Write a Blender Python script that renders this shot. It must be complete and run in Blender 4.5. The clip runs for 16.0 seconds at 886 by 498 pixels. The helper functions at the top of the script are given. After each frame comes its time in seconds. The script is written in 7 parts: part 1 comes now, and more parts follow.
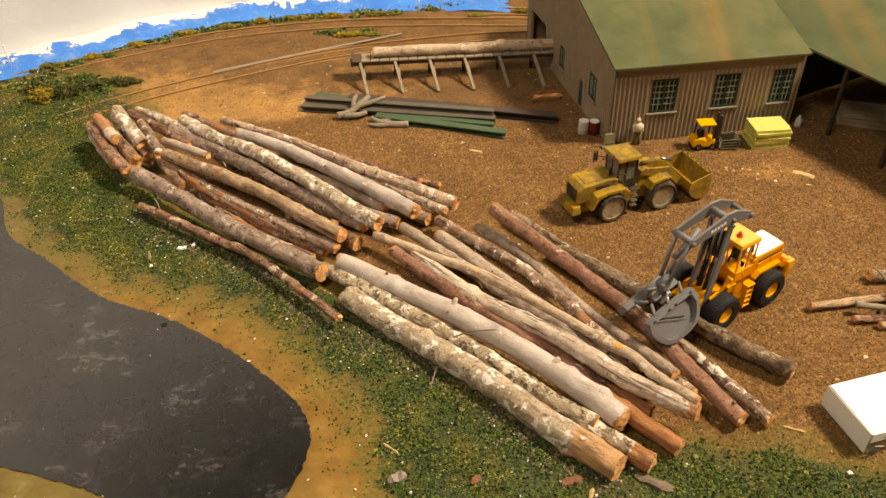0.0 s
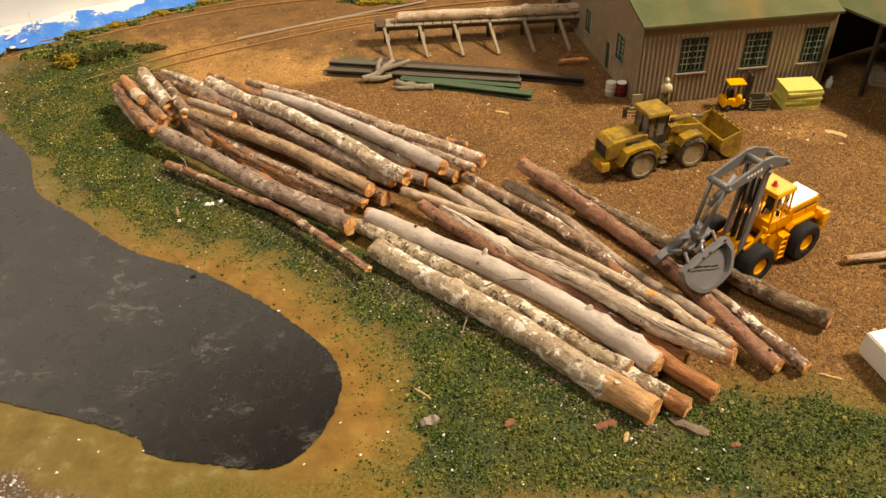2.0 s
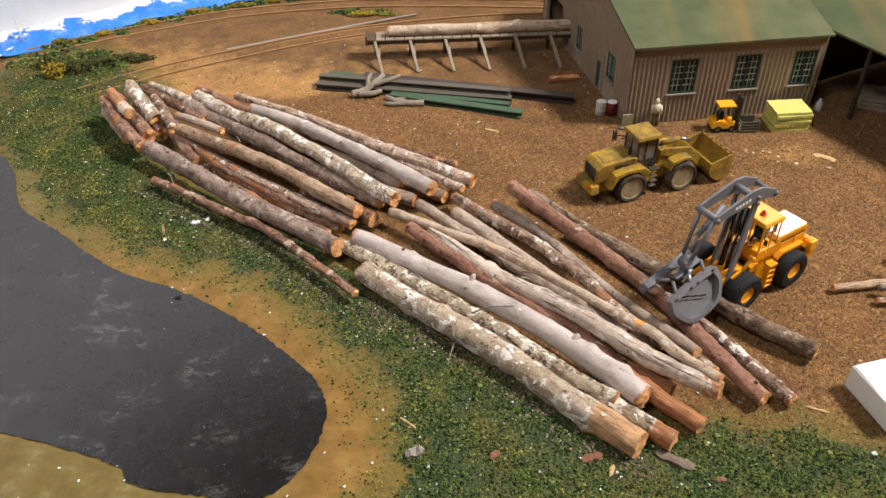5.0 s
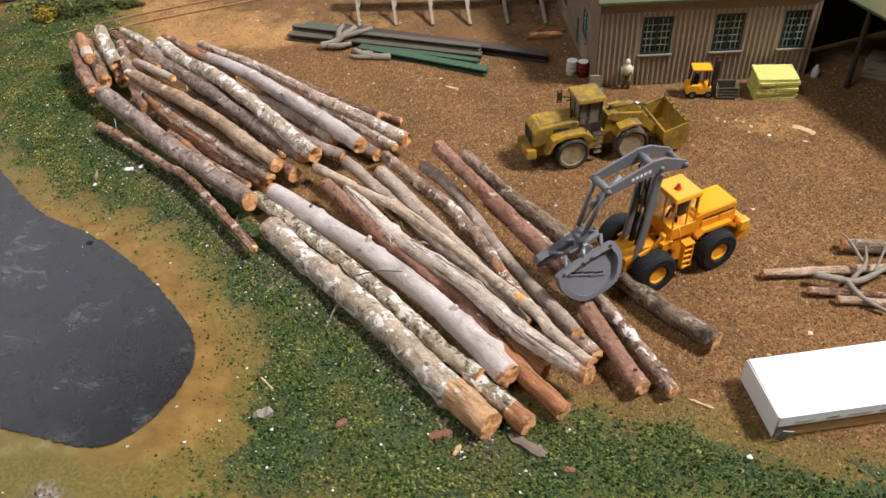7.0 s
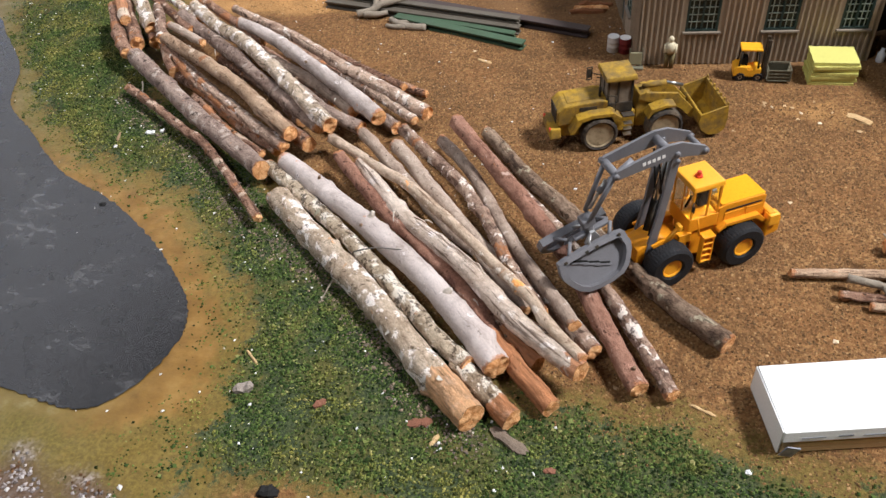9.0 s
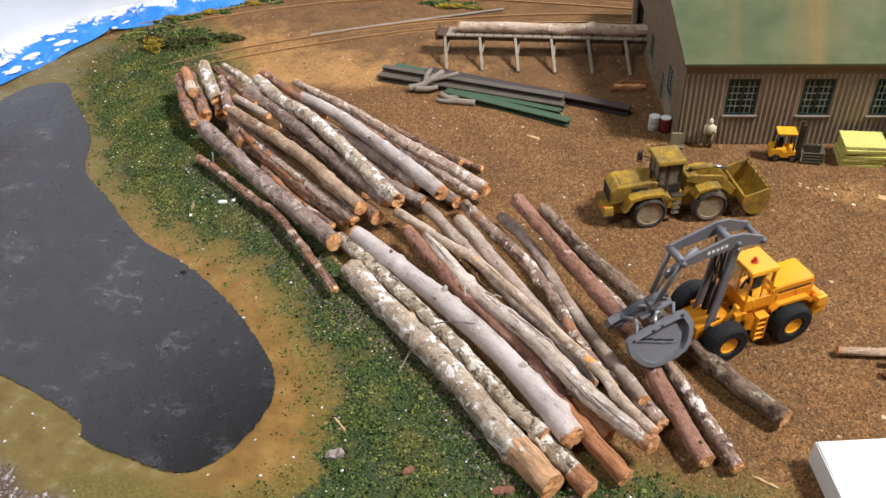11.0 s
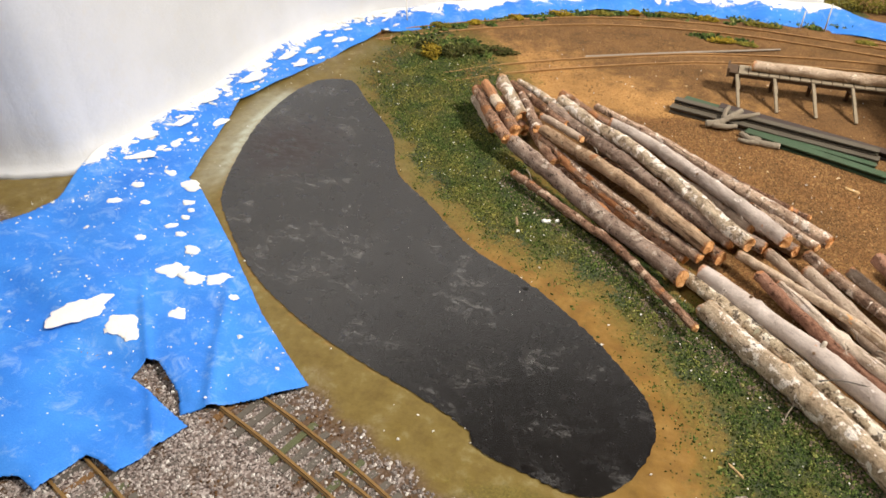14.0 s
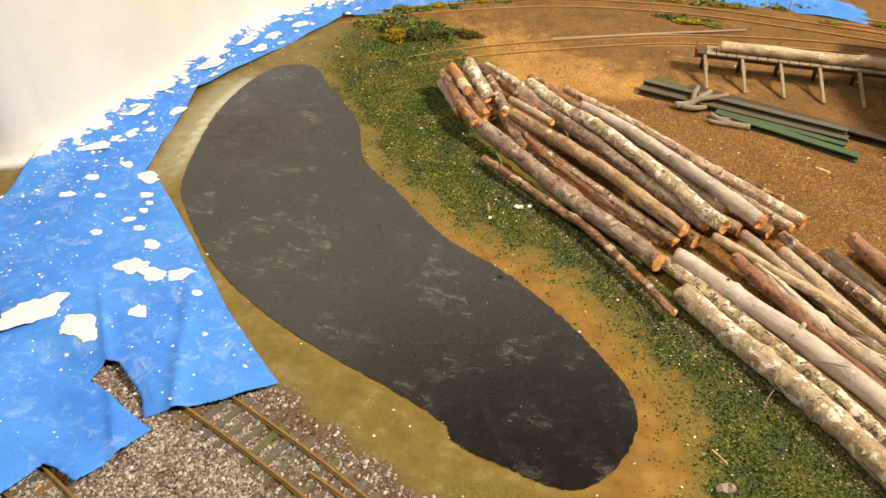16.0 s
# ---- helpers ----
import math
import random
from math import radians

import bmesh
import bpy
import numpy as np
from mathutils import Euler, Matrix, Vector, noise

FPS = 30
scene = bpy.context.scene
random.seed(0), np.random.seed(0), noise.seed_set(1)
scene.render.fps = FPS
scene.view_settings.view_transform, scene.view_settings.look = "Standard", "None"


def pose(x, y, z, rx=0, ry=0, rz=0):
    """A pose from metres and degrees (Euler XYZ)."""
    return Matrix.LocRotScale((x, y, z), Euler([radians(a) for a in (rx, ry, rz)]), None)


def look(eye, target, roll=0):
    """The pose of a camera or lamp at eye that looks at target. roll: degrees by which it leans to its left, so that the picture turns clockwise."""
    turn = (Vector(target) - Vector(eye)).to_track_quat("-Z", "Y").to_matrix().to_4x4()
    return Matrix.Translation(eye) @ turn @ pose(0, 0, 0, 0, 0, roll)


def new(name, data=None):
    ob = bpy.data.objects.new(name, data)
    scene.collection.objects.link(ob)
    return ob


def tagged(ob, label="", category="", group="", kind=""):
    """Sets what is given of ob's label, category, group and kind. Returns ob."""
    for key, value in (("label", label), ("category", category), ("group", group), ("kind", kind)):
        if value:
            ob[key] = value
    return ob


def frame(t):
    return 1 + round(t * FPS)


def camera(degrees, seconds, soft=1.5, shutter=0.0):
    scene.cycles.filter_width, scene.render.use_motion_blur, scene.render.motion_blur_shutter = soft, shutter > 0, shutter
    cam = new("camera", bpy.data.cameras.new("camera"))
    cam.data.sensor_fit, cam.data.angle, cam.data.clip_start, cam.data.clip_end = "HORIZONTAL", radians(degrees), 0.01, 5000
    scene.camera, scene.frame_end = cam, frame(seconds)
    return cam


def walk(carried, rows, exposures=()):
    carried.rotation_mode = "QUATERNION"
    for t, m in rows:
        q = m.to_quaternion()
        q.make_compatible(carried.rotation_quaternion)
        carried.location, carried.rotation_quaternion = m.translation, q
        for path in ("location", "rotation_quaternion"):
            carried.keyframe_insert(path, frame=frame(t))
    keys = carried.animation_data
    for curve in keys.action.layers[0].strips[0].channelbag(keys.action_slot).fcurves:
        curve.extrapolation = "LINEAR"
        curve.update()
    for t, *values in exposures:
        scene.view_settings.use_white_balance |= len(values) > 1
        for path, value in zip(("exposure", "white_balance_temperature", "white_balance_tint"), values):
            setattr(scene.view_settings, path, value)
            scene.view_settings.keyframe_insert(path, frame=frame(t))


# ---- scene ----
CM = 0.01  # the plan below is in centimetres
cam = camera(59.10, 16.0, 1.5, 0.4)
PATH = [
    (0, (0.17, 0.19, 27.41), (-0.40, 23.85, 8.97), -1.82),
    (0.5, (0.07, 0.06, 27.49), (-0.83, 23.68, 9.02), -2.82),
    (1, (-0.24, -0.05, 27.45), (-1.24, 23.53, 8.93), -3.07),
    (1.5, (-0.46, -0.50, 26.50), (-1.59, 22.99, 7.87), -3.08),
    (2, (-0.66, -0.90, 25.64), (-1.77, 22.58, 7.00), -2.53),
    (2.5, (-0.85, -0.36, 26.04), (-1.69, 23.33, 7.66), -2.06),
    (3, (-1.27, 0.15, 26.65), (-2.03, 23.99, 8.46), -1.95),
    (5.5, (-0.11, 0.03, 26.44), (-0.70, 23.46, 7.70), -0.90),
    (6, (0.71, 0.17, 26.45), (0.44, 23.58, 7.69), -0.20),
    (6.5, (3.47, 0.98, 26.06), (1.97, 23.93, 6.79), -0.74),
    (7, (8.62, 2.08, 25.16), (4.37, 24.31, 5.47), -3.93),
    (7.5, (10.95, 3.10, 24.20), (4.68, 24.68, 4.33), -6.21),
    (8, (11.47, 4.19, 23.46), (4.64, 25.30, 3.26), -5.86),
    (10.5, (9.56, 2.71, 26.24), (2.61, 24.47, 6.80), -5.12),
    (11, (8.40, 2.21, 27.20), (1.50, 24.35, 8.18), -4.49),
    (11.5, (7.40, 1.62, 28.05), (0.23, 23.81, 9.19), -4.40),
    (12, (4.49, 0.60, 28.86), (-3.52, 22.79, 10.33), -3.56),
    (12.5, (1.13, -0.36, 29.01), (-7.77, 21.53, 10.53), -2.80),
    (13, (-1.80, -1.21, 29.51), (-11.39, 20.31, 10.94), -2.85),
    (13.5, (-4.50, -2.24, 30.06), (-14.65, 19.23, 11.74), -2.50),
    (14, (-6.12, -2.07, 29.01), (-15.53, 19.34, 10.23), -1.48),
    (14.5, (-7.22, -1.53, 27.95), (-15.79, 19.87, 8.75), -1.02),
    (15, (-7.91, -1.39, 27.68), (-15.81, 20.19, 8.39), -0.26),
    (15.5, (-8.02, -1.28, 27.87), (-15.76, 20.36, 8.59), -0.07),
    (16, (-6.92, -1.30, 28.23), (-14.93, 20.35, 9.07), -0.58),
]
EXPOSURES = [(0.0, 0.56, 7900, 10), (3.0, 0.56, 7900, 10), (5.5, 0.57, 5450, 12), (11.5, 0.59, 5350, 12), (12.5, 0.6, 5550, 11), (13.5, 0.62, 6000, 10), (14.5, 0.64, 6300, 10), (15.0, 0.67, 6500, 9), (15.5, 0.73, 6950, 8), (16.0, 0.76, 7550, 8)]
walk(cam, [(t, look([v * CM for v in eye], [v * CM for v in target], roll)) for t, eye, target, roll in PATH], EXPOSURES)


# ---------- light: a closed room with two luminaires and an added fill lamp ---
world = bpy.data.worlds.new("room_world")
world.use_nodes = True
world.node_tree.nodes["Background"].inputs[0].default_value = (0.02, 0.02, 0.02, 1)
scene.world = world


def area_lamp(name, at, target, size, watts, colour):
    data = bpy.data.lights.new(name, "AREA")
    data.shape, data.size, data.size_y, data.energy, data.color = "RECTANGLE", size[0], size[1], watts, colour
    ob = new(name, data)
    ob.matrix_world = look([v * CM for v in at], [v * CM for v in target])
    return ob


area_lamp("lamp_over_yard", (118, 36, 156), (0, 38, 0), (0.30, 0.30), 42.5, (1.0, 0.90, 0.76))
area_lamp("lamp_beyond_mill", (99, 211, 137), (15, 31, 3), (0.52, 0.42), 10, (1.0, 0.95, 0.88))
# fill lamp without a known source, added to brighten the backdrop wall
area_lamp("aisle_fill_lamp", (-66, -42, 158), (-46, 42, 8), (0.6, 0.4), 7.4, (1.0, 0.94, 0.84))


# ---------- materials ----------
class Nodes:
    """Short hand for a node tree; positions are in centimetres of the object."""

    def __init__(self, name):
        self.mat = bpy.data.materials.new(name)
        self.mat.use_nodes = True
        self.t = self.mat.node_tree
        self.out = self.t.nodes["Principled BSDF"]
        co = self.t.nodes.new("ShaderNodeTexCoord")
        self.pos = self.vec("SCALE", co.outputs["Object"], scale=100.0)

    def link(self, a, b):
        self.t.links.new(a, b)

    def vec(self, op, a, b=None, scale=None):
        n = self.t.nodes.new("ShaderNodeVectorMath")
        n.operation = op
        self.link(a, n.inputs[0])
        if b is not None:
            n.inputs[1].default_value = b
        if scale is not None:
            n.inputs[3].default_value = scale
        return n.outputs[0]

    def noise(self, scale, detail=4.0, rough=0.55, stretch=None, seed=0.0, distortion=0.0):
        p = self.vec("MULTIPLY", self.pos, stretch) if stretch else self.pos
        if seed:
            p = self.vec("ADD", p, (seed, seed * 1.7, seed * 0.6))
        n = self.t.nodes.new("ShaderNodeTexNoise")
        n.inputs["Scale"].default_value, n.inputs["Detail"].default_value, n.inputs["Roughness"].default_value = scale, detail, rough
        n.inputs["Distortion"].default_value = distortion
        self.link(p, n.inputs["Vector"])
        return n.outputs[0]

    def cells(self, scale, out="Color", feature="F1", stretch=None):
        p = self.vec("MULTIPLY", self.pos, stretch) if stretch else self.pos
        n = self.t.nodes.new("ShaderNodeTexVoronoi")
        n.feature = feature
        n.inputs["Scale"].default_value = scale
        self.link(p, n.inputs["Vector"])
        return n.outputs[out]

    def ramp(self, fac, stops, mode="LINEAR"):
        n = self.t.nodes.new("ShaderNodeValToRGB")
        n.color_ramp.interpolation = mode
        els = n.color_ramp.elements
        while len(els) < len(stops):
            els.new(0.5)
        for e, (p, c) in zip(els, stops):
            e.position = p
            e.color = (*c, 1) if isinstance(c, tuple) else (c, c, c, 1)
        self.link(fac, n.inputs[0])
        return n.outputs[0]

    def mix(self, fac, a, b, mode="MIX"):
        n = self.t.nodes.new("ShaderNodeMix")
        n.data_type, n.blend_type = "RGBA", mode
        for i, v in ((0, fac), (6, a), (7, b)):
            if isinstance(v, (int, float)):
                n.inputs[i].default_value = v
            elif isinstance(v, tuple):
                n.inputs[i].default_value = (*v, 1)
            else:
                self.link(v, n.inputs[i])
        return n.outputs[2]

    def math(self, op, a, b=0.0):
        n = self.t.nodes.new("ShaderNodeMath")
        n.operation = op
        for i, v in ((0, a), (1, b)):
            if isinstance(v, (int, float)):
                n.inputs[i].default_value = v
            else:
                self.link(v, n.inputs[i])
        return n.outputs[0]

    def attr(self, name):
        n = self.t.nodes.new("ShaderNodeAttribute")
        n.attribute_name = name
        return n.outputs["Fac"]

    def random(self):
        return self.t.nodes.new("ShaderNodeObjectInfo").outputs["Random"]

    def island(self):
        return self.t.nodes.new("ShaderNodeNewGeometry").outputs["Random Per Island"]

    def bump(self, height, depth, strength=1.0):
        n = self.t.nodes.new("ShaderNodeBump")
        n.inputs["Strength"].default_value, n.inputs["Distance"].default_value = strength, depth * CM
        self.link(height, n.inputs["Height"])
        self.link(n.outputs[0], self.out.inputs["Normal"])

    def done(self, colour, rough=0.8, metal=0.0, spec=0.3, coat=0.0):
        for key, v in (("Base Color", colour), ("Roughness", rough), ("Metallic", metal), ("Specular IOR Level", spec), ("Coat Weight", coat)):
            if isinstance(v, (int, float)):
                self.out.inputs[key].default_value = v
            elif isinstance(v, tuple):
                self.out.inputs[key].default_value = (*v, 1)
            else:
                self.link(v, self.out.inputs[key])
        return self.mat


def srgb(r, g, b):
    return tuple((c / 255 / 12.92 if c < 10 else ((c / 255 + 0.055) / 1.055) ** 2.4) for c in (r, g, b))


def plain(name, colour, dirt=None, amount=0.35, scale=2.0, rough=0.6, metal=0.0, bump=0.01, spec=0.4, grain=14.0):
    """A painted or moulded surface with soft stains and a fine grain."""
    n = Nodes(name)
    dirt = dirt or tuple(c * 0.55 for c in colour)
    a = n.ramp(n.noise(scale, 5, 0.6), [(0.38, 0.0), (0.72, amount)])
    b = n.mix(a, colour, dirt)
    g = n.noise(grain, 3)
    b = n.mix(0.25, b, n.ramp(g, [(0.3, tuple(c * 0.75 for c in colour)), (0.7, tuple(min(1, c * 1.2) for c in colour))]))
    n.bump(g, bump)
    return n.done(b, rough, metal, spec)


def bark(name, deep, mid, light, lichen=None, patches=0.4, mottle=0.3, streaks=0.0, peel=0.2, smooth=0.0, wood=None):
    """Bark along a log: a soft base tone, crisp lichen patches, dark mottles, long streaks, and peeled raw wood."""
    n = Nodes(name)
    comb = n.t.nodes.new("ShaderNodeCombineXYZ")
    shift = n.math("MULTIPLY", n.random(), 60.0)
    n.link(n.math("ADD", n.attr("along"), shift), comb.inputs[0])
    n.link(n.math("ADD", n.attr("round_x"), shift), comb.inputs[1])
    n.link(n.attr("round_y"), comb.inputs[2])
    n.pos = comb.outputs[0]
    tone = n.math("MULTIPLY", n.math("SUBTRACT", n.random(), 0.5), 0.12)
    broad = n.noise(0.7, 5, 0.6, stretch=(0.6, 1.0, 1.0), seed=11.0)
    plates = n.noise(2.6, 6, 0.72, stretch=(0.7, 1.2, 1.2))
    fine = n.noise(10.0, 6, 0.85, stretch=(0.7, 1.3, 1.3))
    v = n.math("ADD", n.math("ADD", n.math("MULTIPLY", broad, 0.45), n.math("MULTIPLY", plates, 0.55 - 0.35 * smooth)), tone)
    v = n.math("ADD", v, 0.17 * smooth)
    c = n.ramp(v, [(0.36, deep), (0.46, mid), (0.58, light), (0.70, tuple(min(1, q * 1.2) for q in light))])
    grain = n.ramp(fine, [(0.32, 0.44 + 0.36 * smooth), (0.5, 1.0), (0.68, 1.30 - 0.18 * smooth)])
    c = n.mix(1.0, c, grain, "MULTIPLY")
    if lichen:
        m = n.math("ADD", n.math("MULTIPLY", n.noise(1.5, 3, 0.55, seed=4.0, distortion=0.3), 0.72), n.math("MULTIPLY", fine, 0.28))
        edge = 0.66 - patches * 0.30
        c = n.mix(n.ramp(m, [(edge, 0.0), (edge + 0.025, 0.95)]), c, n.mix(n.ramp(fine, [(0.36, 0.0), (0.5, 1.0)]), tuple(q * 0.66 for q in lichen), lichen))
    if mottle:
        m = n.math("ADD", n.math("MULTIPLY", n.noise(2.4, 4, 0.6, seed=21.0), 0.65), n.math("MULTIPLY", n.noise(7.0, 4, 0.7, seed=5.0), 0.35))
        edge = 0.64 - mottle * 0.24
        c = n.mix(n.ramp(m, [(edge, 0.0), (edge + 0.035, 0.85)]), c, tuple(q * 0.72 for q in deep))
    if streaks:
        m = n.noise(2.6, 5, 0.68, stretch=(0.10, 1.7, 1.7), seed=17.0)
        edge = 0.66 - streaks * 0.22
        c = n.mix(n.ramp(m, [(edge, 0.0), (edge + 0.05, 0.85)]), c, tuple(q * 0.85 for q in deep))
    wood = wood or srgb(152, 106, 70)
    raw = n.ramp(n.noise(5.0, 5, 0.7, stretch=(0.2, 1.5, 1.5), seed=3.0), [(0.32, tuple(q * 0.5 for q in wood)), (0.5, wood), (0.70, tuple(min(1, q * 1.45) for q in wood))])
    bare = n.ramp(n.noise(0.7, 5, 0.62, seed=8.0, distortion=0.6), [(0.70 - peel * 0.20, 0.0), (0.73 - peel * 0.20, 0.85)])
    ragged = n.noise(2.2, 5, 0.7, seed=2.0)
    tip = n.math("ADD", n.math("MULTIPLY", n.attr("tip"), -0.9), n.math("MULTIPLY", ragged, 0.9))
    bare = n.math("MAXIMUM", bare, n.ramp(tip, [(0.32, 0.0), (0.40, 0.85)]))
    zone = n.math("ADD", n.attr("bare"), n.math("SUBTRACT", n.math("MULTIPLY", ragged, 2.8), 1.4))
    bare = n.math("MAXIMUM", bare, n.ramp(zone, [(0.46, 0.0), (0.58, 0.9)]))
    c = n.mix(bare, c, raw)
    gouge = n.math("ADD", n.attr("gouge"), n.math("SUBTRACT", n.math("MULTIPLY", ragged, 3.0), 1.7))
    c = n.mix(n.ramp(gouge, [(0.45, 0.0), (0.6, 0.95)]), c, n.ramp(fine, [(0.35, srgb(176, 104, 46)), (0.6, srgb(220, 168, 96))]))
    cracks = n.ramp(n.noise(4.0, 5, 0.7, stretch=(0.16, 1.6, 1.6), seed=14.0), [(0.33, 0.8 - smooth * 0.5), (0.39, 0.0)])
    c = n.mix(cracks, c, tuple(q * 0.4 for q in deep))
    c = n.mix(1.0, c, (1.52, 1.45, 1.45), "MULTIPLY")
    n.bump(n.mix(0.5, plates, n.mix(0.5, fine, n.noise(15.0, 4, 0.7))), 0.30 - smooth * 0.20, 1.0)
    return n.done(c, 0.9, 0.0, 0.14)


BARK = {
    "birch": bark("birch_bark", srgb(88, 74, 58), srgb(146, 130, 108), srgb(176, 162, 140), srgb(218, 212, 202), 0.42, 0.32, 0.1, 0.25, 0.0, srgb(176, 138, 98)),
    "lichen": bark("lichened_bark", srgb(70, 57, 44), srgb(132, 117, 95), srgb(166, 153, 130), srgb(210, 204, 188), 0.46, 0.44, 0.0, 0.1),
    "grey": bark("weathered_grey_bark", srgb(126, 116, 108), srgb(160, 151, 143), srgb(176, 168, 161), srgb(190, 184, 178), 0.16, 0.10, 0.16, -0.3, 0.9),
    "ash": bark("ash_grey_bark", srgb(96, 82, 70), srgb(140, 125, 110), srgb(162, 148, 132), srgb(182, 172, 158), 0.22, 0.18, 0.2, -0.1, 0.6),
    "weathered": bark("split_weathered_bark", srgb(92, 76, 64), srgb(158, 143, 126), srgb(184, 172, 156), srgb(204, 197, 188), 0.28, 0.18, 0.46, -0.1, 0.5),
    "pale": bark("pale_peeled_wood", srgb(112, 92, 72), srgb(160, 143, 122), srgb(184, 169, 148), srgb(200, 190, 174), 0.2, 0.16, 0.34, -0.1, 0.6),
    "tan": bark("tan_bark", srgb(88, 68, 52), srgb(142, 120, 96), srgb(168, 146, 120), srgb(180, 166, 144), 0.2, 0.24, 0.3, 0.25, 0.4),
    "red": bark("red_brown_bark", srgb(80, 56, 46), srgb(122, 90, 73), srgb(146, 113, 94), srgb(166, 144, 128), 0.18, 0.24, 0.2, 0.1, 0.3),
    "brown": bark("brown_bark", srgb(60, 43, 34), srgb(112, 86, 69), srgb(148, 120, 99), srgb(184, 165, 143), 0.28, 0.32, 0.3, 0.45, 0.0),
    "dark": bark("dark_grey_bark", srgb(64, 53, 47), srgb(110, 94, 83), srgb(140, 124, 111), srgb(168, 156, 142), 0.28, 0.28, 0.0, 0.12, 0.1),
    "bark": bark("mottled_bark", srgb(72, 55, 46), srgb(134, 112, 95), srgb(168, 148, 128), srgb(212, 203, 190), 0.34, 0.30, 0.15, 0.25, 0.0),
    "moss": bark("rough_dark_bark", srgb(62, 50, 40), srgb(106, 89, 72), srgb(136, 119, 99), srgb(156, 148, 124), 0.26, 0.30, 0.35, 0.05, 0.0),
}


def cut_wood():
    n = Nodes("cut_wood")
    rough = n.noise(3.0, 7, 0.75, distortion=1.0)
    c = n.ramp(rough, [(0.32, srgb(160, 100, 56)), (0.45, srgb(214, 152, 92)), (0.58, srgb(240, 194, 138)), (0.75, srgb(250, 226, 184))])
    c = n.mix(1.0, c, (1.15, 1.10, 1.05), "MULTIPLY")
    c = n.mix(n.math("MULTIPLY", n.random(), 0.25), c, n.ramp(rough, [(0.35, srgb(120, 72, 38)), (0.65, srgb(190, 130, 76))]))
    n.bump(n.noise(9.0, 6, 0.75), 0.10)
    return n.done(c, 0.85)


CUT_WOOD = cut_wood()


def ground_material():
    n = Nodes("layout_ground")
    fine, mid, wide = n.noise(11.0, 6, 0.75), n.noise(2.6, 5, 0.6), n.noise(0.35, 4, 0.55)
    grit = n.cells(9.0)
    bw = n.t.nodes.new("ShaderNodeRGBToBW")
    n.link(grit, bw.inputs[0])
    cell = bw.outputs[0]
    dirt = n.ramp(fine, [(0.28, srgb(60, 41, 22)), (0.5, srgb(116, 82, 44)), (0.68, srgb(148, 108, 64)), (0.8, srgb(178, 138, 88))])
    dirt = n.mix(0.45, dirt, n.ramp(cell, [(0.1, srgb(56, 38, 22)), (0.5, srgb(120, 85, 48)), (0.9, srgb(176, 138, 90))]))
    dirt = n.mix(n.ramp(wide, [(0.4, 0.0), (0.65, 0.35)]), dirt, srgb(112, 74, 38))
    dirt = n.mix(1.0, dirt, n.ramp(mid, [(0.34, 0.78), (0.5, 1.0), (0.66, 1.16)]), "MULTIPLY")
    sand = n.ramp(fine, [(0.25, srgb(122, 84, 42)), (0.5, srgb(172, 128, 74)), (0.75, srgb(206, 164, 108))])
    sm = n.math("ADD", n.attr("sand"), n.math("SUBTRACT", n.math("MULTIPLY", n.noise(0.55, 7, 0.7, distortion=0.6), 1.5), 0.75))
    c = n.mix(n.ramp(sm, [(0.35, 0.0), (0.85, 1.0)]), dirt, sand)
    far = n.ramp(fine, [(0.28, srgb(66, 47, 28)), (0.5, srgb(114, 83, 50)), (0.75, srgb(156, 120, 78))])
    fm = n.math("ADD", n.attr("far"), n.math("SUBTRACT", n.math("MULTIPLY", n.noise(0.5, 6, 0.7, seed=4.0), 1.4), 0.7))
    c = n.mix(n.ramp(fm, [(0.4, 0.0), (0.75, 0.9)]), c, far)
    c = n.mix(n.math("MULTIPLY", n.attr("far"), n.ramp(n.noise(0.8, 8, 0.78, seed=15.0), [(0.5, 0.0), (0.62, 0.7)])), c, srgb(84, 62, 36))
    mud = n.ramp(n.noise(0.7, 6, 0.62), [(0.3, srgb(110, 80, 34)), (0.5, srgb(130, 97, 44)), (0.72, srgb(150, 118, 62))])
    olive = n.ramp(n.noise(0.9, 6, 0.65), [(0.3, srgb(98, 81, 38)), (0.55, srgb(116, 99, 52)), (0.8, srgb(146, 137, 100))])
    mud = n.mix(n.attr("olive"), mud, olive)
    mud = n.mix(n.ramp(n.noise(2.4, 7, 0.75, seed=9.0), [(0.55, 0.0), (0.72, 0.45)]), mud, srgb(92, 72, 36))
    c = n.mix(1.0, c, n.ramp(n.noise(0.3, 6, 0.65, seed=12.0), [(0.34, 0.76), (0.5, 1.0), (0.66, 1.14)]), "MULTIPLY")
    c = n.mix(n.attr("mud"), c, mud)
    c = n.mix(n.math("MULTIPLY", n.attr("lime"), n.ramp(n.noise(1.6, 5, 0.65), [(0.35, 0.55), (0.65, 1.0)])), c, srgb(176, 178, 162))
    moss = n.ramp(n.noise(6.0, 6, 0.75), [(0.3, srgb(64, 56, 22)), (0.5, srgb(100, 90, 38)), (0.72, srgb(138, 124, 62))])
    mm = n.math("ADD", n.attr("fringe"), n.math("SUBTRACT", n.math("MULTIPLY", n.noise(1.6, 7, 0.75, seed=5.0), 1.8), 0.9))
    c = n.mix(n.ramp(mm, [(0.45, 0.0), (0.85, 0.7)]), c, moss)
    turf = n.ramp(n.noise(6.0, 6, 0.8), [(0.3, srgb(22, 28, 18)), (0.48, srgb(52, 62, 38)), (0.62, srgb(90, 96, 56)), (0.75, srgb(134, 132, 80))])
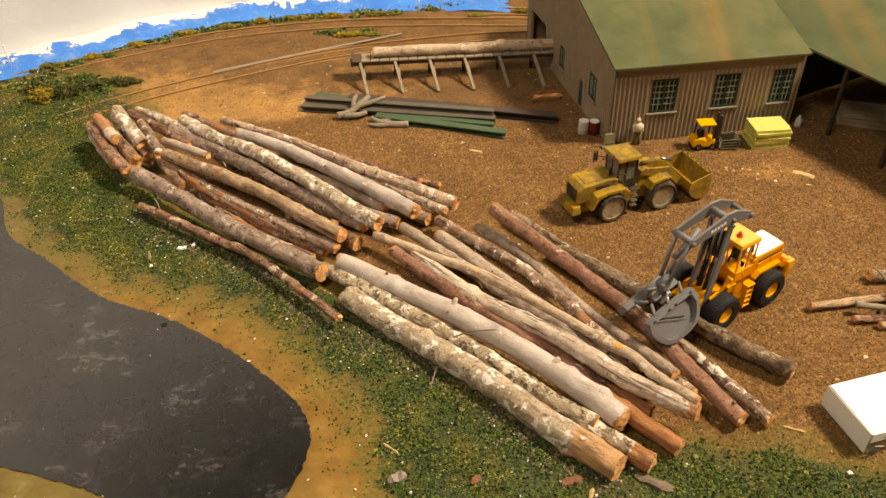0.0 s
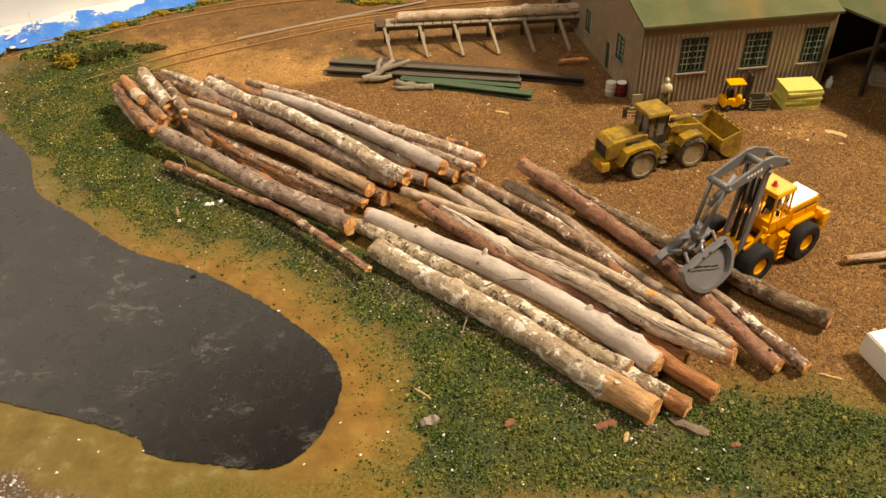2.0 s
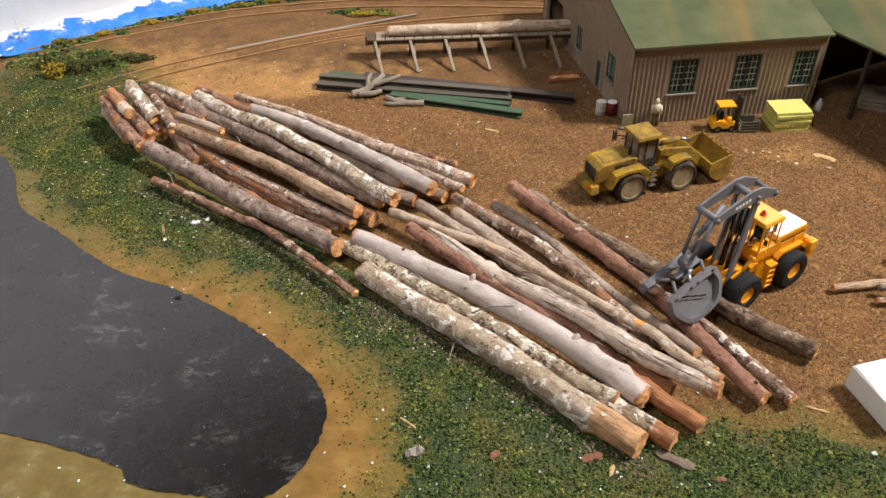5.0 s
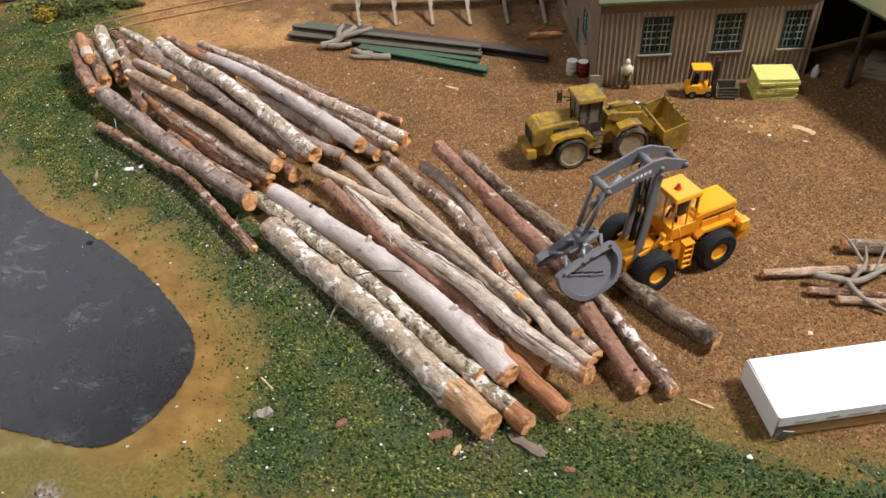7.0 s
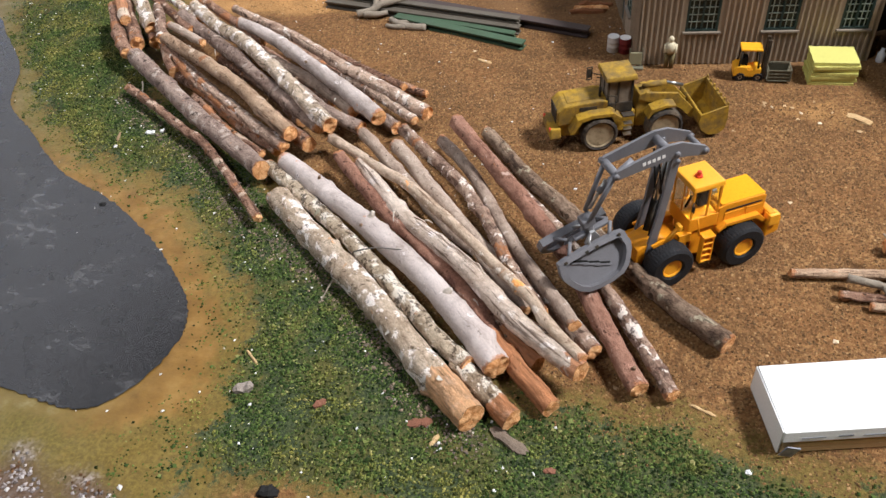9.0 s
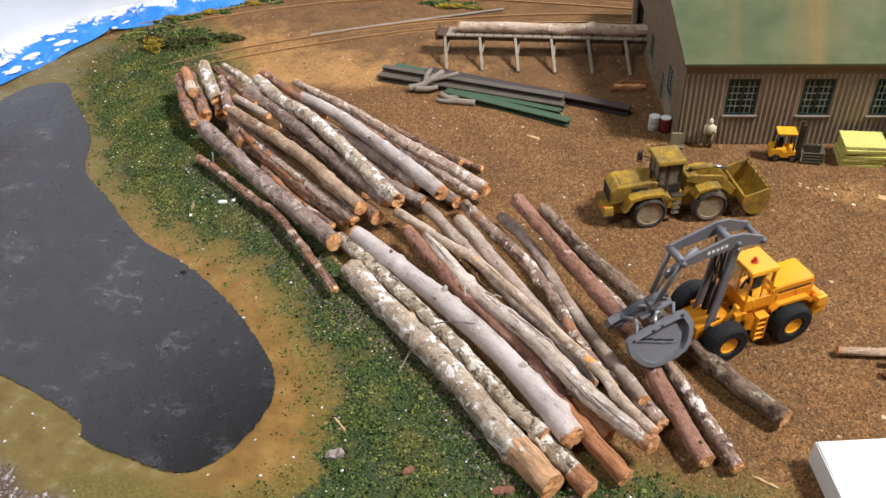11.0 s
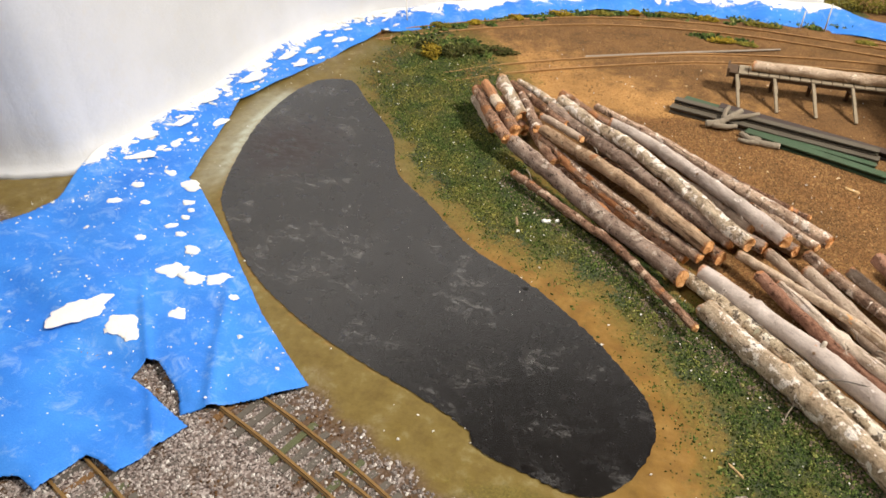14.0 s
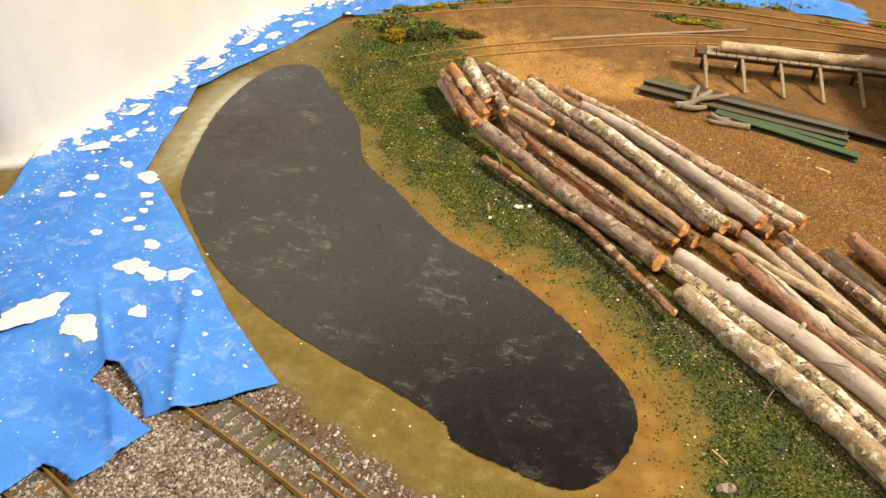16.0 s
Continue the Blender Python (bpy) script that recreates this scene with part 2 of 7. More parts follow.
    turf = n.mix(n.ramp(n.noise(0.6, 6, 0.65, seed=7.0), [(0.44, 0.0), (0.6, 0.75)]), turf, n.ramp(fine, [(0.3, srgb(52, 52, 22)), (0.7, srgb(116, 108, 50))]))
    gm = n.math("ADD", n.attr("grass"), n.math("SUBTRACT", n.math("MULTIPLY", n.noise(2.6, 8, 0.8), 2.0), 1.0))
    c = n.mix(n.ramp(gm, [(0.50, 0.0), (0.60, 1.0)]), c, turf)
    stone = n.ramp(cell, [(0.1, srgb(58, 47, 43)), (0.35, srgb(98, 85, 79)), (0.6, srgb(138, 124, 118)), (0.9, srgb(186, 176, 170))])
    stone = n.mix(n.ramp(n.math("ADD", n.noise(0.45, 6, 0.65), n.math("MULTIPLY", n.attr("soil"), 0.16)), [(0.48, 0.0), (0.60, 0.85)]), stone, n.ramp(fine, [(0.3, srgb(54, 40, 28)), (0.7, srgb(108, 82, 56))]))
    c = n.mix(n.attr("ballast"), c, stone)
    h = n.mix(n.attr("mud"), n.mix(0.45, n.mix(0.5, fine, cell), mid), n.math("MULTIPLY", n.noise(1.5, 5, 0.6), 0.35))
    n.bump(h, 0.13, 0.9)
    r = n.mix(n.attr("mud"), (0.95,) * 3, n.ramp(n.noise(1.0, 4), [(0.3, 0.32), (0.7, 0.6)]))
    return n.done(c, r, 0.0, 0.3)


def pond_material():
    n = Nodes("pond_paint")
    c = n.ramp(n.noise(0.5, 5, 0.6), [(0.3, srgb(8, 6, 6)), (0.6, srgb(13, 10, 10)), (0.8, srgb(20, 17, 16))])
    c = n.mix(0.5, c, n.ramp(n.noise(14.0, 5, 0.7), [(0.35, srgb(8, 7, 7)), (0.7, srgb(30, 26, 25))]))
    smear = n.math("MULTIPLY", n.ramp(n.noise(0.42, 3, 0.5, seed=3.0), [(0.52, 0.03), (0.62, 1.0)]), n.ramp(n.noise(1.1, 10, 0.9, stretch=(0.7, 1.7, 1.0), distortion=0.3), [(0.50, 0.0), (0.68, 0.72)]))
    c = n.mix(smear, c, srgb(136, 134, 132))
    specks = n.math("MULTIPLY", n.ramp(n.cells(2.6, "Distance"), [(0.035, 1.0), (0.06, 0.0)]), n.ramp(n.noise(0.6, 4, 0.6, seed=5.0), [(0.5, 0.0), (0.54, 0.8)]))
    c = n.mix(specks, c, srgb(180, 178, 174))
    away = n.t.nodes.new("ShaderNodeVectorMath")
    away.operation = "DISTANCE"
    n.link(n.pos, away.inputs[0])
    away.inputs[1].default_value = (-35.6, 37.6, 0)
    rust = n.math("MULTIPLY", n.ramp(n.math("DIVIDE", away.outputs[1], 5.0), [(0.3, 1.0), (1.0, 0.0)]), n.ramp(n.noise(1.6, 6, 0.75, stretch=(0.6, 1.4, 1.0)), [(0.40, 0.0), (0.56, 0.9)]))
    c = n.mix(rust, c, srgb(36, 16, 12))
    n.bump(n.noise(16.0, 4, 0.7), 0.008)
    gloss = n.mix(rust, n.ramp(n.noise(1.3, 4), [(0.3, 0.20), (0.7, 0.30)]), (0.65, 0.65, 0.65))
    return n.done(c, gloss, 0.0, 1.0)


def tape_material():
    n = Nodes("blue_masking_paper")
    c = n.ramp(n.noise(0.25, 4, 0.55), [(0.3, srgb(38, 112, 214)), (0.6, srgb(58, 134, 228)), (0.8, srgb(82, 152, 234))])
    c = n.mix(0.15, c, n.ramp(n.noise(14.0, 3, 0.6), [(0.3, srgb(40, 100, 196)), (0.7, srgb(110, 170, 240))]))
    edge = n.math("MULTIPLY", n.attr("plaster"), 1.0)
    sp = n.math("ADD", edge, n.math("SUBTRACT", n.math("MULTIPLY", n.noise(0.5, 9, 0.74, distortion=0.5), 2.5), 1.25))
    c = n.mix(n.ramp(sp, [(0.50, 0.0), (0.53, 1.0)]), c, srgb(236, 234, 230))
    c = n.mix(n.ramp(sp, [(0.46, 0.0), (0.505, 0.55), (0.54, 0.0)]), c, srgb(150, 146, 138))
    specks = n.math("MULTIPLY", n.ramp(n.cells(1.7, "Distance"), [(0.06, 1.0), (0.09, 0.0)]), n.ramp(n.noise(0.5, 3), [(0.45, 0.0), (0.5, 1.0)]))
    c = n.mix(specks, c, srgb(232, 232, 232))
    haze = n.ramp(n.noise(0.8, 9, 0.8, seed=2.0, distortion=0.6), [(0.52, 0.0), (0.72, 0.6)])
    c = n.mix(haze, c, srgb(170, 196, 226))
    n.bump(n.noise(1.0, 5, 0.6), 0.05)
    return n.done(c, 0.6, 0.0, 0.35)


def plaster_material():
    n = Nodes("white_plaster_wall")
    c = n.ramp(n.noise(0.12, 5, 0.6), [(0.3, srgb(206, 207, 210)), (0.6, srgb(217, 218, 222)), (0.8, srgb(225, 226, 231))])
    c = n.mix(n.ramp(n.noise(0.9, 6, 0.7), [(0.55, 0.0), (0.75, 0.35)]), c, srgb(214, 208, 198))
    n.bump(n.mix(0.4, n.noise(0.22, 4, 0.55), n.noise(3.0, 5, 0.7)), 0.10, 0.7)
    return n.done(c, 0.85, 0.0, 0.2)


GROUND, POND, TAPE, PLASTER = ground_material(), pond_material(), tape_material(), plaster_material()
SPLAT = plain("plaster_drip", srgb(238, 236, 232), srgb(214, 210, 204), 0.4, 2.0, 0.8, 0, 0.04)
ROOM = plain("room_paint", srgb(116, 110, 100), srgb(104, 99, 90), 0.2, 0.02, 0.9, 0, 0.02)


# ---------- mesh helpers ----------
def linked(name, bm, material, parent=None, label="", smooth=False):
    """Links a bmesh that was modelled in centimetres."""
    me = bpy.data.meshes.new(name)
    bmesh.ops.scale(bm, vec=(CM, CM, CM), verts=bm.verts)
    bm.to_mesh(me)
    bm.free()
    if smooth:
        me.polygons.foreach_set("use_smooth", [True] * len(me.polygons))
    for m in material if isinstance(material, (list, tuple)) else [material]:
        me.materials.append(m)
    ob = new(name, me)
    ob.parent = parent
    if label:
        ob["label"] = label
    return ob


def part(name, bm, material, parent, label="", smooth=False):
    return linked(name, bm, material, parent, label, smooth)


def at(x, y, z, rx=0, ry=0, rz=0):
    """A pose given in centimetres."""
    return pose(x * CM, y * CM, z * CM, rx, ry, rz)


def cm(x, y, z=0, rx=0, ry=0, rz=0):
    return pose(x, y, z, rx, ry, rz)


def thing(name, m, label, category, group="", kind=""):
    """An empty at the base of a thing that has parts."""
    ob = new(name)
    ob.empty_display_size = 0.01
    ob.matrix_world = m
    return tagged(ob, label, category, group, kind)


def box(bm, sx, sy, sz, m=Matrix(), bevel=0.0, taper=1.0):
    """A block with its base at the pose m; taper narrows its top."""
    vs = [bm.verts.new(m @ Vector((x * sx / 2 * k, y * sy / 2 * k, z))) for z, k in ((0, 1), (sz, taper)) for x, y in ((-1, -1), (1, -1), (1, 1), (-1, 1))]
    fs = [bm.faces.new([vs[i] for i in f]) for f in ((3, 2, 1, 0), (4, 5, 6, 7), (0, 1, 5, 4), (1, 2, 6, 5), (2, 3, 7, 6), (3, 0, 4, 7))]
    if bevel:
        es = list({e for f in fs for e in f.edges})
        bmesh.ops.bevel(bm, geom=es, offset=bevel, segments=2, affect="EDGES", profile=0.6)
    return bm


def prism(bm, outline, width, m=Matrix(), bevel=0.0):
    """An outline in x and z, drawn out along y by width about the middle."""
    a = [bm.verts.new(m @ Vector((x, -width / 2, z))) for x, z in outline]
    b = [bm.verts.new(m @ Vector((x, width / 2, z))) for x, z in outline]
    fs = [bm.faces.new(a), bm.faces.new(b[::-1])]
    n = len(outline)
    for i in range(n):
        fs.append(bm.faces.new((a[i], b[i], b[(i + 1) % n], a[(i + 1) % n])))
    if bevel:
        es = list({e for f in fs for e in f.edges})
        bmesh.ops.bevel(bm, geom=es, offset=bevel, segments=2, affect="EDGES", profile=0.6)
    bmesh.ops.recalc_face_normals(bm, faces=bm.faces)
    return bm


def lathe(bm, profile, m=Matrix(), n=20, close=True):
    """A profile of (radius, height) turned round z."""
    rings = [[bm.verts.new(m @ Vector((r * math.cos(2 * math.pi * k / n), r * math.sin(2 * math.pi * k / n), z))) for k in range(n)] for r, z in profile]
    for a, b in zip(rings, rings[1:]):
        for k in range(n):
            bm.faces.new((a[k], a[(k + 1) % n], b[(k + 1) % n], b[k]))
    if close:
        bm.faces.new(rings[0][::-1])
        bm.faces.new(rings[-1])
    return bm


def rod(bm, a, b, r, r2=None, n=8):
    a, b = Vector(a), Vector(b)
    m = Matrix.Translation(a) @ (b - a).to_track_quat("Z", "Y").to_matrix().to_4x4()
    return lathe(bm, [(r, 0), (r2 or r, (b - a).length)], m, n)


def spline(points, per=8, closed=False):
    """Catmull-Rom through points of any dimension."""
    p = np.array(points, float)
    n = len(p)
    out = []
    for i in range(n if closed else n - 1):
        a, b, c, d = (p[(i + k) % n] if closed else p[min(max(i + k, 0), n - 1)] for k in (-1, 0, 1, 2))
        for s in np.arange(per) / per:
            out.append(0.5 * (2 * b + (c - a) * s + (2 * a - 5 * b + 4 * c - d) * s * s + (3 * b - a - 3 * c + d) * s**3))
    if not closed:
        out.append(p[-1])
    return np.array(out)


def inside(poly, x, y):
    hit = np.zeros(x.shape, bool)
    for (x0, y0), (x1, y1) in zip(poly, np.roll(poly, -1, 0)):
        with np.errstate(divide="ignore", invalid="ignore"):
            hit ^= ((y0 > y) != (y1 > y)) & (x < (x1 - x0) * (y - y0) / (y1 - y0) + x0)
    return hit


def gap(poly, x, y, closed=True):
    """Distance from points to a line of points."""
    best = np.full(x.shape, 1e9)
    ends = np.roll(poly, -1, 0) if closed else poly[1:]
    for (x0, y0), (x1, y1) in zip(poly, ends):
        dx, dy = x1 - x0, y1 - y0
        s = np.clip(((x - x0) * dx + (y - y0) * dy) / (dx * dx + dy * dy + 1e-12), 0, 1)
        best = np.minimum(best, (x - x0 - s * dx) ** 2 + (y - y0 - s * dy) ** 2)
    return np.sqrt(best)


def nearest(poly, x, y):
    """The nearest points on an outline."""
    best, bx, by = np.full(x.shape, 1e9), x.copy(), y.copy()
    for (x0, y0), (x1, y1) in zip(poly, np.roll(poly, -1, 0)):
        dx, dy = x1 - x0, y1 - y0
        s = np.clip(((x - x0) * dx + (y - y0) * dy) / (dx * dx + dy * dy + 1e-12), 0, 1)
        px, py = x0 + s * dx, y0 + s * dy
        d = (x - px) ** 2 + (y - py) ** 2
        k = d < best
        best, bx, by = np.where(k, d, best), np.where(k, px, bx), np.where(k, py, by)
    return bx, by


def signed(poly, x, y):
    """Distance to an outline, negative within it."""
    return gap(poly, x, y) * np.where(inside(poly, x, y), -1, 1)


def ease(v, a, b):
    s = np.clip((v - a) / (b - a), 0, 1)
    return s * s * (3 - 2 * s)


def sheet(name, xs, ys, height, attributes, material, keep=None, snap=None):
    """A sheet of ground over a grid in centimetres, with named values on its points."""
    gx, gy = np.meshgrid(xs, ys)
    kept = keep(gx, gy) if keep is not None else None
    if snap is not None:
        out = kept & (signed(snap, gx, gy) > 0)
        gx[out], gy[out] = nearest(snap, gx[out], gy[out])
    z = height(gx, gy)
    v = np.stack([gx, gy, z], -1).reshape(-1, 3)
    w = len(xs)
    i = np.arange((len(ys) - 1) * (w - 1))
    a = i // (w - 1) * w + i % (w - 1)
    faces = np.stack([a, a + 1, a + w + 1, a + w], 1)
    if keep is not None:
        k = kept.reshape(-1)
        faces = faces[k[faces].all(1)]
    me = bpy.data.meshes.new(name)
    me.from_pydata((v * CM).tolist(), [], faces.tolist())
    for key, val in attributes(gx, gy).items():
        at_ = me.attributes.new(key, "FLOAT", "POINT")
        at_.data.foreach_set("value", np.asarray(val, np.float32).reshape(-1))
    me.polygons.foreach_set("use_smooth", [True] * len(me.polygons))
    me.materials.append(material)
    return new(name, me)


# ---------- plan of the ground ----------
POND_LINE = spline([(-38.4, 47.7), (-36.0, 48.4), (-33.5, 46.0), (-29.2, 41.8), (-26.8, 37.6), (-23.7, 35.2), (-19.1, 31.7), (-15.2, 30.0), (-12.0, 28.1), (-9.1, 25.8),
                    (-7.0, 23.6), (-6.4, 21.5), (-7.1, 19.0), (-8.5, 17.7), (-10.7, 17.8), (-13.6, 18.3), (-14.6, 19.2), (-17.6, 20.2), (-22.0, 21.4), (-26.1, 22.9),
                    (-30.3, 25.2), (-34.5, 28.8), (-36.6, 31.4), (-38.7, 37.2), (-39.5, 41.4), (-39.4, 45.4)], 6, True)
GRASS_LINE = np.array([(-32.4, 45.5), (-28.3, 41.7), (-24.3, 37.1), (-20.0, 34.2), (-16.7, 32.6), (-13.3, 31.9), (-10.5, 30.5), (-8.3, 28.2), (-6.3, 26.2), (-4.4, 24.0),
                       (-3.4, 21.5), (-2.9, 19.0), (-4.2, 16.5), (-5.5, 14.0), (-6.0, 6.0), (45.0, 6.0), (45.0, 18.5), (17.2, 20.0), (14.0, 21.4), (11.4, 21.2), (7.0, 21.6),
                       (0.5, 26.0), (-5.5, 31.0), (-11.0, 35.5), (-19.0, 41.0), (-22.0, 47.5), (-23.0, 53.0), (-27.0, 58.0), (-33.0, 61.5), (-36.5, 58.0), (-37.0, 52.0), (-35.0, 48.5)])
FOOT_LINE = spline([(-62.0, 26.0), (-56.0, 26.8), (-51.6, 28.0), (-48.4, 29.6), (-46.7, 32.6), (-45.5, 38.0), (-44.8, 46.0), (-43.6, 53.6), (-40.6, 59.2), (-36.8, 63.0), (-31.5, 66.8),
                    (-26.0, 70.4), (-20.0, 73.0), (-14.0, 74.6), (-7.5, 75.6), (-1.6, 76.4)], 6)
BALLAST_LINE = np.array([(-60.0, 24.0), (-40.0, 24.0), (-30.0, 21.6), (-22.6, 18.9), (-20.5, 18.2), (-18.4, 17.3), (-16.4, 16.5), (-14.0, 15.8), (-12.2, 15.3), (-7.6, 15.2), (-5.8, 14.7), (-2.0, 14.4), (3.0, 13.0), (8.0, 4.0), (8.0, -30.0), (-60.0, -30.0)])


def ground_height(x, y):
    z = np.zeros(x.shape)
    for k, (f, a) in enumerate(((0.21, 0.05), (0.57, 0.03), (1.7, 0.02))):
        z += a * np.sin(f * x + 1.3 * k + 0.7 * np.sin(f * y)) * np.sin(f * 1.1 * y + 2.1 * k)
    d = signed(POND_LINE, x, y)
    g = ease(-signed(GRASS_LINE, x, y), -0.3, 1.5)
    z += g * 0.12
    z = z * ease(d, 0.0, 3.0)
    return np.where(d < 0, -0.06, z)


def ground_values(x, y):
    d = signed(POND_LINE, x, y)
    wob = 0.35 * np.sin(1.9 * x + 1.2 * np.sin(1.3 * y)) + 0.25 * np.sin(3.1 * y + x)
    sg = signed(GRASS_LINE, x, y)
    grass = ease(-sg + wob, -1.8, 1.9)
    rim = ease(-(gap(FOOT_LINE, x, y, False) - 4.4) + wob * 2, -0.4, 0.8) * (y > 60) * 0.9
    rim = np.maximum(rim, 0.75 * ease(-np.hypot((x + 9.5) / 4.0, (y - 67) / 1.0) + 1.0, 0, 0.5))
    left = ease(-(x + 19) - 0.35 * (y - 26), -4, 5) * (d > 0) + ease(23 - y, 0, 4) * ease(-8 - x, -3, 3)
    near = ease(-d, -9.5, -7.5)
    mud = near * ease(sg + wob, -1.6, 0.4) * ease(30 - x, 0, 1)
    mud = np.maximum(mud, ease(-(signed(BALLAST_LINE, x, y)), -9, -8) * ease(-sg, -1.0, -0.2) * (x < -2) * (y < 24))
    mud = np.maximum(mud, ease(-x, 43, 45) * (y > 20) * (y < 40))
    bal = ease(-signed(BALLAST_LINE, x, y) + wob * 1.2, -0.5, 0.9)
    sand = ease(1.15 - np.hypot((x + 15 - 0.4 * (y - 57)) / 17.0, (y - 57.5) / 7.5), 0, 0.5) + 0.7 * ease(y, 58, 62) * ease(-x, -12, -4)
    sand = np.maximum(sand, 0.55 * ease(1.0 - np.hypot((x - 20.5) / 4.0, (y - 42.5) / 2.2), 0, 0.6))
    lime = np.maximum(ease(1.0 - np.abs(d - 0.35) / 0.75, 0, 0.7), 0.45 * ease(1.0 - np.abs(d - 0.9) / 2.0, 0, 0.9)) * ease(-x, 36.5, 39) * ease(y, 29, 32) * ease(46.5 - y, 0, 3)
    bare = ease(1.0 - np.hypot((x - 1.0) / 3.6, (y - 15.1) / 1.4), 0, 0.9) * 0.8
    grass, mud = grass * (1 - bare) * (1 - 0.55 * ease(17.6 - y, 0, 1.6) * ease(12 - x, 0, 4)), mud * (1 - bare)
    grass = grass * (1 - 0.42 * ease(y, 43, 52) * (0.5 + 0.5 * np.sin(0.7 * x + 1.3 * np.sin(0.5 * y))))
    fringe = ease(-sg, -3.2, 0.3) * ease(sg, -4.5, -1.0) + 0.9 * ease(18.6 - y, 0, 2.5) * ease(x, -17, -12) * ease(16 - x, 0, 4)
    far = ease(y + 0.25 * x, 44, 58) * 0.85
    return {"fringe": np.clip(fringe, 0, 1) * (1 - bare) * ease(x, -40, -37), "far": far, "soil": ease(1.0 - np.abs(signed(BALLAST_LINE, x, y) + 1.2) / 1.8, 0, 0.7), "mud": mud, "olive": np.clip(left, 0, 1), "grass": np.clip(np.maximum(grass, rim), 0, 1) * (1 - bal), "ballast": bal, "sand": np.clip(sand, 0, 1), "lime": lime}


xs = np.r_[[-150.0, -90.0, -64.0], np.arange(-56, 46, 0.4), [60.0, 90.0, 150.0]]
ys = np.r_[[-12.0, 0.0], np.arange(5, 92, 0.4), [100.0, 109.0]]
ground = sheet("ground", xs, ys, ground_height, ground_values, GROUND)
tagged(ground, "brown gritty scale-model yard ground with turf and ochre mud", "ground", kind="structure")

# the dry black pond: one flat painted skin a little above its bed
bm = bmesh.new()
ragged = []
for (x0, y0), (x1, y1) in zip(POND_LINE, np.roll(POND_LINE, -1, 0)):
    for s in np.arange(7) / 7:
        p = Vector((x0 + (x1 - x0) * s, y0 + (y1 - y0) * s, 0.03))
        ragged.append(p + Vector((noise.noise(p * 3.7), noise.noise(p * 3.7 + Vector((5, 0, 9))), 0)) * 0.09)
bm.faces.new([bm.verts.new(p) for p in ragged])
bmesh.ops.triangulate(bm, faces=bm.faces)
pond = linked("water", bm, POND)
tagged(pond, "dull black painted dry pond with dusty streaks", "pond", kind="structure")


# ---------- backdrop, masking paper, room ----------
def wall_strip(name, line, height, thick, material, lean=0.0):
    """An upright strip along a plan line, with a small cove at its foot."""
    bm = bmesh.new()
    t = np.gradient(line, axis=0)
    nrm = np.stack([-t[:, 1], t[:, 0]], 1) / np.linalg.norm(t, axis=1)[:, None]
    prof = [(-0.9, 0.0), (-0.45, 0.25), (-0.15, 0.8), (0.0, 2.0), (0.1 + lean * 0.3, height * 0.35), (0.2 + lean, height), (thick + lean, height), (thick, 0.0)]
    rows = []
    for k, ((x, y), (nx, ny)) in enumerate(zip(line, nrm)):
        w = 0.07 * math.sin(0.9 * k) + 0.05 * math.sin(2.3 * k)
        rows.append([bm.verts.new((x + nx * (o + (w if h < 3 else 0)), y + ny * (o + (w if h < 3 else 0)), h)) for o, h in prof])
    for a, b in zip(rows, rows[1:]):
        for i in range(len(prof)):
            j = (i + 1) % len(prof)
            bm.faces.new((a[i], b[i], b[j], a[j]))
    bm.faces.new(rows[0])
    bm.faces.new(rows[-1][::-1])
    bmesh.ops.recalc_face_normals(bm, faces=bm.faces)
    return linked(name, bm, material, smooth=True)


backdrop = wall_strip("backdrop", FOOT_LINE, 46, 3.0, PLASTER)
tagged(backdrop, "curved white plastered backdrop wall behind the layout", "backdrop", kind="structure")


CREAM = plain("cream_panel_paint", srgb(206, 202, 182), srgb(178, 172, 148), 0.3, 0.15, 0.85, 0, 0.02, 0.2)
panel = wall_strip("backdrop_panel", spline([(-6.0, 81.5), (10.0, 82.5), (30.0, 83.0), (60.0, 82.0)], 6), 28, 2.0, CREAM)
tagged(panel, "pale cream painted panel behind the far hedge", "backdrop", kind="structure")


TRACK_LINE = spline([(-46.0, 21.8), (-36.0, 19.6), (-30.0, 18.0), (-24.4, 16.4), (-20.7, 15.25), (-17.1, 13.95), (-11.7, 11.6), (-4.7, 8.2), (2.3, 4.2)], 6)
SIDING_LINE = spline([(-46.0, 14.5), (-38.0, 12.8), (-31.5, 10.9), (-27.5, 9.6), (-22.0, 7.4), (-16.0, 4.6)], 6)


def paper_rise(x, y):
    """Height of the masking paper: creased, lifted by the rails and by the cove of the backdrop."""
    f = gap(FOOT_LINE, x, y, False)
    crease = 0.09 * np.sin(0.8 * x + 0.35 * y + 0.6 * np.sin(0.5 * y)) + 0.05 * np.sin(1.7 * y - 0.6 * x)
    crease += 0.25 * np.exp(-(((x + 0.55 * y + 17.5) / 0.45) ** 2)) * ease(26 - y, 0, 6)
    crease += 0.16 * np.exp(-(((x + 0.9 * y + 15.5) / 0.35) ** 2)) * ease(24 - y, 0, 4)
    rails = np.minimum(gap(TRACK_LINE, x, y, False), gap(SIDING_LINE, x, y, False))
    return 0.13 + crease + 0.85 * ease(4.2 - f, 0, 4.2) + 0.34 * ease(2.6 - rails, 0, 1.6)


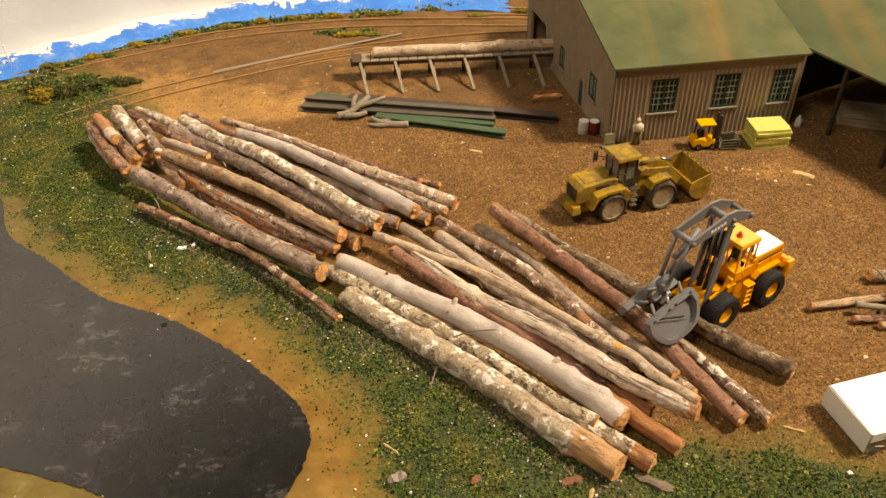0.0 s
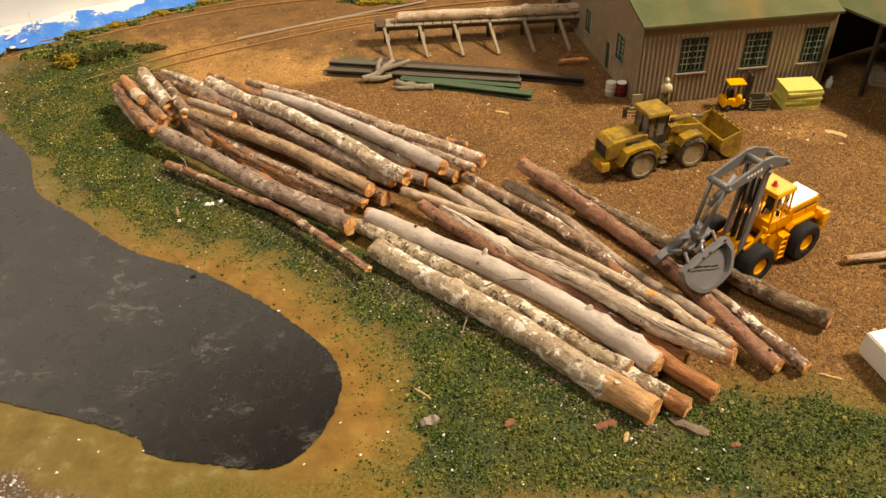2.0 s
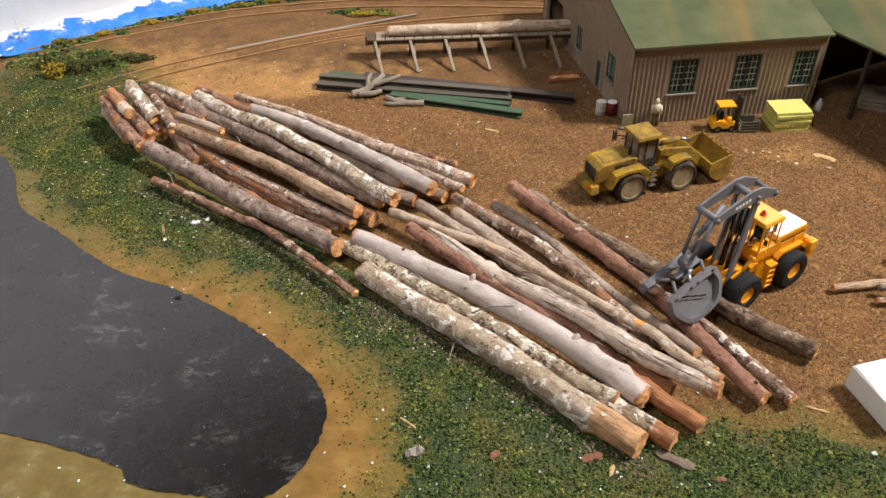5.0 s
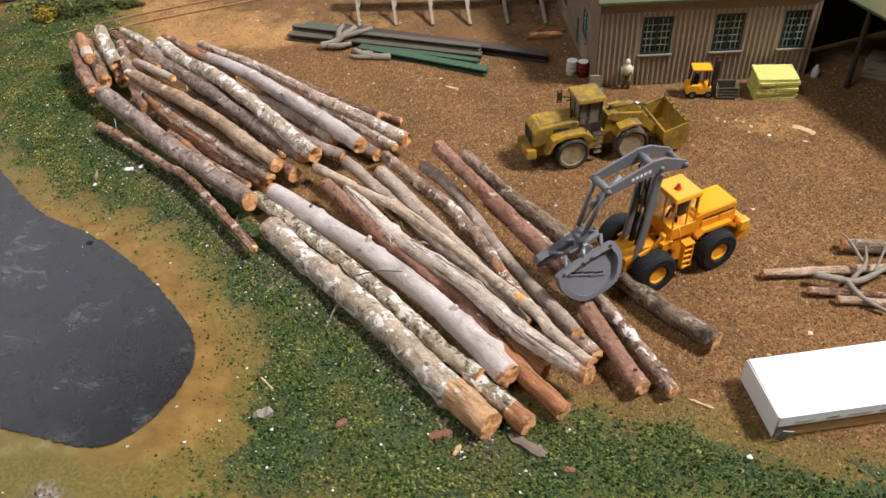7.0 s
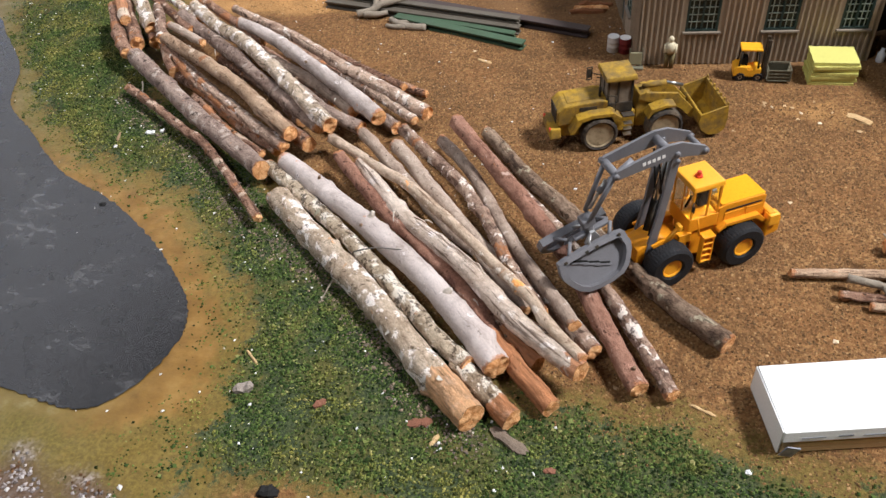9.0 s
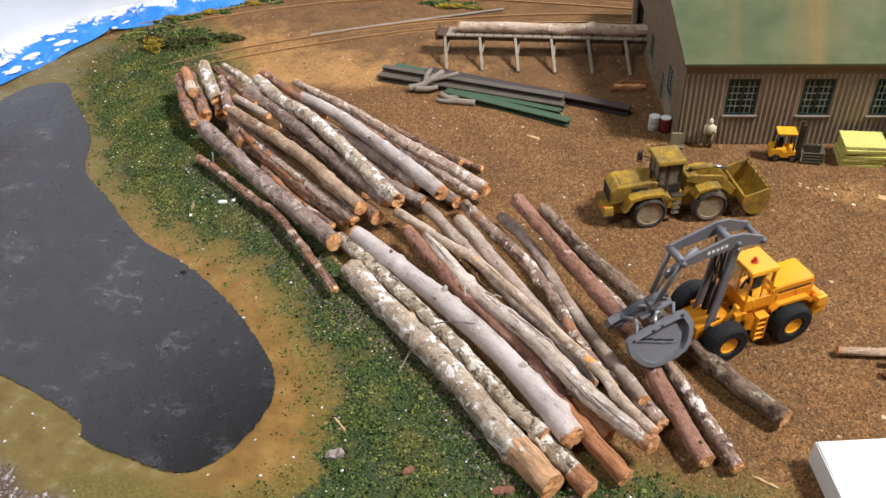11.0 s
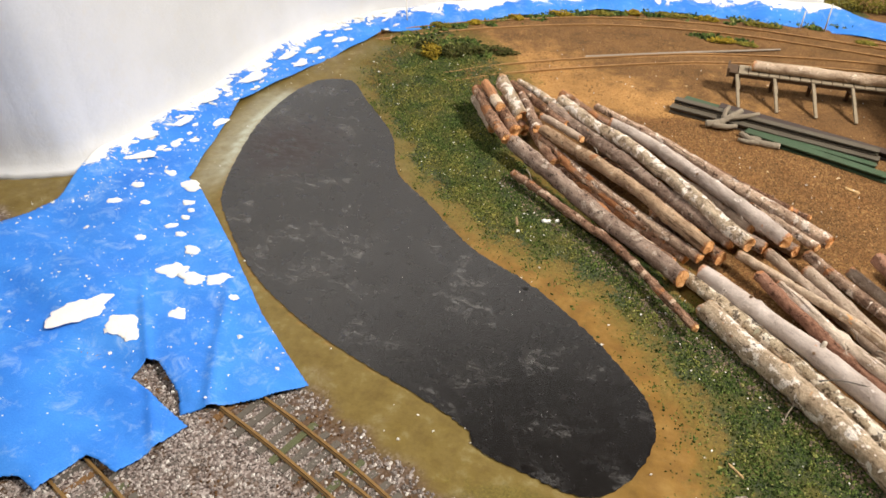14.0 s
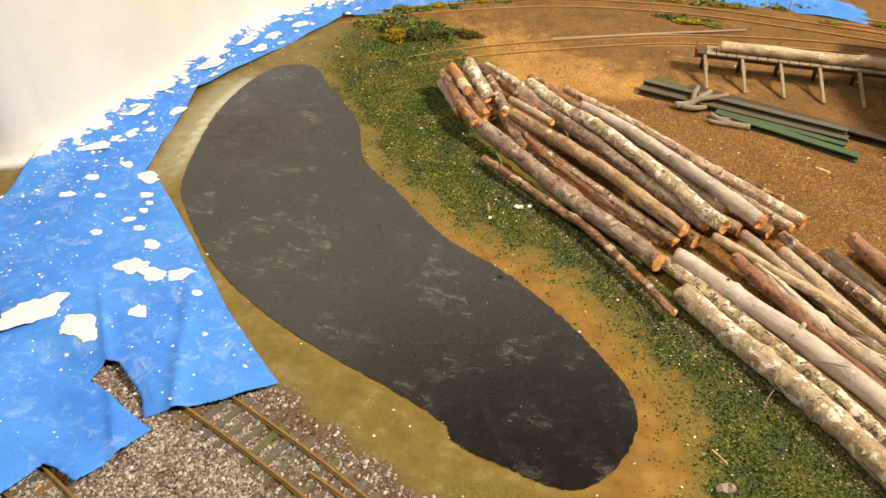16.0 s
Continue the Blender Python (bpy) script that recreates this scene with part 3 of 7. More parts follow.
def tape_sheet(name, outline, z, label, step=0.13):
    """Masking paper lying on the ground, slightly creased and rising towards the backdrop."""
    poly = np.array(outline)
    lo, hi = poly.min(0), poly.max(0)
    me_xs, me_ys = np.arange(lo[0], hi[0] + step, step), np.arange(lo[1], hi[1] + step, step)

    def height(x, y):
        return z + paper_rise(x, y) + 0.10 * ease(-signed(poly, x, y), 0, 0.8)

    def values(x, y):
        f = gap(FOOT_LINE, x, y, False)
        return {"plaster": ease(3.0 - f + 0.5 * (y > 57), 0, 3.0) * 0.74 * (1 - 0.9 * ease(-x, 45.6, 47) * ease(31 - y, 0, 2))}

    ob = sheet(name, me_xs, me_ys, height, values, TAPE, lambda x, y: signed(poly, x, y) < step * 0.75, poly)
    ob.modifiers.new("thickness", "SOLIDIFY").thickness = 0.0006
    return tagged(ob, label, "masking paper")


foot = [tuple(p) for p in FOOT_LINE]
near_foot = [p for p in foot if 33 < p[1] < 56]
tape_sheet("masking_paper", [(-22.5, 18.6), (-24.2, 16.9), (-27.3, 14.8), (-28.0, 15.7), (-30.2, 17.0), (-30.8, 16.8), (-31.0, 15.6), (-40.0, 14.0), (-58.0, 14.0), (-58.0, 19.5), (-50.0, 21.2), (-47.5, 22.9), (-46.5, 24.8), (-46.2, 26.6), (-46.6, 29.0), (-47.0, 31.0)]
           + [(x - 0.35, y) for x, y in near_foot] + [(-39.0, 58.5), (-37.8, 57.6), (-40.4, 49.5), (-42.4, 42.0), (-40.6, 35.0), (-39.6, 31.8), (-37.9, 30.9), (-32.7, 26.7), (-27.5, 22.2)],
           0.0, "bright blue masking paper with white plaster splashes on the ground")
tape_sheet("masking_paper", [(-26.4, 14.3), (-27.6, 10.9), (-28.9, 11.2), (-29.5, 11.2), (-30.2, 8.9), (-31.4, 9.2), (-40.0, 6.0), (-52.0, 8.0), (-50.0, 15.0), (-40.0, 16.2), (-30.4, 15.6)],
           0.22, "crumpled blue masking paper flap lying over the railway track")
far_foot = [p for p in foot if p[1] > 56.5]
far_in = [(-36.9, 58.2), (-33.0, 61.6), (-27.0, 65.8), (-21.0, 69.4), (-14.0, 71.2), (-5.0, 71.7), (1.0, 71.5), (5.4, 71.0)]
tape_sheet("masking_paper", [(x, y - 0.2) for x, y in far_foot] + [(4.6, 75.4), (5.9, 74.0), (4.9, 73.2), (5.9, 72.2)] + far_in[::-1], -0.09,
           "narrow blue masking paper strip along the foot of the backdrop")

for sx, sy, sz, x, y, z in ((460, 4, 330, 20, 262, -90), (460, 4, 330, 20, -190, -90), (4, 456, 330, -210, 36, -90), (4, 456, 330, 250, 36, -90)):
    b = bmesh.new()
    box(b, sx, sy, sz, cm(x, y, z))
    tagged(linked("wall_" + ("north" if y > 100 else "south" if y < -180 else "west" if x < 0 else "east"), b, ROOM), "plain cream painted room wall", "wall", kind="structure")
b = bmesh.new()
box(b, 470, 460, 4, cm(20, 36, 241))
tagged(linked("ceiling", b, ROOM), "plain white room ceiling", "ceiling", kind="structure")
b = bmesh.new()
box(b, 470, 460, 4, cm(20, 36, -94))
tagged(linked("floor", b, plain("room_floor", srgb(120, 112, 100))), "plain grey room floor", "floor", kind="structure")


# ---------- sawmill building ----------
SIDING = plain("tan_siding", srgb(150, 132, 108), srgb(108, 91, 72), 0.45, 1.2, 0.8, 0, 0.02)
BATTEN = plain("siding_batten", srgb(168, 150, 125), srgb(122, 105, 84), 0.4, 2.0, 0.8, 0, 0.01)
DARK_GREEN = plain("dark_green_window_paint", srgb(40, 56, 50), None, 0.3, 3.0, 0.6)
SILL = plain("grey_window_sill", srgb(128, 116, 100), None, 0.3, 3.0, 0.7)
BAR = plain("dull_green_glazing_bar", srgb(138, 146, 130), srgb(70, 80, 70), 0.5, 3.0, 0.7)
# for black parts, and for shade painted inside the mill and shed
BLACK = plain("black_and_interior_shade", srgb(28, 26, 24), None, 0.2, 1.0, 0.9)


def roof_paint():
    n = Nodes("stained_green_roof")
    c = n.ramp(n.noise(0.35, 4, 0.55), [(0.3, srgb(78, 83, 56)), (0.5, srgb(90, 94, 64)), (0.7, srgb(104, 102, 73))])
    streak = n.noise(0.34, 3, 0.5, stretch=(1.0, 0.06, 0.06), seed=4.0)
    c = n.mix(n.ramp(streak, [(0.54, 0.0), (0.72, 0.55)]), c, srgb(146, 108, 58))
    c = n.mix(n.ramp(n.noise(0.4, 3, 0.5, stretch=(1.0, 0.06, 0.06), seed=9.0), [(0.48, 0.0), (0.68, 0.35)]), c, srgb(70, 84, 62))
    n.bump(n.noise(5.0, 4, 0.6), 0.01)
    return n.done(c, 0.85, 0.0, 0.12)


def glass_paint():
    n = Nodes("smoky_window_glass")
    c = n.ramp(n.noise(1.5, 3), [(0.4, srgb(26, 36, 34)), (0.7, srgb(52, 66, 58))])
    return n.done(c, 0.2, 0.0, 0.5)


ROOF, GLASS = roof_paint(), glass_paint()
U_YAW, V_YAW, CORNER = 8.0, 12.6, Vector((10.5, 46.8, 0))
U = Vector((math.cos(radians(U_YAW)), math.sin(radians(U_YAW)), 0))
V = Vector((-math.sin(radians(V_YAW)), math.cos(radians(V_YAW)), 0))
UP = Vector((0, 0, 1))


def frame_of(a, b, origin=CORNER):
    """Poses on a wall: x along a, y inwards along b, z up, in centimetres."""
    def place(x, y, z):
        return Matrix.Translation(origin + a * x + b * y + UP * z) @ Matrix((a, b, UP)).transposed().to_4x4()
    return place


LONG, END = frame_of(U, V), frame_of(V, U)


def window(place, parent, x, z, w, h, rows=5, cols=4):
    fr = bmesh.new()
    t = 0.12
    box(fr, w, 0.14, t, place(x, 0.06, z))
    box(fr, w, 0.14, t, place(x, 0.06, z + h - t))
    for s in (-1, 1):
        box(fr, t, 0.14, h - 2 * t, place(x + s * (w - t) / 2, 0.06, z + t))
    box(fr, 0.10, 0.13, h - 2 * t, place(x, 0.06, z + t))
    win = part("window", fr, DARK_GREEN, parent, "dark green many-paned window")
    for i in range(1, rows):
        bar = bmesh.new()
        box(bar, w - 2 * t, 0.05, 0.045, place(x, 0.05, z + t + (h - 2 * t) * i / rows))
        part("glazing_bar", bar, BAR, win)
    for f in (-0.33, -0.165, 0.165, 0.33):
        bar = bmesh.new()
        box(bar, 0.045, 0.04, h - 2 * t, place(x + f * w, 0.055, z + t))
        part("glazing_bar", bar, BAR, win)
    pane = bmesh.new()
    box(pane, w - t, 0.03, h - t, place(x, 0.13, z + t / 2))
    part("pane", pane, GLASS, win)
    sill = bmesh.new()
    box(sill, w + 0.3, 0.24, 0.12, place(x, -0.05, z - 0.12), 0.02)
    part("sill", sill, SILL, win)
    return win


DARK_POST = plain("dark_shed_post", srgb(58, 48, 40), None, 0.3, 2.0, 0.8)


def sawmill():
    mill = thing("sawmill_building", at(*CORNER), "tan board-and-batten sawmill with a stained green roof", "building")
    inv = Matrix.Translation(-CORNER)

    def local(place):
        return lambda x, y, z: inv @ place(x, y, z)

    long_, end = local(LONG), local(END)
    eave, apex_v, apex_z, back_v, back_z, length = 5.5, 10.6, 8.6, 18.6, 4.3, 12.85
    holes = [(2.6, 4.4), (6.9, 8.65), (10.95, 12.5)]
    x = 0.0
    for a, b in holes + [(length, length)]:
        for x0, x1, z0, z1 in ((x, a, 0, eave), (a, b, 0, 2.05), (a, b, 4.45, eave)):
            if x1 > x0:
                w = bmesh.new()
                box(w, x1 - x0, 0.25, z1 - z0, long_((x0 + x1) / 2, 0.125, z0))
                part("wall_panel", w, SIDING, mill)
        x = b
    for k in range(int(length / 0.31)):
        bx = 0.15 + k * 0.31
        spans = [(0.0, eave - 0.75)]
        for a, b in holes:
            if a - 0.15 < bx < b + 0.15:
                spans = [(0.0, 1.9), (4.5, eave - 0.75)]
        for z0, z1 in spans:
            bt = bmesh.new()
            box(bt, 0.10, 0.07, z1 - z0, long_(bx, -0.035, z0))
            part("batten", bt, BATTEN, mill)
    for a, b in holes:
        window(long_, mill, (a + b) / 2, 2.05, b - a, 2.4)
    # gable end, with the opening for the log deck and its small windows and door
    def roof_z(v):
        return eave + (apex_z - eave) * v / apex_v if v < apex_v else apex_z + (back_z - apex_z) * (v - apex_v) / (back_v - apex_v)

    cuts = [(0, 2.7, None), (2.7, 4.1, (1.7, 3.5)), (4.1, 5.2, None), (5.2, 5.9, (0.1, 2.1)), (5.9, 9.2, None), (9.2, 10.2, (1.2, 2.9)), (10.2, 10.6, None), (10.6, 13.6, None), (13.6, 17.6, (0.0, 3.0)), (17.6, 18.6, None)]
    for v0, v1, hole in cuts:
        lo = hole[1] if hole else 0.0
        outline = [(v0, lo), (v1, lo), (v1, roof_z(v1)), (v0, roof_z(v0))]
        g = bmesh.new()
        prism(g, outline, 0.25, end(0, 0.125, 0))
        part("gable_panel", g, SIDING, mill)
        if hole and hole[0] > 0:
            g = bmesh.new()
            prism(g, [(v0, 0), (v1, 0), (v1, hole[0]), (v0, hole[0])], 0.25, end(0, 0.125, 0))
            part("gable_panel", g, SIDING, mill)
    for k in range(58):
        v = 0.15 + k * 0.31
        z0, z1 = 0.0, roof_z(v) - 0.2
        for v0, v1, hole in cuts:
            if hole and v0 - 0.1 < v < v1 + 0.1:
                z0 = hole[1] + 0.1
        if v < back_v:
            bt = bmesh.new()
            box(bt, 0.10, 0.05, z1 - z0, end(v, -0.025, z0))
            part("batten", bt, SIDING, mill)
    window(end, mill, 3.4, 1.7, 1.4, 1.8, 5)
    window(end, mill, 9.7, 1.2, 1.0, 1.7, 5)
    d = bmesh.new()
    box(d, 0.7, 0.12, 2.0, end(5.55, 0.1, 0.1), 0.02)
    part("door", d, DARK_GREEN, mill, "dark green plank door")
    # back wall, inner floor and far end close the shell
    s = bmesh.new()
    box(s, length, 0.25, back_z, long_(length / 2, 0, 0) @ Matrix.Translation((0, back_v - 0.2, 0)))
    prism(s, [(0, 0), (back_v, 0), (back_v, back_z), (apex_v, apex_z), (0, eave)], 0.25, end(0, length, 0))
    part("back_wall", s, SIDING, mill)
    # near-black panel added behind the deck opening to paint the shade inside
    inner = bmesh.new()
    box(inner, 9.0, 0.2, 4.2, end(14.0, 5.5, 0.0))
    part("opening_shade_panel", inner, BLACK, mill)
    r = bmesh.new()
    for (v0, z0), (v1, z1) in (((-0.35, eave - 0.05), (apex_v, apex_z + 0.1)), ((apex_v, apex_z + 0.1), (back_v + 0.4, back_z - 0.1))):
        prism(r, [(v0, z0), (v1, z1), (v1, z1 + 0.14), (v0, z0 + 0.14)], length + 0.4, end(0, length / 2, 0))
    part("roof", r, ROOF, mill, "green roof streaked with rust")
    c = bmesh.new()
    rod(c, end(apex_v, -0.2, apex_z + 0.22).translation, end(apex_v, length + 0.2, apex_z + 0.22).translation, 0.13, n=8)
    part("ridge_cap", c, SILL, mill)
    # open shed wing
    e0, e1 = Vector((23.5, 49.9, 5.3)) - CORNER, Vector((29.6, 38.4, 5.05)) - CORNER
    along = (e1 - e0).normalized()
    side = Vector((-along.y, along.x, 0))
    wr = bmesh.new()
    q = [e0 - along * 0.2, e1, e1 + side * 16 + UP * 6.1, e0 - along * 9 + side * 16 + UP * 6.1, e0 - along * 9 + side * 0.6 + UP * 0.25]
    lo = [wr.verts.new(p) for p in q]
    hi = [wr.verts.new(p + UP * 0.14) for p in q]
    wr.faces.new(lo[::-1])
    wr.faces.new(hi)
    for i in range(5):
        j = (i + 1) % 5
        wr.faces.new((lo[i], lo[j], hi[j], hi[i]))
    bmesh.ops.recalc_face_normals(wr, faces=wr.faces)
    part("shed_roof", wr, ROOF, mill, "green open-shed roof")
    # shed walls coloured near black, painting in the shade under the roof
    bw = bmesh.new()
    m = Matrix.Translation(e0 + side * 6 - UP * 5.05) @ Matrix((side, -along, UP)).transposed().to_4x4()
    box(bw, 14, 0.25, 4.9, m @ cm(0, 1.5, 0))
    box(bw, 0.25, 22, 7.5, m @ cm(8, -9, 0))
    part("shaded_shed_back_wall", bw, BLACK, mill)
    for px, py in ((25.6, 47.3), (27.3, 43.0)):
        p = bmesh.new()
        box(p, 0.24, 0.24, 5.3, cm(px - CORNER.x, py - CORNER.y, 0, 0, 0, 25), 0.03)
        part("post", p, DARK_POST, mill)
    return mill


sawmill()


# ---------- logs ----------
def log(kind, r0, r1, *points, bare=(), gouge=()):
    """A bent, tapering log with bark relief, branch stubs and ragged sawn ends."""
    if points[0][1] > 33.7 and points[0][2] < 2.14:
        r0, r1 = r0 * 0.82, r1 * 0.82
    span = sum((Vector(q) - Vector(p)).length for p, q in zip(points, points[1:]))
    line = spline(points, max(6, int(span / 0.2 / (len(points) - 1))))
    n = 22
    bm = bmesh.new()
    rnd = random.Random(int(abs(points[0][0]) * 100 + abs(points[-1][1]) * 37))
    total = len(line)
    seed = rnd.uniform(0, 50)
    step = np.r_[0, np.cumsum(np.linalg.norm(np.diff(line, axis=0), axis=1))]
    for i in range(total):
        s = step[i]
        line[i] += [0.06 * noise.noise(Vector((s * 0.35, seed + 9 * a, 0))) + 0.03 * noise.noise(Vector((s * 1.3, seed + 9 * a, 3))) for a in range(3)]
    dirs = np.gradient(line, axis=0)
    up = Vector((0, 0, 1))
    lumps = {"grey": 0.5, "ash": 0.6, "pale": 0.35, "tan": 0.6}.get(kind, 1.0)
    knots = [(rnd.uniform(0.06, 0.94) * span, rnd.uniform(0, 6.28), rnd.uniform(0.10, 0.2)) for _ in range(int(span / 2.2) + 1)]
    rings = []
    for i, (p, d) in enumerate(zip(line, dirs)):
        d = Vector(d).normalized()
        a = up.cross(d).normalized()
        b = d.cross(a).normalized()
        s = step[i] / step[-1]
        q = step[i]
        r = (r0 + (r1 - r0) * s) * (1 + 0.03 * math.sin(q * 0.9 + seed))
        ring = []
        for k in range(n):
            t = 2 * math.pi * k / n
            ct, st = math.cos(t), math.sin(t)
            w = r * (1 + 0.08 * noise.noise(Vector((ct * 0.9 + seed, st * 0.9, q * 0.5))))
            w += lumps * (0.055 * noise.noise(Vector((ct * 1.6 + seed, st * 1.6, q * 1.5))) + 0.045 * noise.noise(Vector((ct * 3.5 + seed, st * 3.5, q * 3.4))))
            for kq, kt, kr in knots:
                g = ((q - kq) / 0.22) ** 2 + ((math.cos(t - kt) - 1) * 5) ** 2
                if g < 4:
                    w += kr * r * math.exp(-g) * 1.5
            slip = 0.0
            if i in (0, total - 1):
                slip = 0.22 * r * noise.noise(Vector((ct * 1.5 + seed, st * 1.5, 7 + i)))
            ring.append(bm.verts.new(Vector(p) + (a * ct + b * st) * w + d * slip))
        rings.append(ring)
    for a, b in zip(rings, rings[1:]):
        for k in range(n):
            bm.faces.new((a[k], a[(k + 1) % n], b[(k + 1) % n], b[k]))
    ends = [[Vector(v.co) for v in rings[0]], [Vector(v.co) for v in rings[-1]]]
    frames = [(Vector(line[i]), Vector(dirs[i]).normalized(), r0 + (r1 - r0) * i / total) for i in range(total)]
    names = {"birch": "whitish birch", "lichen": "lichen-spotted", "grey": "smooth grey", "ash": "ash-grey", "weathered": "split weathered", "pale": "pale peeled", "tan": "tan-barked", "red": "red-brown",
             "brown": "rough brown", "dark": "grey-brown", "bark": "mottled", "moss": "dark"}
    size = "thick" if max(r0, r1) > 0.5 else "thin" if max(r0, r1) < 0.35 else "medium"
    ob = linked("log", bm, BARK[kind], smooth=True)
    ang = 2 * np.pi * np.arange(n) / n
    rv = np.repeat(np.linspace(r0, r1, total), n)
    tip = np.minimum(step, step[-1] - step)

    def zone(spans):
        """Stretches of the log, as shares of its length, that have lost their bark."""
        u = step / step[-1]
        return sum((ease(u, a - 0.04, a + 0.04) * (1 - ease(u, b - 0.04, b + 0.04)) for a, b in spans), np.zeros(total))

    for key, val in (("along", np.repeat(step, n)), ("round_x", np.tile(np.cos(ang), total) * rv), ("round_y", np.tile(np.sin(ang), total) * rv), ("tip", np.repeat(np.minimum(tip, 5.0), n)),
                     ("bare", np.repeat(zone(bare), n)), ("gouge", np.repeat(zone(gouge), n))):
        ob.data.attributes.new(key, "FLOAT", "POINT").data.foreach_set("value", np.asarray(val, np.float32))
    tagged(ob, f"{size} {names[kind]} log with raw sawn ends in the log pile", "log", "logs of the pile")
    for ring, sgn in zip(ends, (-1, 1)):
        c = sum(ring, Vector()) / n
        d = Vector(dirs[0 if sgn < 0 else -1]).normalized() * sgn
        e = bmesh.new()
        jag = max(r0, r1) * rnd.choice((0.12, 0.3, 0.55))
        outer = [e.verts.new(c + (p - c) * 0.985 + d * 0.006) for p in ring]
        inner, core = ([e.verts.new(c + (p - c) * f + d * (0.02 + jag * 1.4 * noise.noise((c + (p - c) * f) * 3.0))) for p in ring] for f in (0.66, 0.33))
        mid = e.verts.new(c + d * 0.03)
        for k in range(n):
            j = (k + 1) % n
            e.faces.new((outer[k], outer[j], inner[j], inner[k]))
            e.faces.new((inner[k], inner[j], core[j], core[k]))
            e.faces.new((core[k], core[j], mid))
        bmesh.ops.recalc_face_normals(e, faces=e.faces)
        if sum(f.normal.dot(d) for f in e.faces) < 0:
            bmesh.ops.reverse_faces(e, faces=e.faces)
        part("cut_end", e, CUT_WOOD, ob, "raw orange sawn end", True)
    for _ in range(rnd.randint(0, 2) if span > 5 else 0):
        p, d, r = frames[rnd.randint(4, total - 5)]
        side_v = Vector((rnd.uniform(-1, 1), rnd.uniform(-1, 1), rnd.uniform(0.1, 1.0)))
        side_v = (side_v - d * side_v.dot(d)).normalized()
        e = bmesh.new()
        h = rnd.uniform(0.10, 0.28)
        rod(e, p + side_v * r * 0.8, p + side_v * (r + h * 0.5) + d * 0.04, 0.10, 0.07, 7)
        part("branch_stub", e, BARK_STUB, ob)
    if kind in ("birch", "bark", "lichen", "brown"):
        for _ in range(int(span * 0.5)):
            p, d, r = frames[rnd.randint(3, total - 4)]
            t = rnd.uniform(0, 6.28)
            a = up.cross(d).normalized()
            b = d.cross(a)
            e = bmesh.new()
            wid, lng = rnd.uniform(0.08, 0.2), rnd.uniform(0.12, 0.34)
            rows = []
            for j in range(4):
                u = t + j * lng / 3 / r
                lift = r * 1.04 + 0.16 * (j / 3) ** 2 * lng * 2
                rad = (a * math.cos(u) + b * math.sin(u)) * lift
                ww = wid * (1 - 0.25 * j) * rnd.uniform(0.8, 1.2)
                rows.append([e.verts.new(p + rad - d * ww), e.verts.new(p + rad + d * ww)])
            top = [[e.verts.new(v.co + (v.co - p).normalized() * 0.02) for v in row] for row in rows]
            for m0, m1, n0, n1 in zip(rows, rows[1:], top, top[1:]):
                e.faces.new((m0[0], m1[0], m1[1], m0[1]))
                e.faces.new((n0[1], n1[1], n1[0], n0[0]))
                e.faces.new((m0[0], n0[0], n1[0], m1[0]))
                e.faces.new((m1[1], n1[1], n0[1], m0[1]))
            e.faces.new((rows[-1][0], top[-1][0], top[-1][1], rows[-1][1]))
            part("bark_flake", e, FLAKE[kind], ob)
    return ob


BARK_STUB = plain("branch_stub_bark", srgb(134, 108, 84), srgb(74, 54, 40), 0.6, 4.0, 0.9, 0, 0.04)
FLAKE = {k: plain(k + "_flake", c, tuple(q * 0.45 for q in c), 0.7, 5.0, 0.9, 0, 0.04) for k, c in (("birch", srgb(206, 196, 180)), ("bark", srgb(156, 134, 112)), ("lichen", srgb(180, 172, 146)), ("brown", srgb(140, 98, 64)))}


log("birch", 0.60, 0.61, (-5.6, 30.7, 0.62), (-1.6, 27.2, 0.65), (1.8, 24.3, 0.68), (4.2, 21.9, 0.67), (6.6, 19.8, 0.66), bare=((0.86, 1.1),))
log("lichen", 0.38, 0.36, (-7.2, 33.1, 0.60), (-2.8, 29.7, 0.72), (0.4, 26.9, 0.84), (2.6, 24.9, 0.88), (4.5, 23.1, 0.84), (6.0, 22.0, 0.80))
log("grey", 0.49, 0.56, (-6.2, 33.2, 0.90), (-2.8, 30.8, 1.00), (0.2, 28.5, 1.10), (3.2, 26.1, 1.12), (5.1, 24.2, 1.06), (7.1, 22.0, 1.00))
log("lichen", 0.47, 0.44, (5.5, 22.3, 0.50), (6.6, 21.3, 0.50), (8.0, 20.1, 0.50), bare=((0.72, 1.1),))
log("red", 0.31, 0.40, (-3.4, 33.6, 1.30), (-0.1, 30.3, 1.08), (2.7, 28.0, 0.86), (5.0, 25.8, 0.70), (7.1, 23.2, 0.60), (9.3, 20.9, 0.50), bare=((0.78, 1.1),))
log("brown", 0.36, 0.40, (4.4, 27.0, 0.40), (6.7, 24.3, 0.40), (8.5, 22.8, 0.40), bare=((0.6, 1.1),))
log("weathered", 0.37, 0.44, (-2.2, 33.6, 1.00), (1.2, 29.7, 1.20), (4.5, 27.0, 1.40), (7.3, 24.2, 1.40), (10.2, 22.0, 1.40), bare=((0.97, 1.1),))
log("pale", 0.32, 0.28, (-4.5, 35.5, 1.00), (-1.2, 33.0, 1.37), (1.9, 30.6, 1.73), (7.1, 25.5, 2.00), (8.7, 23.7, 1.90), (10.2, 22.3, 1.80), gouge=((0.355, 0.385), (0.78, 0.82)))
log("ash", 0.39, 0.34, (-3.0, 36.2, 1.00), (0.2, 32.9, 0.95), (3.3, 29.6, 0.90), (5.4, 27.9, 0.70), (7.6, 25.4, 0.50))
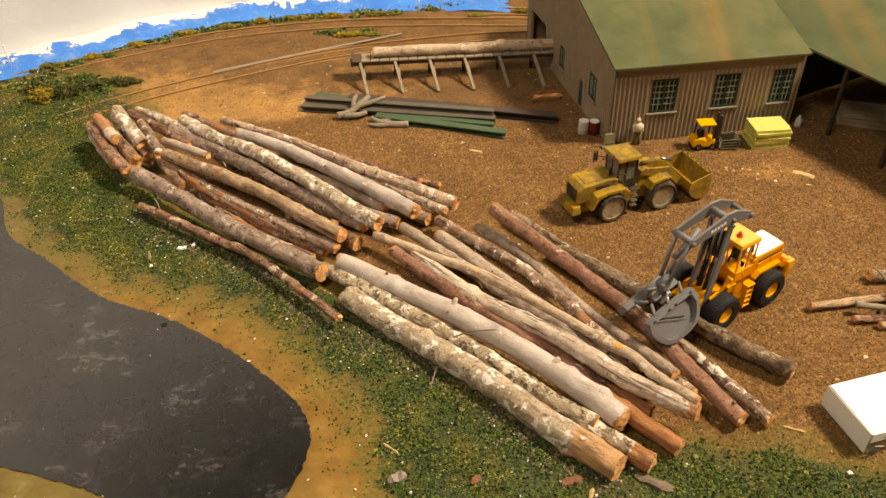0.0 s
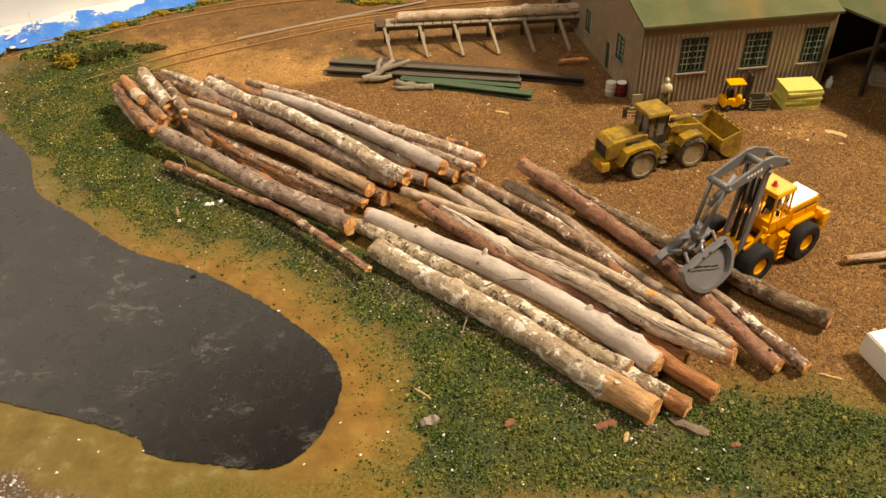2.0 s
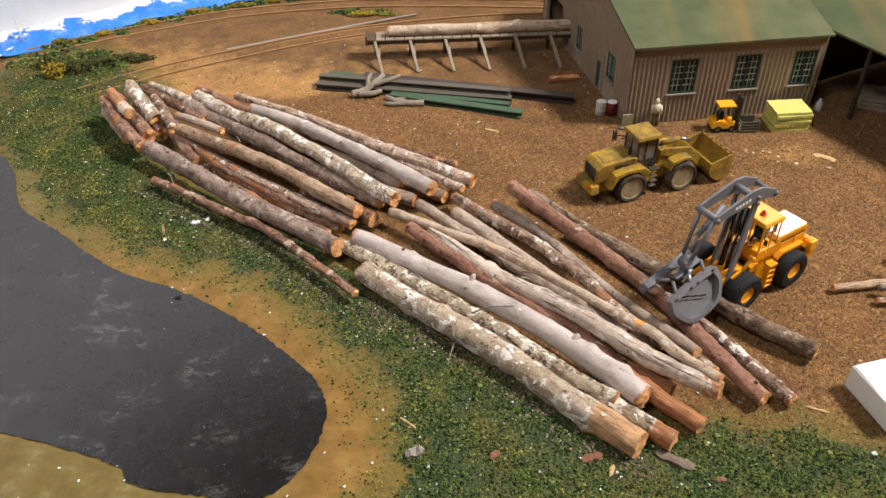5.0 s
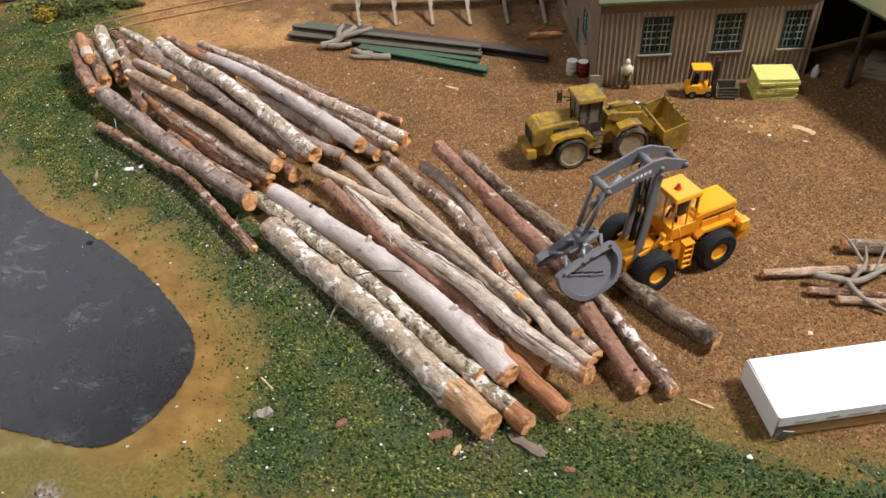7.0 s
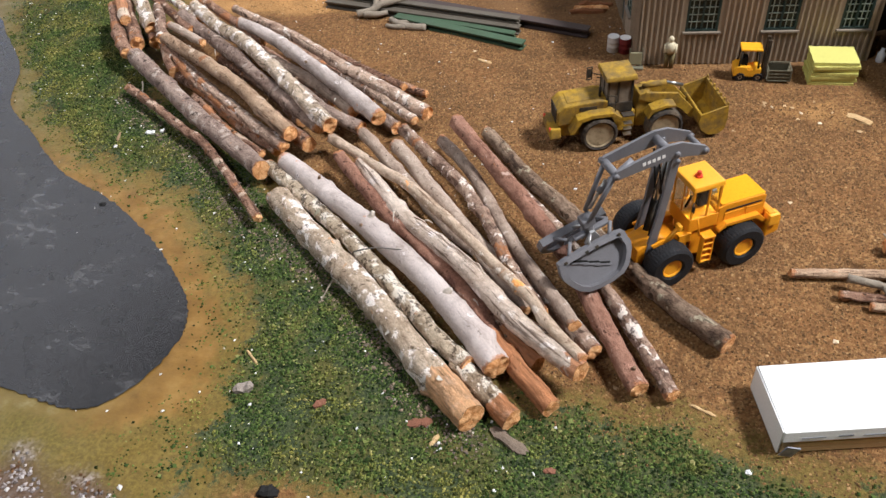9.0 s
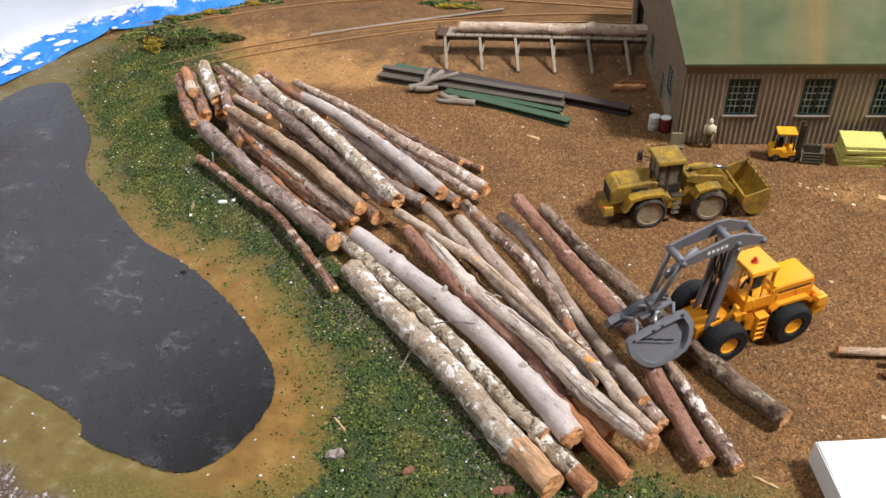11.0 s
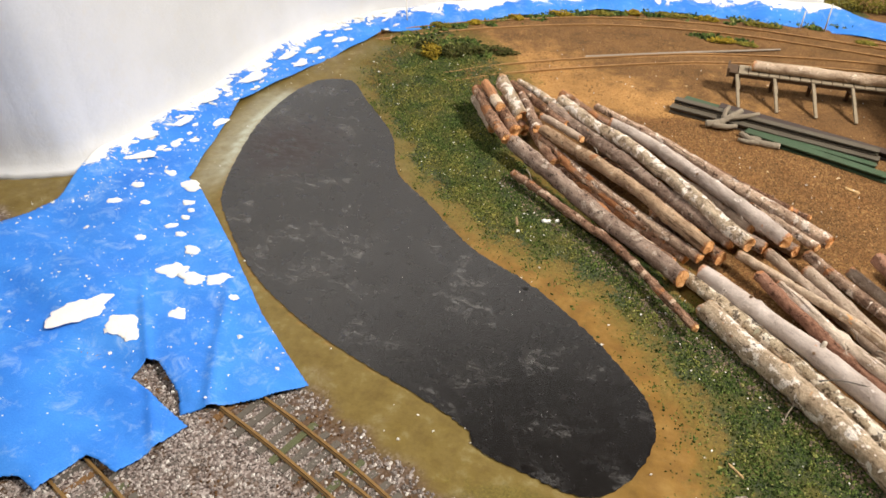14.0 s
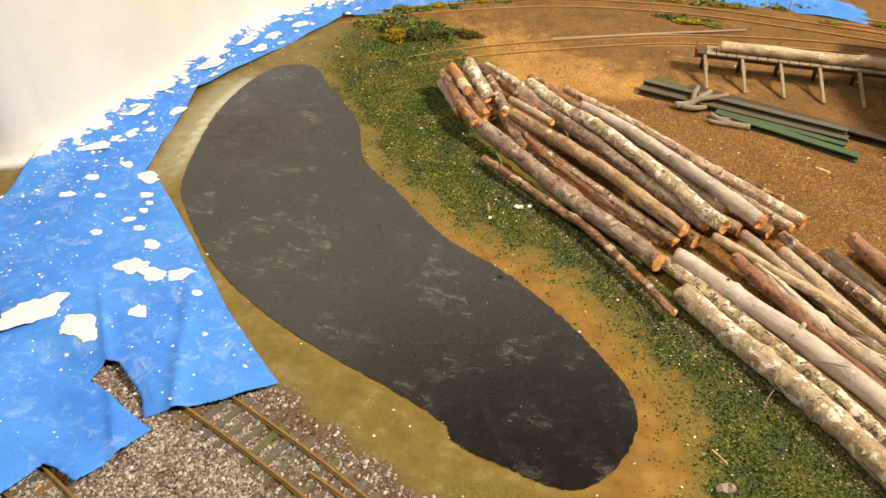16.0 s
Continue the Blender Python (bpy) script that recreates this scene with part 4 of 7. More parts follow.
log("ash", 0.46, 0.36, (-0.9, 35.5, 0.90), (2.1, 32.0, 0.85), (4.7, 29.1, 0.80), (6.8, 27.1, 0.65), (8.5, 25.6, 0.50))
log("bark", 0.39, 0.30, (-1.0, 37.0, 0.90), (3.1, 32.6, 1.10), (5.1, 29.8, 1.30), (6.5, 27.3, 1.40), (8.4, 24.6, 1.50), bare=((0.74, 0.78),))
log("ash", 0.38, 0.34, (1.3, 36.4, 0.80), (3.7, 33.4, 0.95), (6.5, 28.7, 1.10), (8.4, 26.1, 1.30), (9.7, 24.1, 1.50))
log("bark", 0.35, 0.36, (5.8, 29.9, 0.60), (7.5, 27.3, 0.60), (10.5, 23.8, 0.50))
log("red", 0.37, 0.39, (2.2, 36.2, 2.20), (5.0, 32.9, 1.80), (7.2, 30.4, 1.40), (9.0, 28.1, 1.06), (10.7, 25.1, 0.78), (12.3, 22.3, 0.50))
log("moss", 0.41, 0.53, (3.4, 37.7, 0.60), (6.4, 34.0, 0.64), (9.7, 30.5, 0.68), (11.8, 28.3, 0.68), (13.6, 26.4, 0.64), (15.4, 25.0, 0.60))
log("bark", 0.30, 0.36, (5.2, 34.1, 0.40), (8.2, 30.7, 0.45), (10.5, 27.4, 0.50), (12.1, 24.8, 0.48), (13.5, 22.3, 0.45))
log("brown", 0.31, 0.28, (-19.1, 39.2, 0.70), (-17.1, 37.9, 0.73), (-13.1, 35.3, 0.79), (-11.3, 34.1, 0.80), (-7.7, 30.7, 0.80), (-5.8, 28.9, 0.80))
log("dark", 0.64, 0.60, (-20.1, 42.0, 1.30), (-17.6, 40.0, 1.23), (-13.4, 36.8, 1.09), (-11.6, 35.5, 1.04), (-8.0, 32.9, 1.01), (-7.1, 32.2, 1.00))
log("tan", 0.46, 0.52, (-18.4, 43.2, 2.00), (-16.2, 41.8, 1.98), (-14.1, 40.5, 1.97), (-10.2, 37.7, 1.93), (-8.4, 36.1, 1.92), (-6.2, 34.3, 1.90))
log("bark", 0.36, 0.37, (-18.2, 43.0, 1.00), (-16.3, 41.5, 1.03), (-14.1, 39.7, 1.07), (-10.1, 36.6, 1.17), (-8.3, 35.2, 1.23), (-6.5, 33.9, 1.30))
log("brown", 0.39, 0.37, (-17.1, 41.3, 0.60), (-14.1, 39.4, 0.60), (-12.1, 37.8, 0.60), (-10.2, 36.3, 0.60), (-7.2, 34.4, 0.60), bare=((0.2, 0.34), (0.55, 0.68)))
log("brown", 0.50, 0.53, (-9.7, 37.8, 0.90), (-7.5, 36.2, 1.00), (-5.4, 34.6, 1.10))
log("dark", 0.49, 0.50, (-18.8, 46.2, 2.00), (-16.9, 44.7, 1.97), (-12.6, 41.5, 1.91), (-10.6, 39.8, 1.86), (-6.9, 36.9, 1.69), (-5.0, 35.5, 1.60))
log("birch", 0.42, 0.43, (-18.3, 47.2, 2.20), (-14.9, 44.1, 2.35), (-12.8, 42.7, 2.43), (-8.7, 39.1, 2.43), (-6.9, 37.4, 2.35), (-4.1, 34.9, 2.20))
log("birch", 0.31, 0.37, (-22.2, 49.5, 1.90), (-19.6, 47.6, 2.00), (-17.2, 45.7, 2.00))
log("grey", 0.44, 0.58, (-14.2, 45.5, 2.10), (-11.3, 43.8, 2.05), (-9.3, 42.4, 2.00), (-5.5, 39.5, 1.80), (-3.8, 38.2, 1.65), (-2.2, 36.9, 1.50))
log("bark", 0.31, 0.49, (-15.9, 48.0, 1.80), (-11.7, 45.6, 1.68), (-9.6, 44.4, 1.61), (-5.7, 41.7, 1.46), (-3.9, 40.7, 1.38), (0.1, 38.1, 1.20))
log("brown", 0.26, 0.28, (-7.9, 44.7, 0.80), (-5.9, 43.4, 0.80), (-4.1, 42.2, 0.83), (-2.1, 41.1, 0.90))
log("brown", 0.25, 0.25, (-4.5, 42.6, 0.40), (-1.6, 41.7, 0.40))
log("brown", 0.25, 0.25, (-4.1, 42.1, 0.40), (-0.9, 41.4, 0.40))
log("brown", 0.35, 0.36, (-18.6, 48.6, 2.00), (-16.5, 47.2, 1.87), (-14.2, 45.6, 1.70), (-12.2, 44.4, 1.50))
log("ash", 0.29, 0.31, (-19.0, 44.9, 2.00), (-17.4, 43.9, 2.02), (-15.6, 42.9, 1.95))
log("ash", 0.43, 0.43, (-12.4, 43.5, 1.20), (-8.9, 41.5, 1.13), (-6.6, 40.0, 1.07), (-4.1, 38.0, 1.00))
log("dark", 0.45, 0.45, (-8.8, 40.4, 1.00), (-5.8, 38.0, 1.00), (-3.2, 36.7, 0.90))
log("dark", 0.48, 0.46, (-4.2, 39.3, 0.50), (-1.5, 37.5, 0.50))
log("brown", 0.44, 0.43, (-15.1, 43.6, 0.50), (-11.0, 40.9, 0.50), (-7.1, 37.5, 0.50))
log("brown", 0.42, 0.41, (-14.6, 46.2, 0.50), (-9.9, 42.8, 0.50), (-6.0, 39.6, 0.50))
log("brown", 0.42, 0.41, (-11.2, 46.2, 0.50), (-7.8, 43.2, 0.50), (-4.0, 40.2, 0.50))
log("ash", 0.43, 0.44, (-25.1, 47.9, 0.80), (-22.3, 44.0, 0.80))
log("brown", 0.50, 0.49, (-24.8, 47.4, 1.80), (-22.4, 44.1, 1.70), (-20.5, 41.8, 1.50))
log("pale", 0.34, 0.36, (-24.1, 47.4, 2.40), (-21.9, 44.5, 2.30), bare=((-0.1, 0.6),))
log("brown", 0.50, 0.53, (-24.0, 47.8, 1.80), (-21.7, 44.7, 1.80), (-20.2, 42.7, 1.70))
log("birch", 0.42, 0.52, (-23.2, 48.5, 2.40), (-21.7, 46.4, 2.10), (-20.4, 44.9, 1.60))
log("bark", 0.42, 0.47, (-21.3, 47.4, 1.90), (-20.0, 45.4, 1.80), (-18.8, 43.5, 1.70))
log("brown", 0.35, 0.36, (-22.6, 49.0, 1.90), (-19.1, 46.0, 2.00), (-17.0, 44.2, 2.00))
log("brown", 0.47, 0.48, (-22.9, 48.1, 1.00), (-20.0, 44.2, 1.00))
log("brown", 0.44, 0.45, (-19.4, 44.3, 1.30), (-18.0, 42.4, 1.10), (-16.8, 40.9, 0.90))
log("brown", 0.30, 0.28, (-18.4, 42.9, 1.50), (-16.4, 41.2, 1.30), (-14.4, 39.5, 1.10), (-8.5, 35.2, 0.90), bare=((0.2, 0.34), (0.55, 0.68)))
log("bark", 0.26, 0.24, (-16.6, 41.5, 1.30), (-11.3, 37.4, 1.20), (-7.1, 34.8, 1.10), bare=((0.25, 0.3), (0.6, 0.72)))
log("brown", 0.25, 0.24, (-14.3, 38.6, 0.80), (-10.7, 35.7, 0.80), (-7.8, 33.8, 0.80), bare=((0.2, 0.34), (0.55, 0.68)))
log("bark", 0.31, 0.31, (-6.1, 41.6, 1.00), (-2.9, 39.6, 1.00), (-0.5, 37.6, 1.00))


# ---------- paints and plastics ----------
ORANGE = plain("orange_yellow_paint", srgb(226, 148, 0), srgb(196, 118, 2), 0.35, 1.5, 0.42, 0, 0.004, 0.3)
TOP_YELLOW = plain("light_yellow_paint", srgb(240, 166, 16), srgb(222, 146, 14), 0.3, 1.5, 0.42, 0, 0.004, 0.5)
GLOSSY_YELLOW = plain("glossy_yellow_paint", srgb(240, 166, 16), srgb(228, 150, 14), 0.2, 1.5, 0.12, 0, 0.0, 0.8)
BOOM_GREY = plain("boom_grey_paint", srgb(112, 110, 112), srgb(84, 80, 80), 0.4, 1.5, 0.5, 0, 0.006, 0.5)
BRACKET = plain("pale_grey_bracket_paint", srgb(168, 166, 166), srgb(130, 127, 126), 0.3, 1.5, 0.4, 0, 0.004, 0.5)
TYRE = plain("black_tyre_rubber", srgb(27, 27, 29), srgb(50, 48, 46), 0.3, 3.0, 0.7, 0, 0.02, 0.3)
CHROME = plain("bright_metal", srgb(190, 188, 184), srgb(110, 106, 100), 0.4, 3.0, 0.3, 0.9, 0.004)
RED_LAMP = plain("red_beacon", srgb(208, 56, 20), None, 0.2, 3.0, 0.3)
WHITE = plain("white_card", srgb(236, 234, 230), srgb(222, 220, 214), 0.3, 0.6, 0.6, 0, 0.004)


def dusty(name, colour, dust, amount):
    n = Nodes(name)
    c = n.ramp(n.noise(3.0, 5, 0.65), [(0.3, tuple(v * 0.55 for v in colour)), (0.55, colour), (0.8, tuple(v * 1.15 for v in colour))])
    c = n.mix(n.ramp(n.noise(0.9, 6, 0.7), [(0.42, 0.0), (0.66, amount)]), c, dust)
    c = n.mix(n.ramp(n.noise(2.2, 6, 0.75, seed=6.0), [(0.58, 0.0), (0.72, 0.8)]), c, srgb(70, 52, 24))
    n.bump(n.noise(9.0, 4, 0.7), 0.015)
    return n.done(c, 0.8, 0.0, 0.25)


OLD_YELLOW = dusty("dusty_yellow_paint", srgb(172, 136, 34), srgb(104, 86, 56), 0.95)
OLD_TYRE = dusty("muddy_tyre", srgb(44, 40, 38), srgb(120, 104, 82), 0.6)
OLD_RIM = dusty("muddy_rim", srgb(168, 152, 120), srgb(140, 122, 92), 0.7)
OLD_GLASS = dusty("dusty_cab_window", srgb(120, 108, 92), srgb(150, 134, 110), 0.6)
OLD_BLACK = dusty("dusty_black_metal", srgb(44, 40, 34), srgb(110, 94, 72), 0.5)


def wheel(parent, x, y, r, width, tyre_mat, rim_mat, hub_mat, lugs=22, bore=0.52, proud=1.024):
    """A ribbed tyre with a dished rim; y gives the outer side."""
    s = 1 if y > 0 else -1
    m = cm(x, y, r, -90 * s, 0, 0)
    bm = bmesh.new()
    w = width / 2
    prof = [(r * bore, -w * 0.9), (r * 0.86, -w), (r * 0.96, -w * 0.8), (r * 0.985, -w * 0.5), (r * 0.985, -w * 0.05), (r * 0.985, w * 0.05), (r * 0.985, w * 0.5), (r * 0.96, w * 0.8), (r * 0.86, w), (r * (bore + 0.1), w * 0.98), (r * bore, w * 0.75)]
    n = lugs * 4
    rings = []
    for pr, pz in prof:
        ring = []
        for k in range(n):
            # lugs run slanted across the tread and stand proud of it
            slant = k + round(abs(pz) / w * 1.6) + (2 if pz > 0 else 0)
            rr = pr * (proud if pr > 0.9 * r and slant % 4 < 2 else 1.0)
            t = 2 * math.pi * k / n
            ring.append(bm.verts.new(m @ Vector((rr * math.cos(t), rr * math.sin(t), pz))))
        rings.append(ring)
    for ra, rb in zip(rings, rings[1:]):
        for k in range(n):
            bm.faces.new((ra[k], ra[(k + 1) % n], rb[(k + 1) % n], rb[k]))
    bmesh.ops.recalc_face_normals(bm, faces=bm.faces)
    wh = part("wheel", bm, tyre_mat, parent, "ribbed rubber tyre")
    b2 = bmesh.new()
    lathe(b2, [(r * (bore + 0.04), w * 0.72), (r * bore, w * 0.86), (r * (bore - 0.06), w * 0.80), (r * (bore - 0.1), w * 0.35), (r * 0.2, w * 0.28), (r * 0.18, w * 0.5), (r * 0.10, w * 0.52)], m, 24)
    lathe(b2, [(r * 0.54, -w * 0.7), (r * 0.2, -w * 0.6)], m, 20)
    bmesh.ops.recalc_face_normals(b2, faces=b2.faces)
    part("rim", b2, rim_mat, wh)
    b3 = bmesh.new()
    for k in range(6):
        box(b3, 0.06, 0.06, 0.05, m @ cm(0, 0, w * 0.28, 0, 0, 60 * k) @ cm(r * (bore - 0.18), 0, 0))
    lathe(b3, [(r * 0.16, w * 0.5), (r * 0.12, w * 0.62)], m, 12)
    part("hub", b3, hub_mat, wh)
    return wh


def plate(parent, name, outline, y, thick, material, label="", bevel=0.02):
    bm = bmesh.new()
    prism(bm, outline, thick, cm(0, y, 0), bevel)
    return part(name, bm, material, parent, label)


def block(parent, name, sx, sy, sz, m, material, bevel=0.04, label="", taper=1.0):
    bm = bmesh.new()
    box(bm, sx, sy, sz, m, bevel, taper)
    return part(name, bm, material, parent, label)


def pipe(parent, name, a, b, r, material, label="", r2=None, n=10):
    bm = bmesh.new()
    rod(bm, a, b, r, r2, n)
    return part(name, bm, material, parent, label, True)


def clear_glass():
    n = Nodes("clear_cab_glass")
    n.out.inputs["Transmission Weight"].default_value = 1.0
    n.out.inputs["IOR"].default_value = 1.3
    return n.done((0.86, 0.88, 0.88), n.ramp(n.noise(2.0, 4), [(0.4, 0.03), (0.7, 0.2)]), 0.0, 0.5)


CLEAR = clear_glass()


def cab(parent, x0, x1, half, z0, z1, z2, frame_mat, roof_mat, glass, over=0.12, post=0.11):
    """A driver's cab: lower body to z0..z1, posts and panes to z2, a bevelled roof."""
    xm, lx = (x0 + x1) / 2, x1 - x0
    c = block(parent, "cab", lx, 2 * half, z1 - z0, cm(xm, 0, z0), frame_mat, 0.05)
    h = z2 - z1 - 0.02
    for s in (-1, 1):
        a = block(c, "window", lx - 0.12, 0.03, h, cm(xm, s * (half - 0.07), z1), glass, 0.0, "cab window pane")
        b = block(c, "window", 0.03, 2 * half - 0.12, h, cm(xm + s * (lx / 2 - 0.07), 0, z1), glass, 0.0, "cab window pane")
        if glass is CLEAR:
            a.visible_shadow = b.visible_shadow = False
    for px in (x0 + 0.07, xm - 0.1, x1 - 0.07):
        for s in (-1, 1):
            block(c, "post", post, post, z2 - z1, cm(px, s * (half - 0.06), z1), frame_mat, 0.015)
    for px in (x0 + 0.06, x1 - 0.06):
        block(c, "post", post * 0.7, 0.07, z2 - z1, cm(px, 0, z1), frame_mat, 0.01)
    block(c, "roof", lx + over * 2, 2 * half + over * 2, 0.24, cm(xm, 0, z2), roof_mat, 0.07, "flat cab roof", 0.94)
    return c


# ---------- the log loader with its grapple ----------
def log_loader():
    o = thing("log_loader", at(13.9, 30.5, 0, 0, 0, 213.1), "orange-yellow toy log loader with a grey grapple boom beside logs", "loader")
    for x, y in ((1.75, 1.02), (1.62, -1.78), (-1.62, 1.02), (-1.62, -1.45)):
        wheel(o, x, y, 1.02, 0.92, TYRE, TOP_YELLOW, TOP_YELLOW, 44, 0.42, 1.009)
    plate(o, "front_bumper_plate", [(1.2, 0.75), (2.75, 0.7), (2.85, 1.15), (2.3, 1.3), (1.2, 1.35)], -0.38, 1.75, ORANGE, "", 0.04)
    # chassis
    plate(o, "rear_frame", [(-3.0, 0.75), (-0.3, 0.6), (0.5, 0.75), (0.55, 1.9), (-0.5, 2.15), (-3.0, 2.1)], 0, 1.3, ORANGE, "", 0.05)
    plate(o, "front_frame", [(0.6, 0.7), (2.5, 0.65), (3.0, 1.0), (2.95, 1.7), (2.2, 2.1), (1.2, 1.9), (0.6, 1.5)], 0, 1.1, ORANGE, "", 0.05)
    block(o, "front_axle", 0.45, 2.7, 0.45, cm(1.7, -0.38, 0.75), ORANGE, 0.05)
    block(o, "rear_axle", 0.45, 2.3, 0.45, cm(-1.62, -0.2, 0.75), ORANGE, 0.05)
    block(o, "articulation_joint", 0.5, 0.5, 1.0, cm(0.55, 0, 0.7), BLACK, 0.05)
    # engine hood, counterweight and mudguards
    h = plate(o, "engine_hood", [(-2.8, 1.95), (-0.55, 1.95), (-0.55, 2.95), (-0.9, 3.05), (-2.65, 3.05), (-2.8, 2.95)], 0, 1.45, ORANGE, "", 0.05)
    block(h, "hood_top", 2.05, 1.36, 0.05, cm(-1.72, 0, 3.045), GLOSSY_YELLOW, 0.015, "shiny yellow hood lid")
    for s in (-1, 1):
        block(h, "grille", 1.7, 0.03, 0.06, cm(-1.75, s * 0.735, 2.72), BLACK, 0.0, "dark side grille")
        block(h, "side_panel", 0.9, 0.04, 0.5, cm(-1.3, s * 0.735, 2.12), ORANGE, 0.012)
        block(h, "side_panel", 0.75, 0.04, 0.5, cm(-2.25, s * 0.735, 2.12), ORANGE, 0.012)
    pipe(h, "exhaust", (-0.85, 0.25, 3.0), (-0.85, 0.25, 3.95), 0.06, OLD_BLACK)
    block(h, "air_filter", 0.3, 0.28, 0.22, cm(-0.8, -0.2, 3.04), CHROME, 0.05, "grey air-filter cap")
    cw = plate(o, "counterweight", [(-3.55, 1.0), (-2.9, 0.85), (-2.9, 2.15), (-3.2, 2.15), (-3.55, 1.75)], 0, 2.1, ORANGE, "", 0.06)
    for s in (-1, 1):
        block(cw, "tail_box", 0.5, 0.42, 0.55, cm(-3.1, s * 0.98, 1.55), TOP_YELLOW, 0.05)
        plate(o, "mudguard", [(-2.9, 1.75), (-2.65, 1.75), (-2.3, 2.1), (-0.9, 2.12), (-0.55, 1.85), (-0.55, 1.98), (-0.85, 2.25), (-2.4, 2.25)], s * 0.84, 0.3, ORANGE, "", 0.02)
        st = block(o, "ladder", 0.55, 0.42, 0.09, cm(0.12, s * 1.12, 2.05), ORANGE, 0.02)
        for k in range(4):
            block(st, "step", 0.42, 0.28, 0.05, cm(0.12, s * 1.16, 0.75 + 0.32 * k), TOP_YELLOW, 0.01)
        for px in (-0.12, 0.36):
            block(st, "stringer", 0.06, 0.26, 1.35, cm(px, s * 1.16, 0.7), ORANGE, 0.015)
        pipe(o, "handrail", (0.45, s * 1.05, 2.1), (0.6, s * 0.95, 2.95), 0.035, ORANGE)
        pipe(o, "headlamp_bracket", (2.0, s * 0.8, 2.0), (1.35, s * 0.9, 2.75), 0.05, TOP_YELLOW)
        block(o, "headlamp", 0.16, 0.3, 0.24, cm(1.4, s * 0.9, 2.68), TOP_YELLOW, 0.04)
    cab(o, -0.55, 0.8, 0.74, 2.1, 2.78, 4.2, ORANGE, TOP_YELLOW, CLEAR, 0.06, 0.08)
    pipe(o, "steering_column", (0.55, 0, 2.9), (0.35, 0, 3.4), 0.05, BLACK)
    block(o, "seat_back", 0.14, 0.5, 0.6, cm(-0.35, 0, 3.3), BLACK, 0.05)
    b = bmesh.new()
    lathe(b, [(0.16, 4.42), (0.16, 4.5), (0.10, 4.52), (0.09, 4.68), (0.03, 4.72)], cm(0.25, 0.1, 0), 12)
    part("beacon", b, RED_LAMP, o, "small red roof beacon")
    block(o, "seat", 0.45, 0.5, 0.8, cm(-0.1, 0, 2.9), BLACK, 0.08)
    for s in (-1, 1):
        pipe(o, "mirror_arm", (0.75, s * 0.74, 3.7), (1.0, s * 1.05, 3.75), 0.025, BLACK)
        block(o, "mirror", 0.05, 0.16, 0.3, cm(1.0, s * 1.08, 3.55), BLACK, 0.01)
        pipe(o, "hose", (2.3, s * 0.2, 2.1), (2.0, s * 0.22, 4.2), 0.04, BLACK)
        pipe(o, "hose", (2.0, s * 0.22, 4.2), (2.3, s * 0.2, 6.2), 0.04, BLACK)
        block(o, "side_box", 0.6, 0.3, 0.45, cm(0.95, s * 0.68, 1.7), ORANGE, 0.04)
        pipe(o, "steer_cylinder", (0.3, s * 0.5, 1.2), (1.4, s * 0.55, 1.25), 0.07, CHROME)
        plate(o, "front_fender_bracket", [(2.4, 1.9), (1.6, 2.1), (1.3, 2.6), (1.45, 2.65), (1.75, 2.25), (2.5, 2.05)], s * 0.78, 0.1, ORANGE, "", 0.02)
    # mast and boom
    for s in (-1, 1):
        y = 0.52 * s
        plate(o, "mast_plate", [(2.62, 1.4), (2.2, 1.3), (1.95, 3.2), (1.6, 5.9), (1.78, 6.2), (1.95, 6.0), (2.24, 3.4)], y, 0.12, BOOM_GREY, "grey lift mast plate")
        bp = plate(o, "boom_plate", [(4.45, 5.98), (4.3, 6.2), (3.2, 6.5), (2.2, 6.78), (1.6, 6.75), (0.55, 6.3), (0.35, 6.1), (0.5, 5.86), (1.3, 6.05), (2.0, 6.12), (3.1, 5.98), (4.2, 5.8)], y, 0.12, BOOM_GREY, "grey curved boom plate")
        pipe(bp, "pin", (4.3, y - 0.1 * s, 6.0), (4.3, y + 0.14 * s, 6.0), 0.12, BOOM_GREY)
        pipe(bp, "pin", (1.78, y - 0.1 * s, 6.3), (1.78, y + 0.15 * s, 6.3), 0.11, BOOM_GREY)
        pipe(bp, "pin", (1.72, y - 0.1 * s, 5.95), (1.72, y + 0.15 * s, 5.95), 0.09, BOOM_GREY)
        pipe(bp, "pin", (0.55, y - 0.1 * s, 6.1), (0.55, y + 0.15 * s, 6.1), 0.12, BOOM_GREY)
        for k in range(5):  # unreadable maker's mark as plain bars
            block(bp, "marking_bar", 0.13, 0.01, 0.15, cm(3.15 - 0.2 * k, y + 0.068 * s, 6.16 + 0.03 * k, 0, 10, 0), WHITE, 0.0)
        pipe(o, "lift_cylinder", (2.2, y * 0.3, 1.7), (1.95, y * 0.3, 3.6), 0.11, OLD_BLACK)
        pipe(o, "lift_rod", (1.95, y * 0.3, 3.6), (1.75, y * 0.3, 5.9), 0.06, CHROME, "bright hydraulic rod")
        pipe(o, "stick_bar", (4.25, y * 0.85, 6.0), (5.05, y * 0.5, 4.0), 0.10, BOOM_GREY)
    pipe(o, "boom_cross_tube", (2.1, -0.55, 6.45), (2.1, 0.55, 6.45), 0.17, BOOM_GREY)
    pipe(o, "boom_cross_tube", (0.6, -0.55, 6.08), (0.6, 0.55, 6.08), 0.12, BOOM_GREY)
    pipe(o, "boom_cross_tube", (4.25, -0.55, 6.0), (4.25, 0.55, 6.0), 0.16, BOOM_GREY)
    block(o, "mast_cross_plate", 0.10, 0.86, 1.5, cm(1.82, 0, 3.9, 0, -8, 0), OLD_BLACK, 0.02, "dark plate between the mast plates")
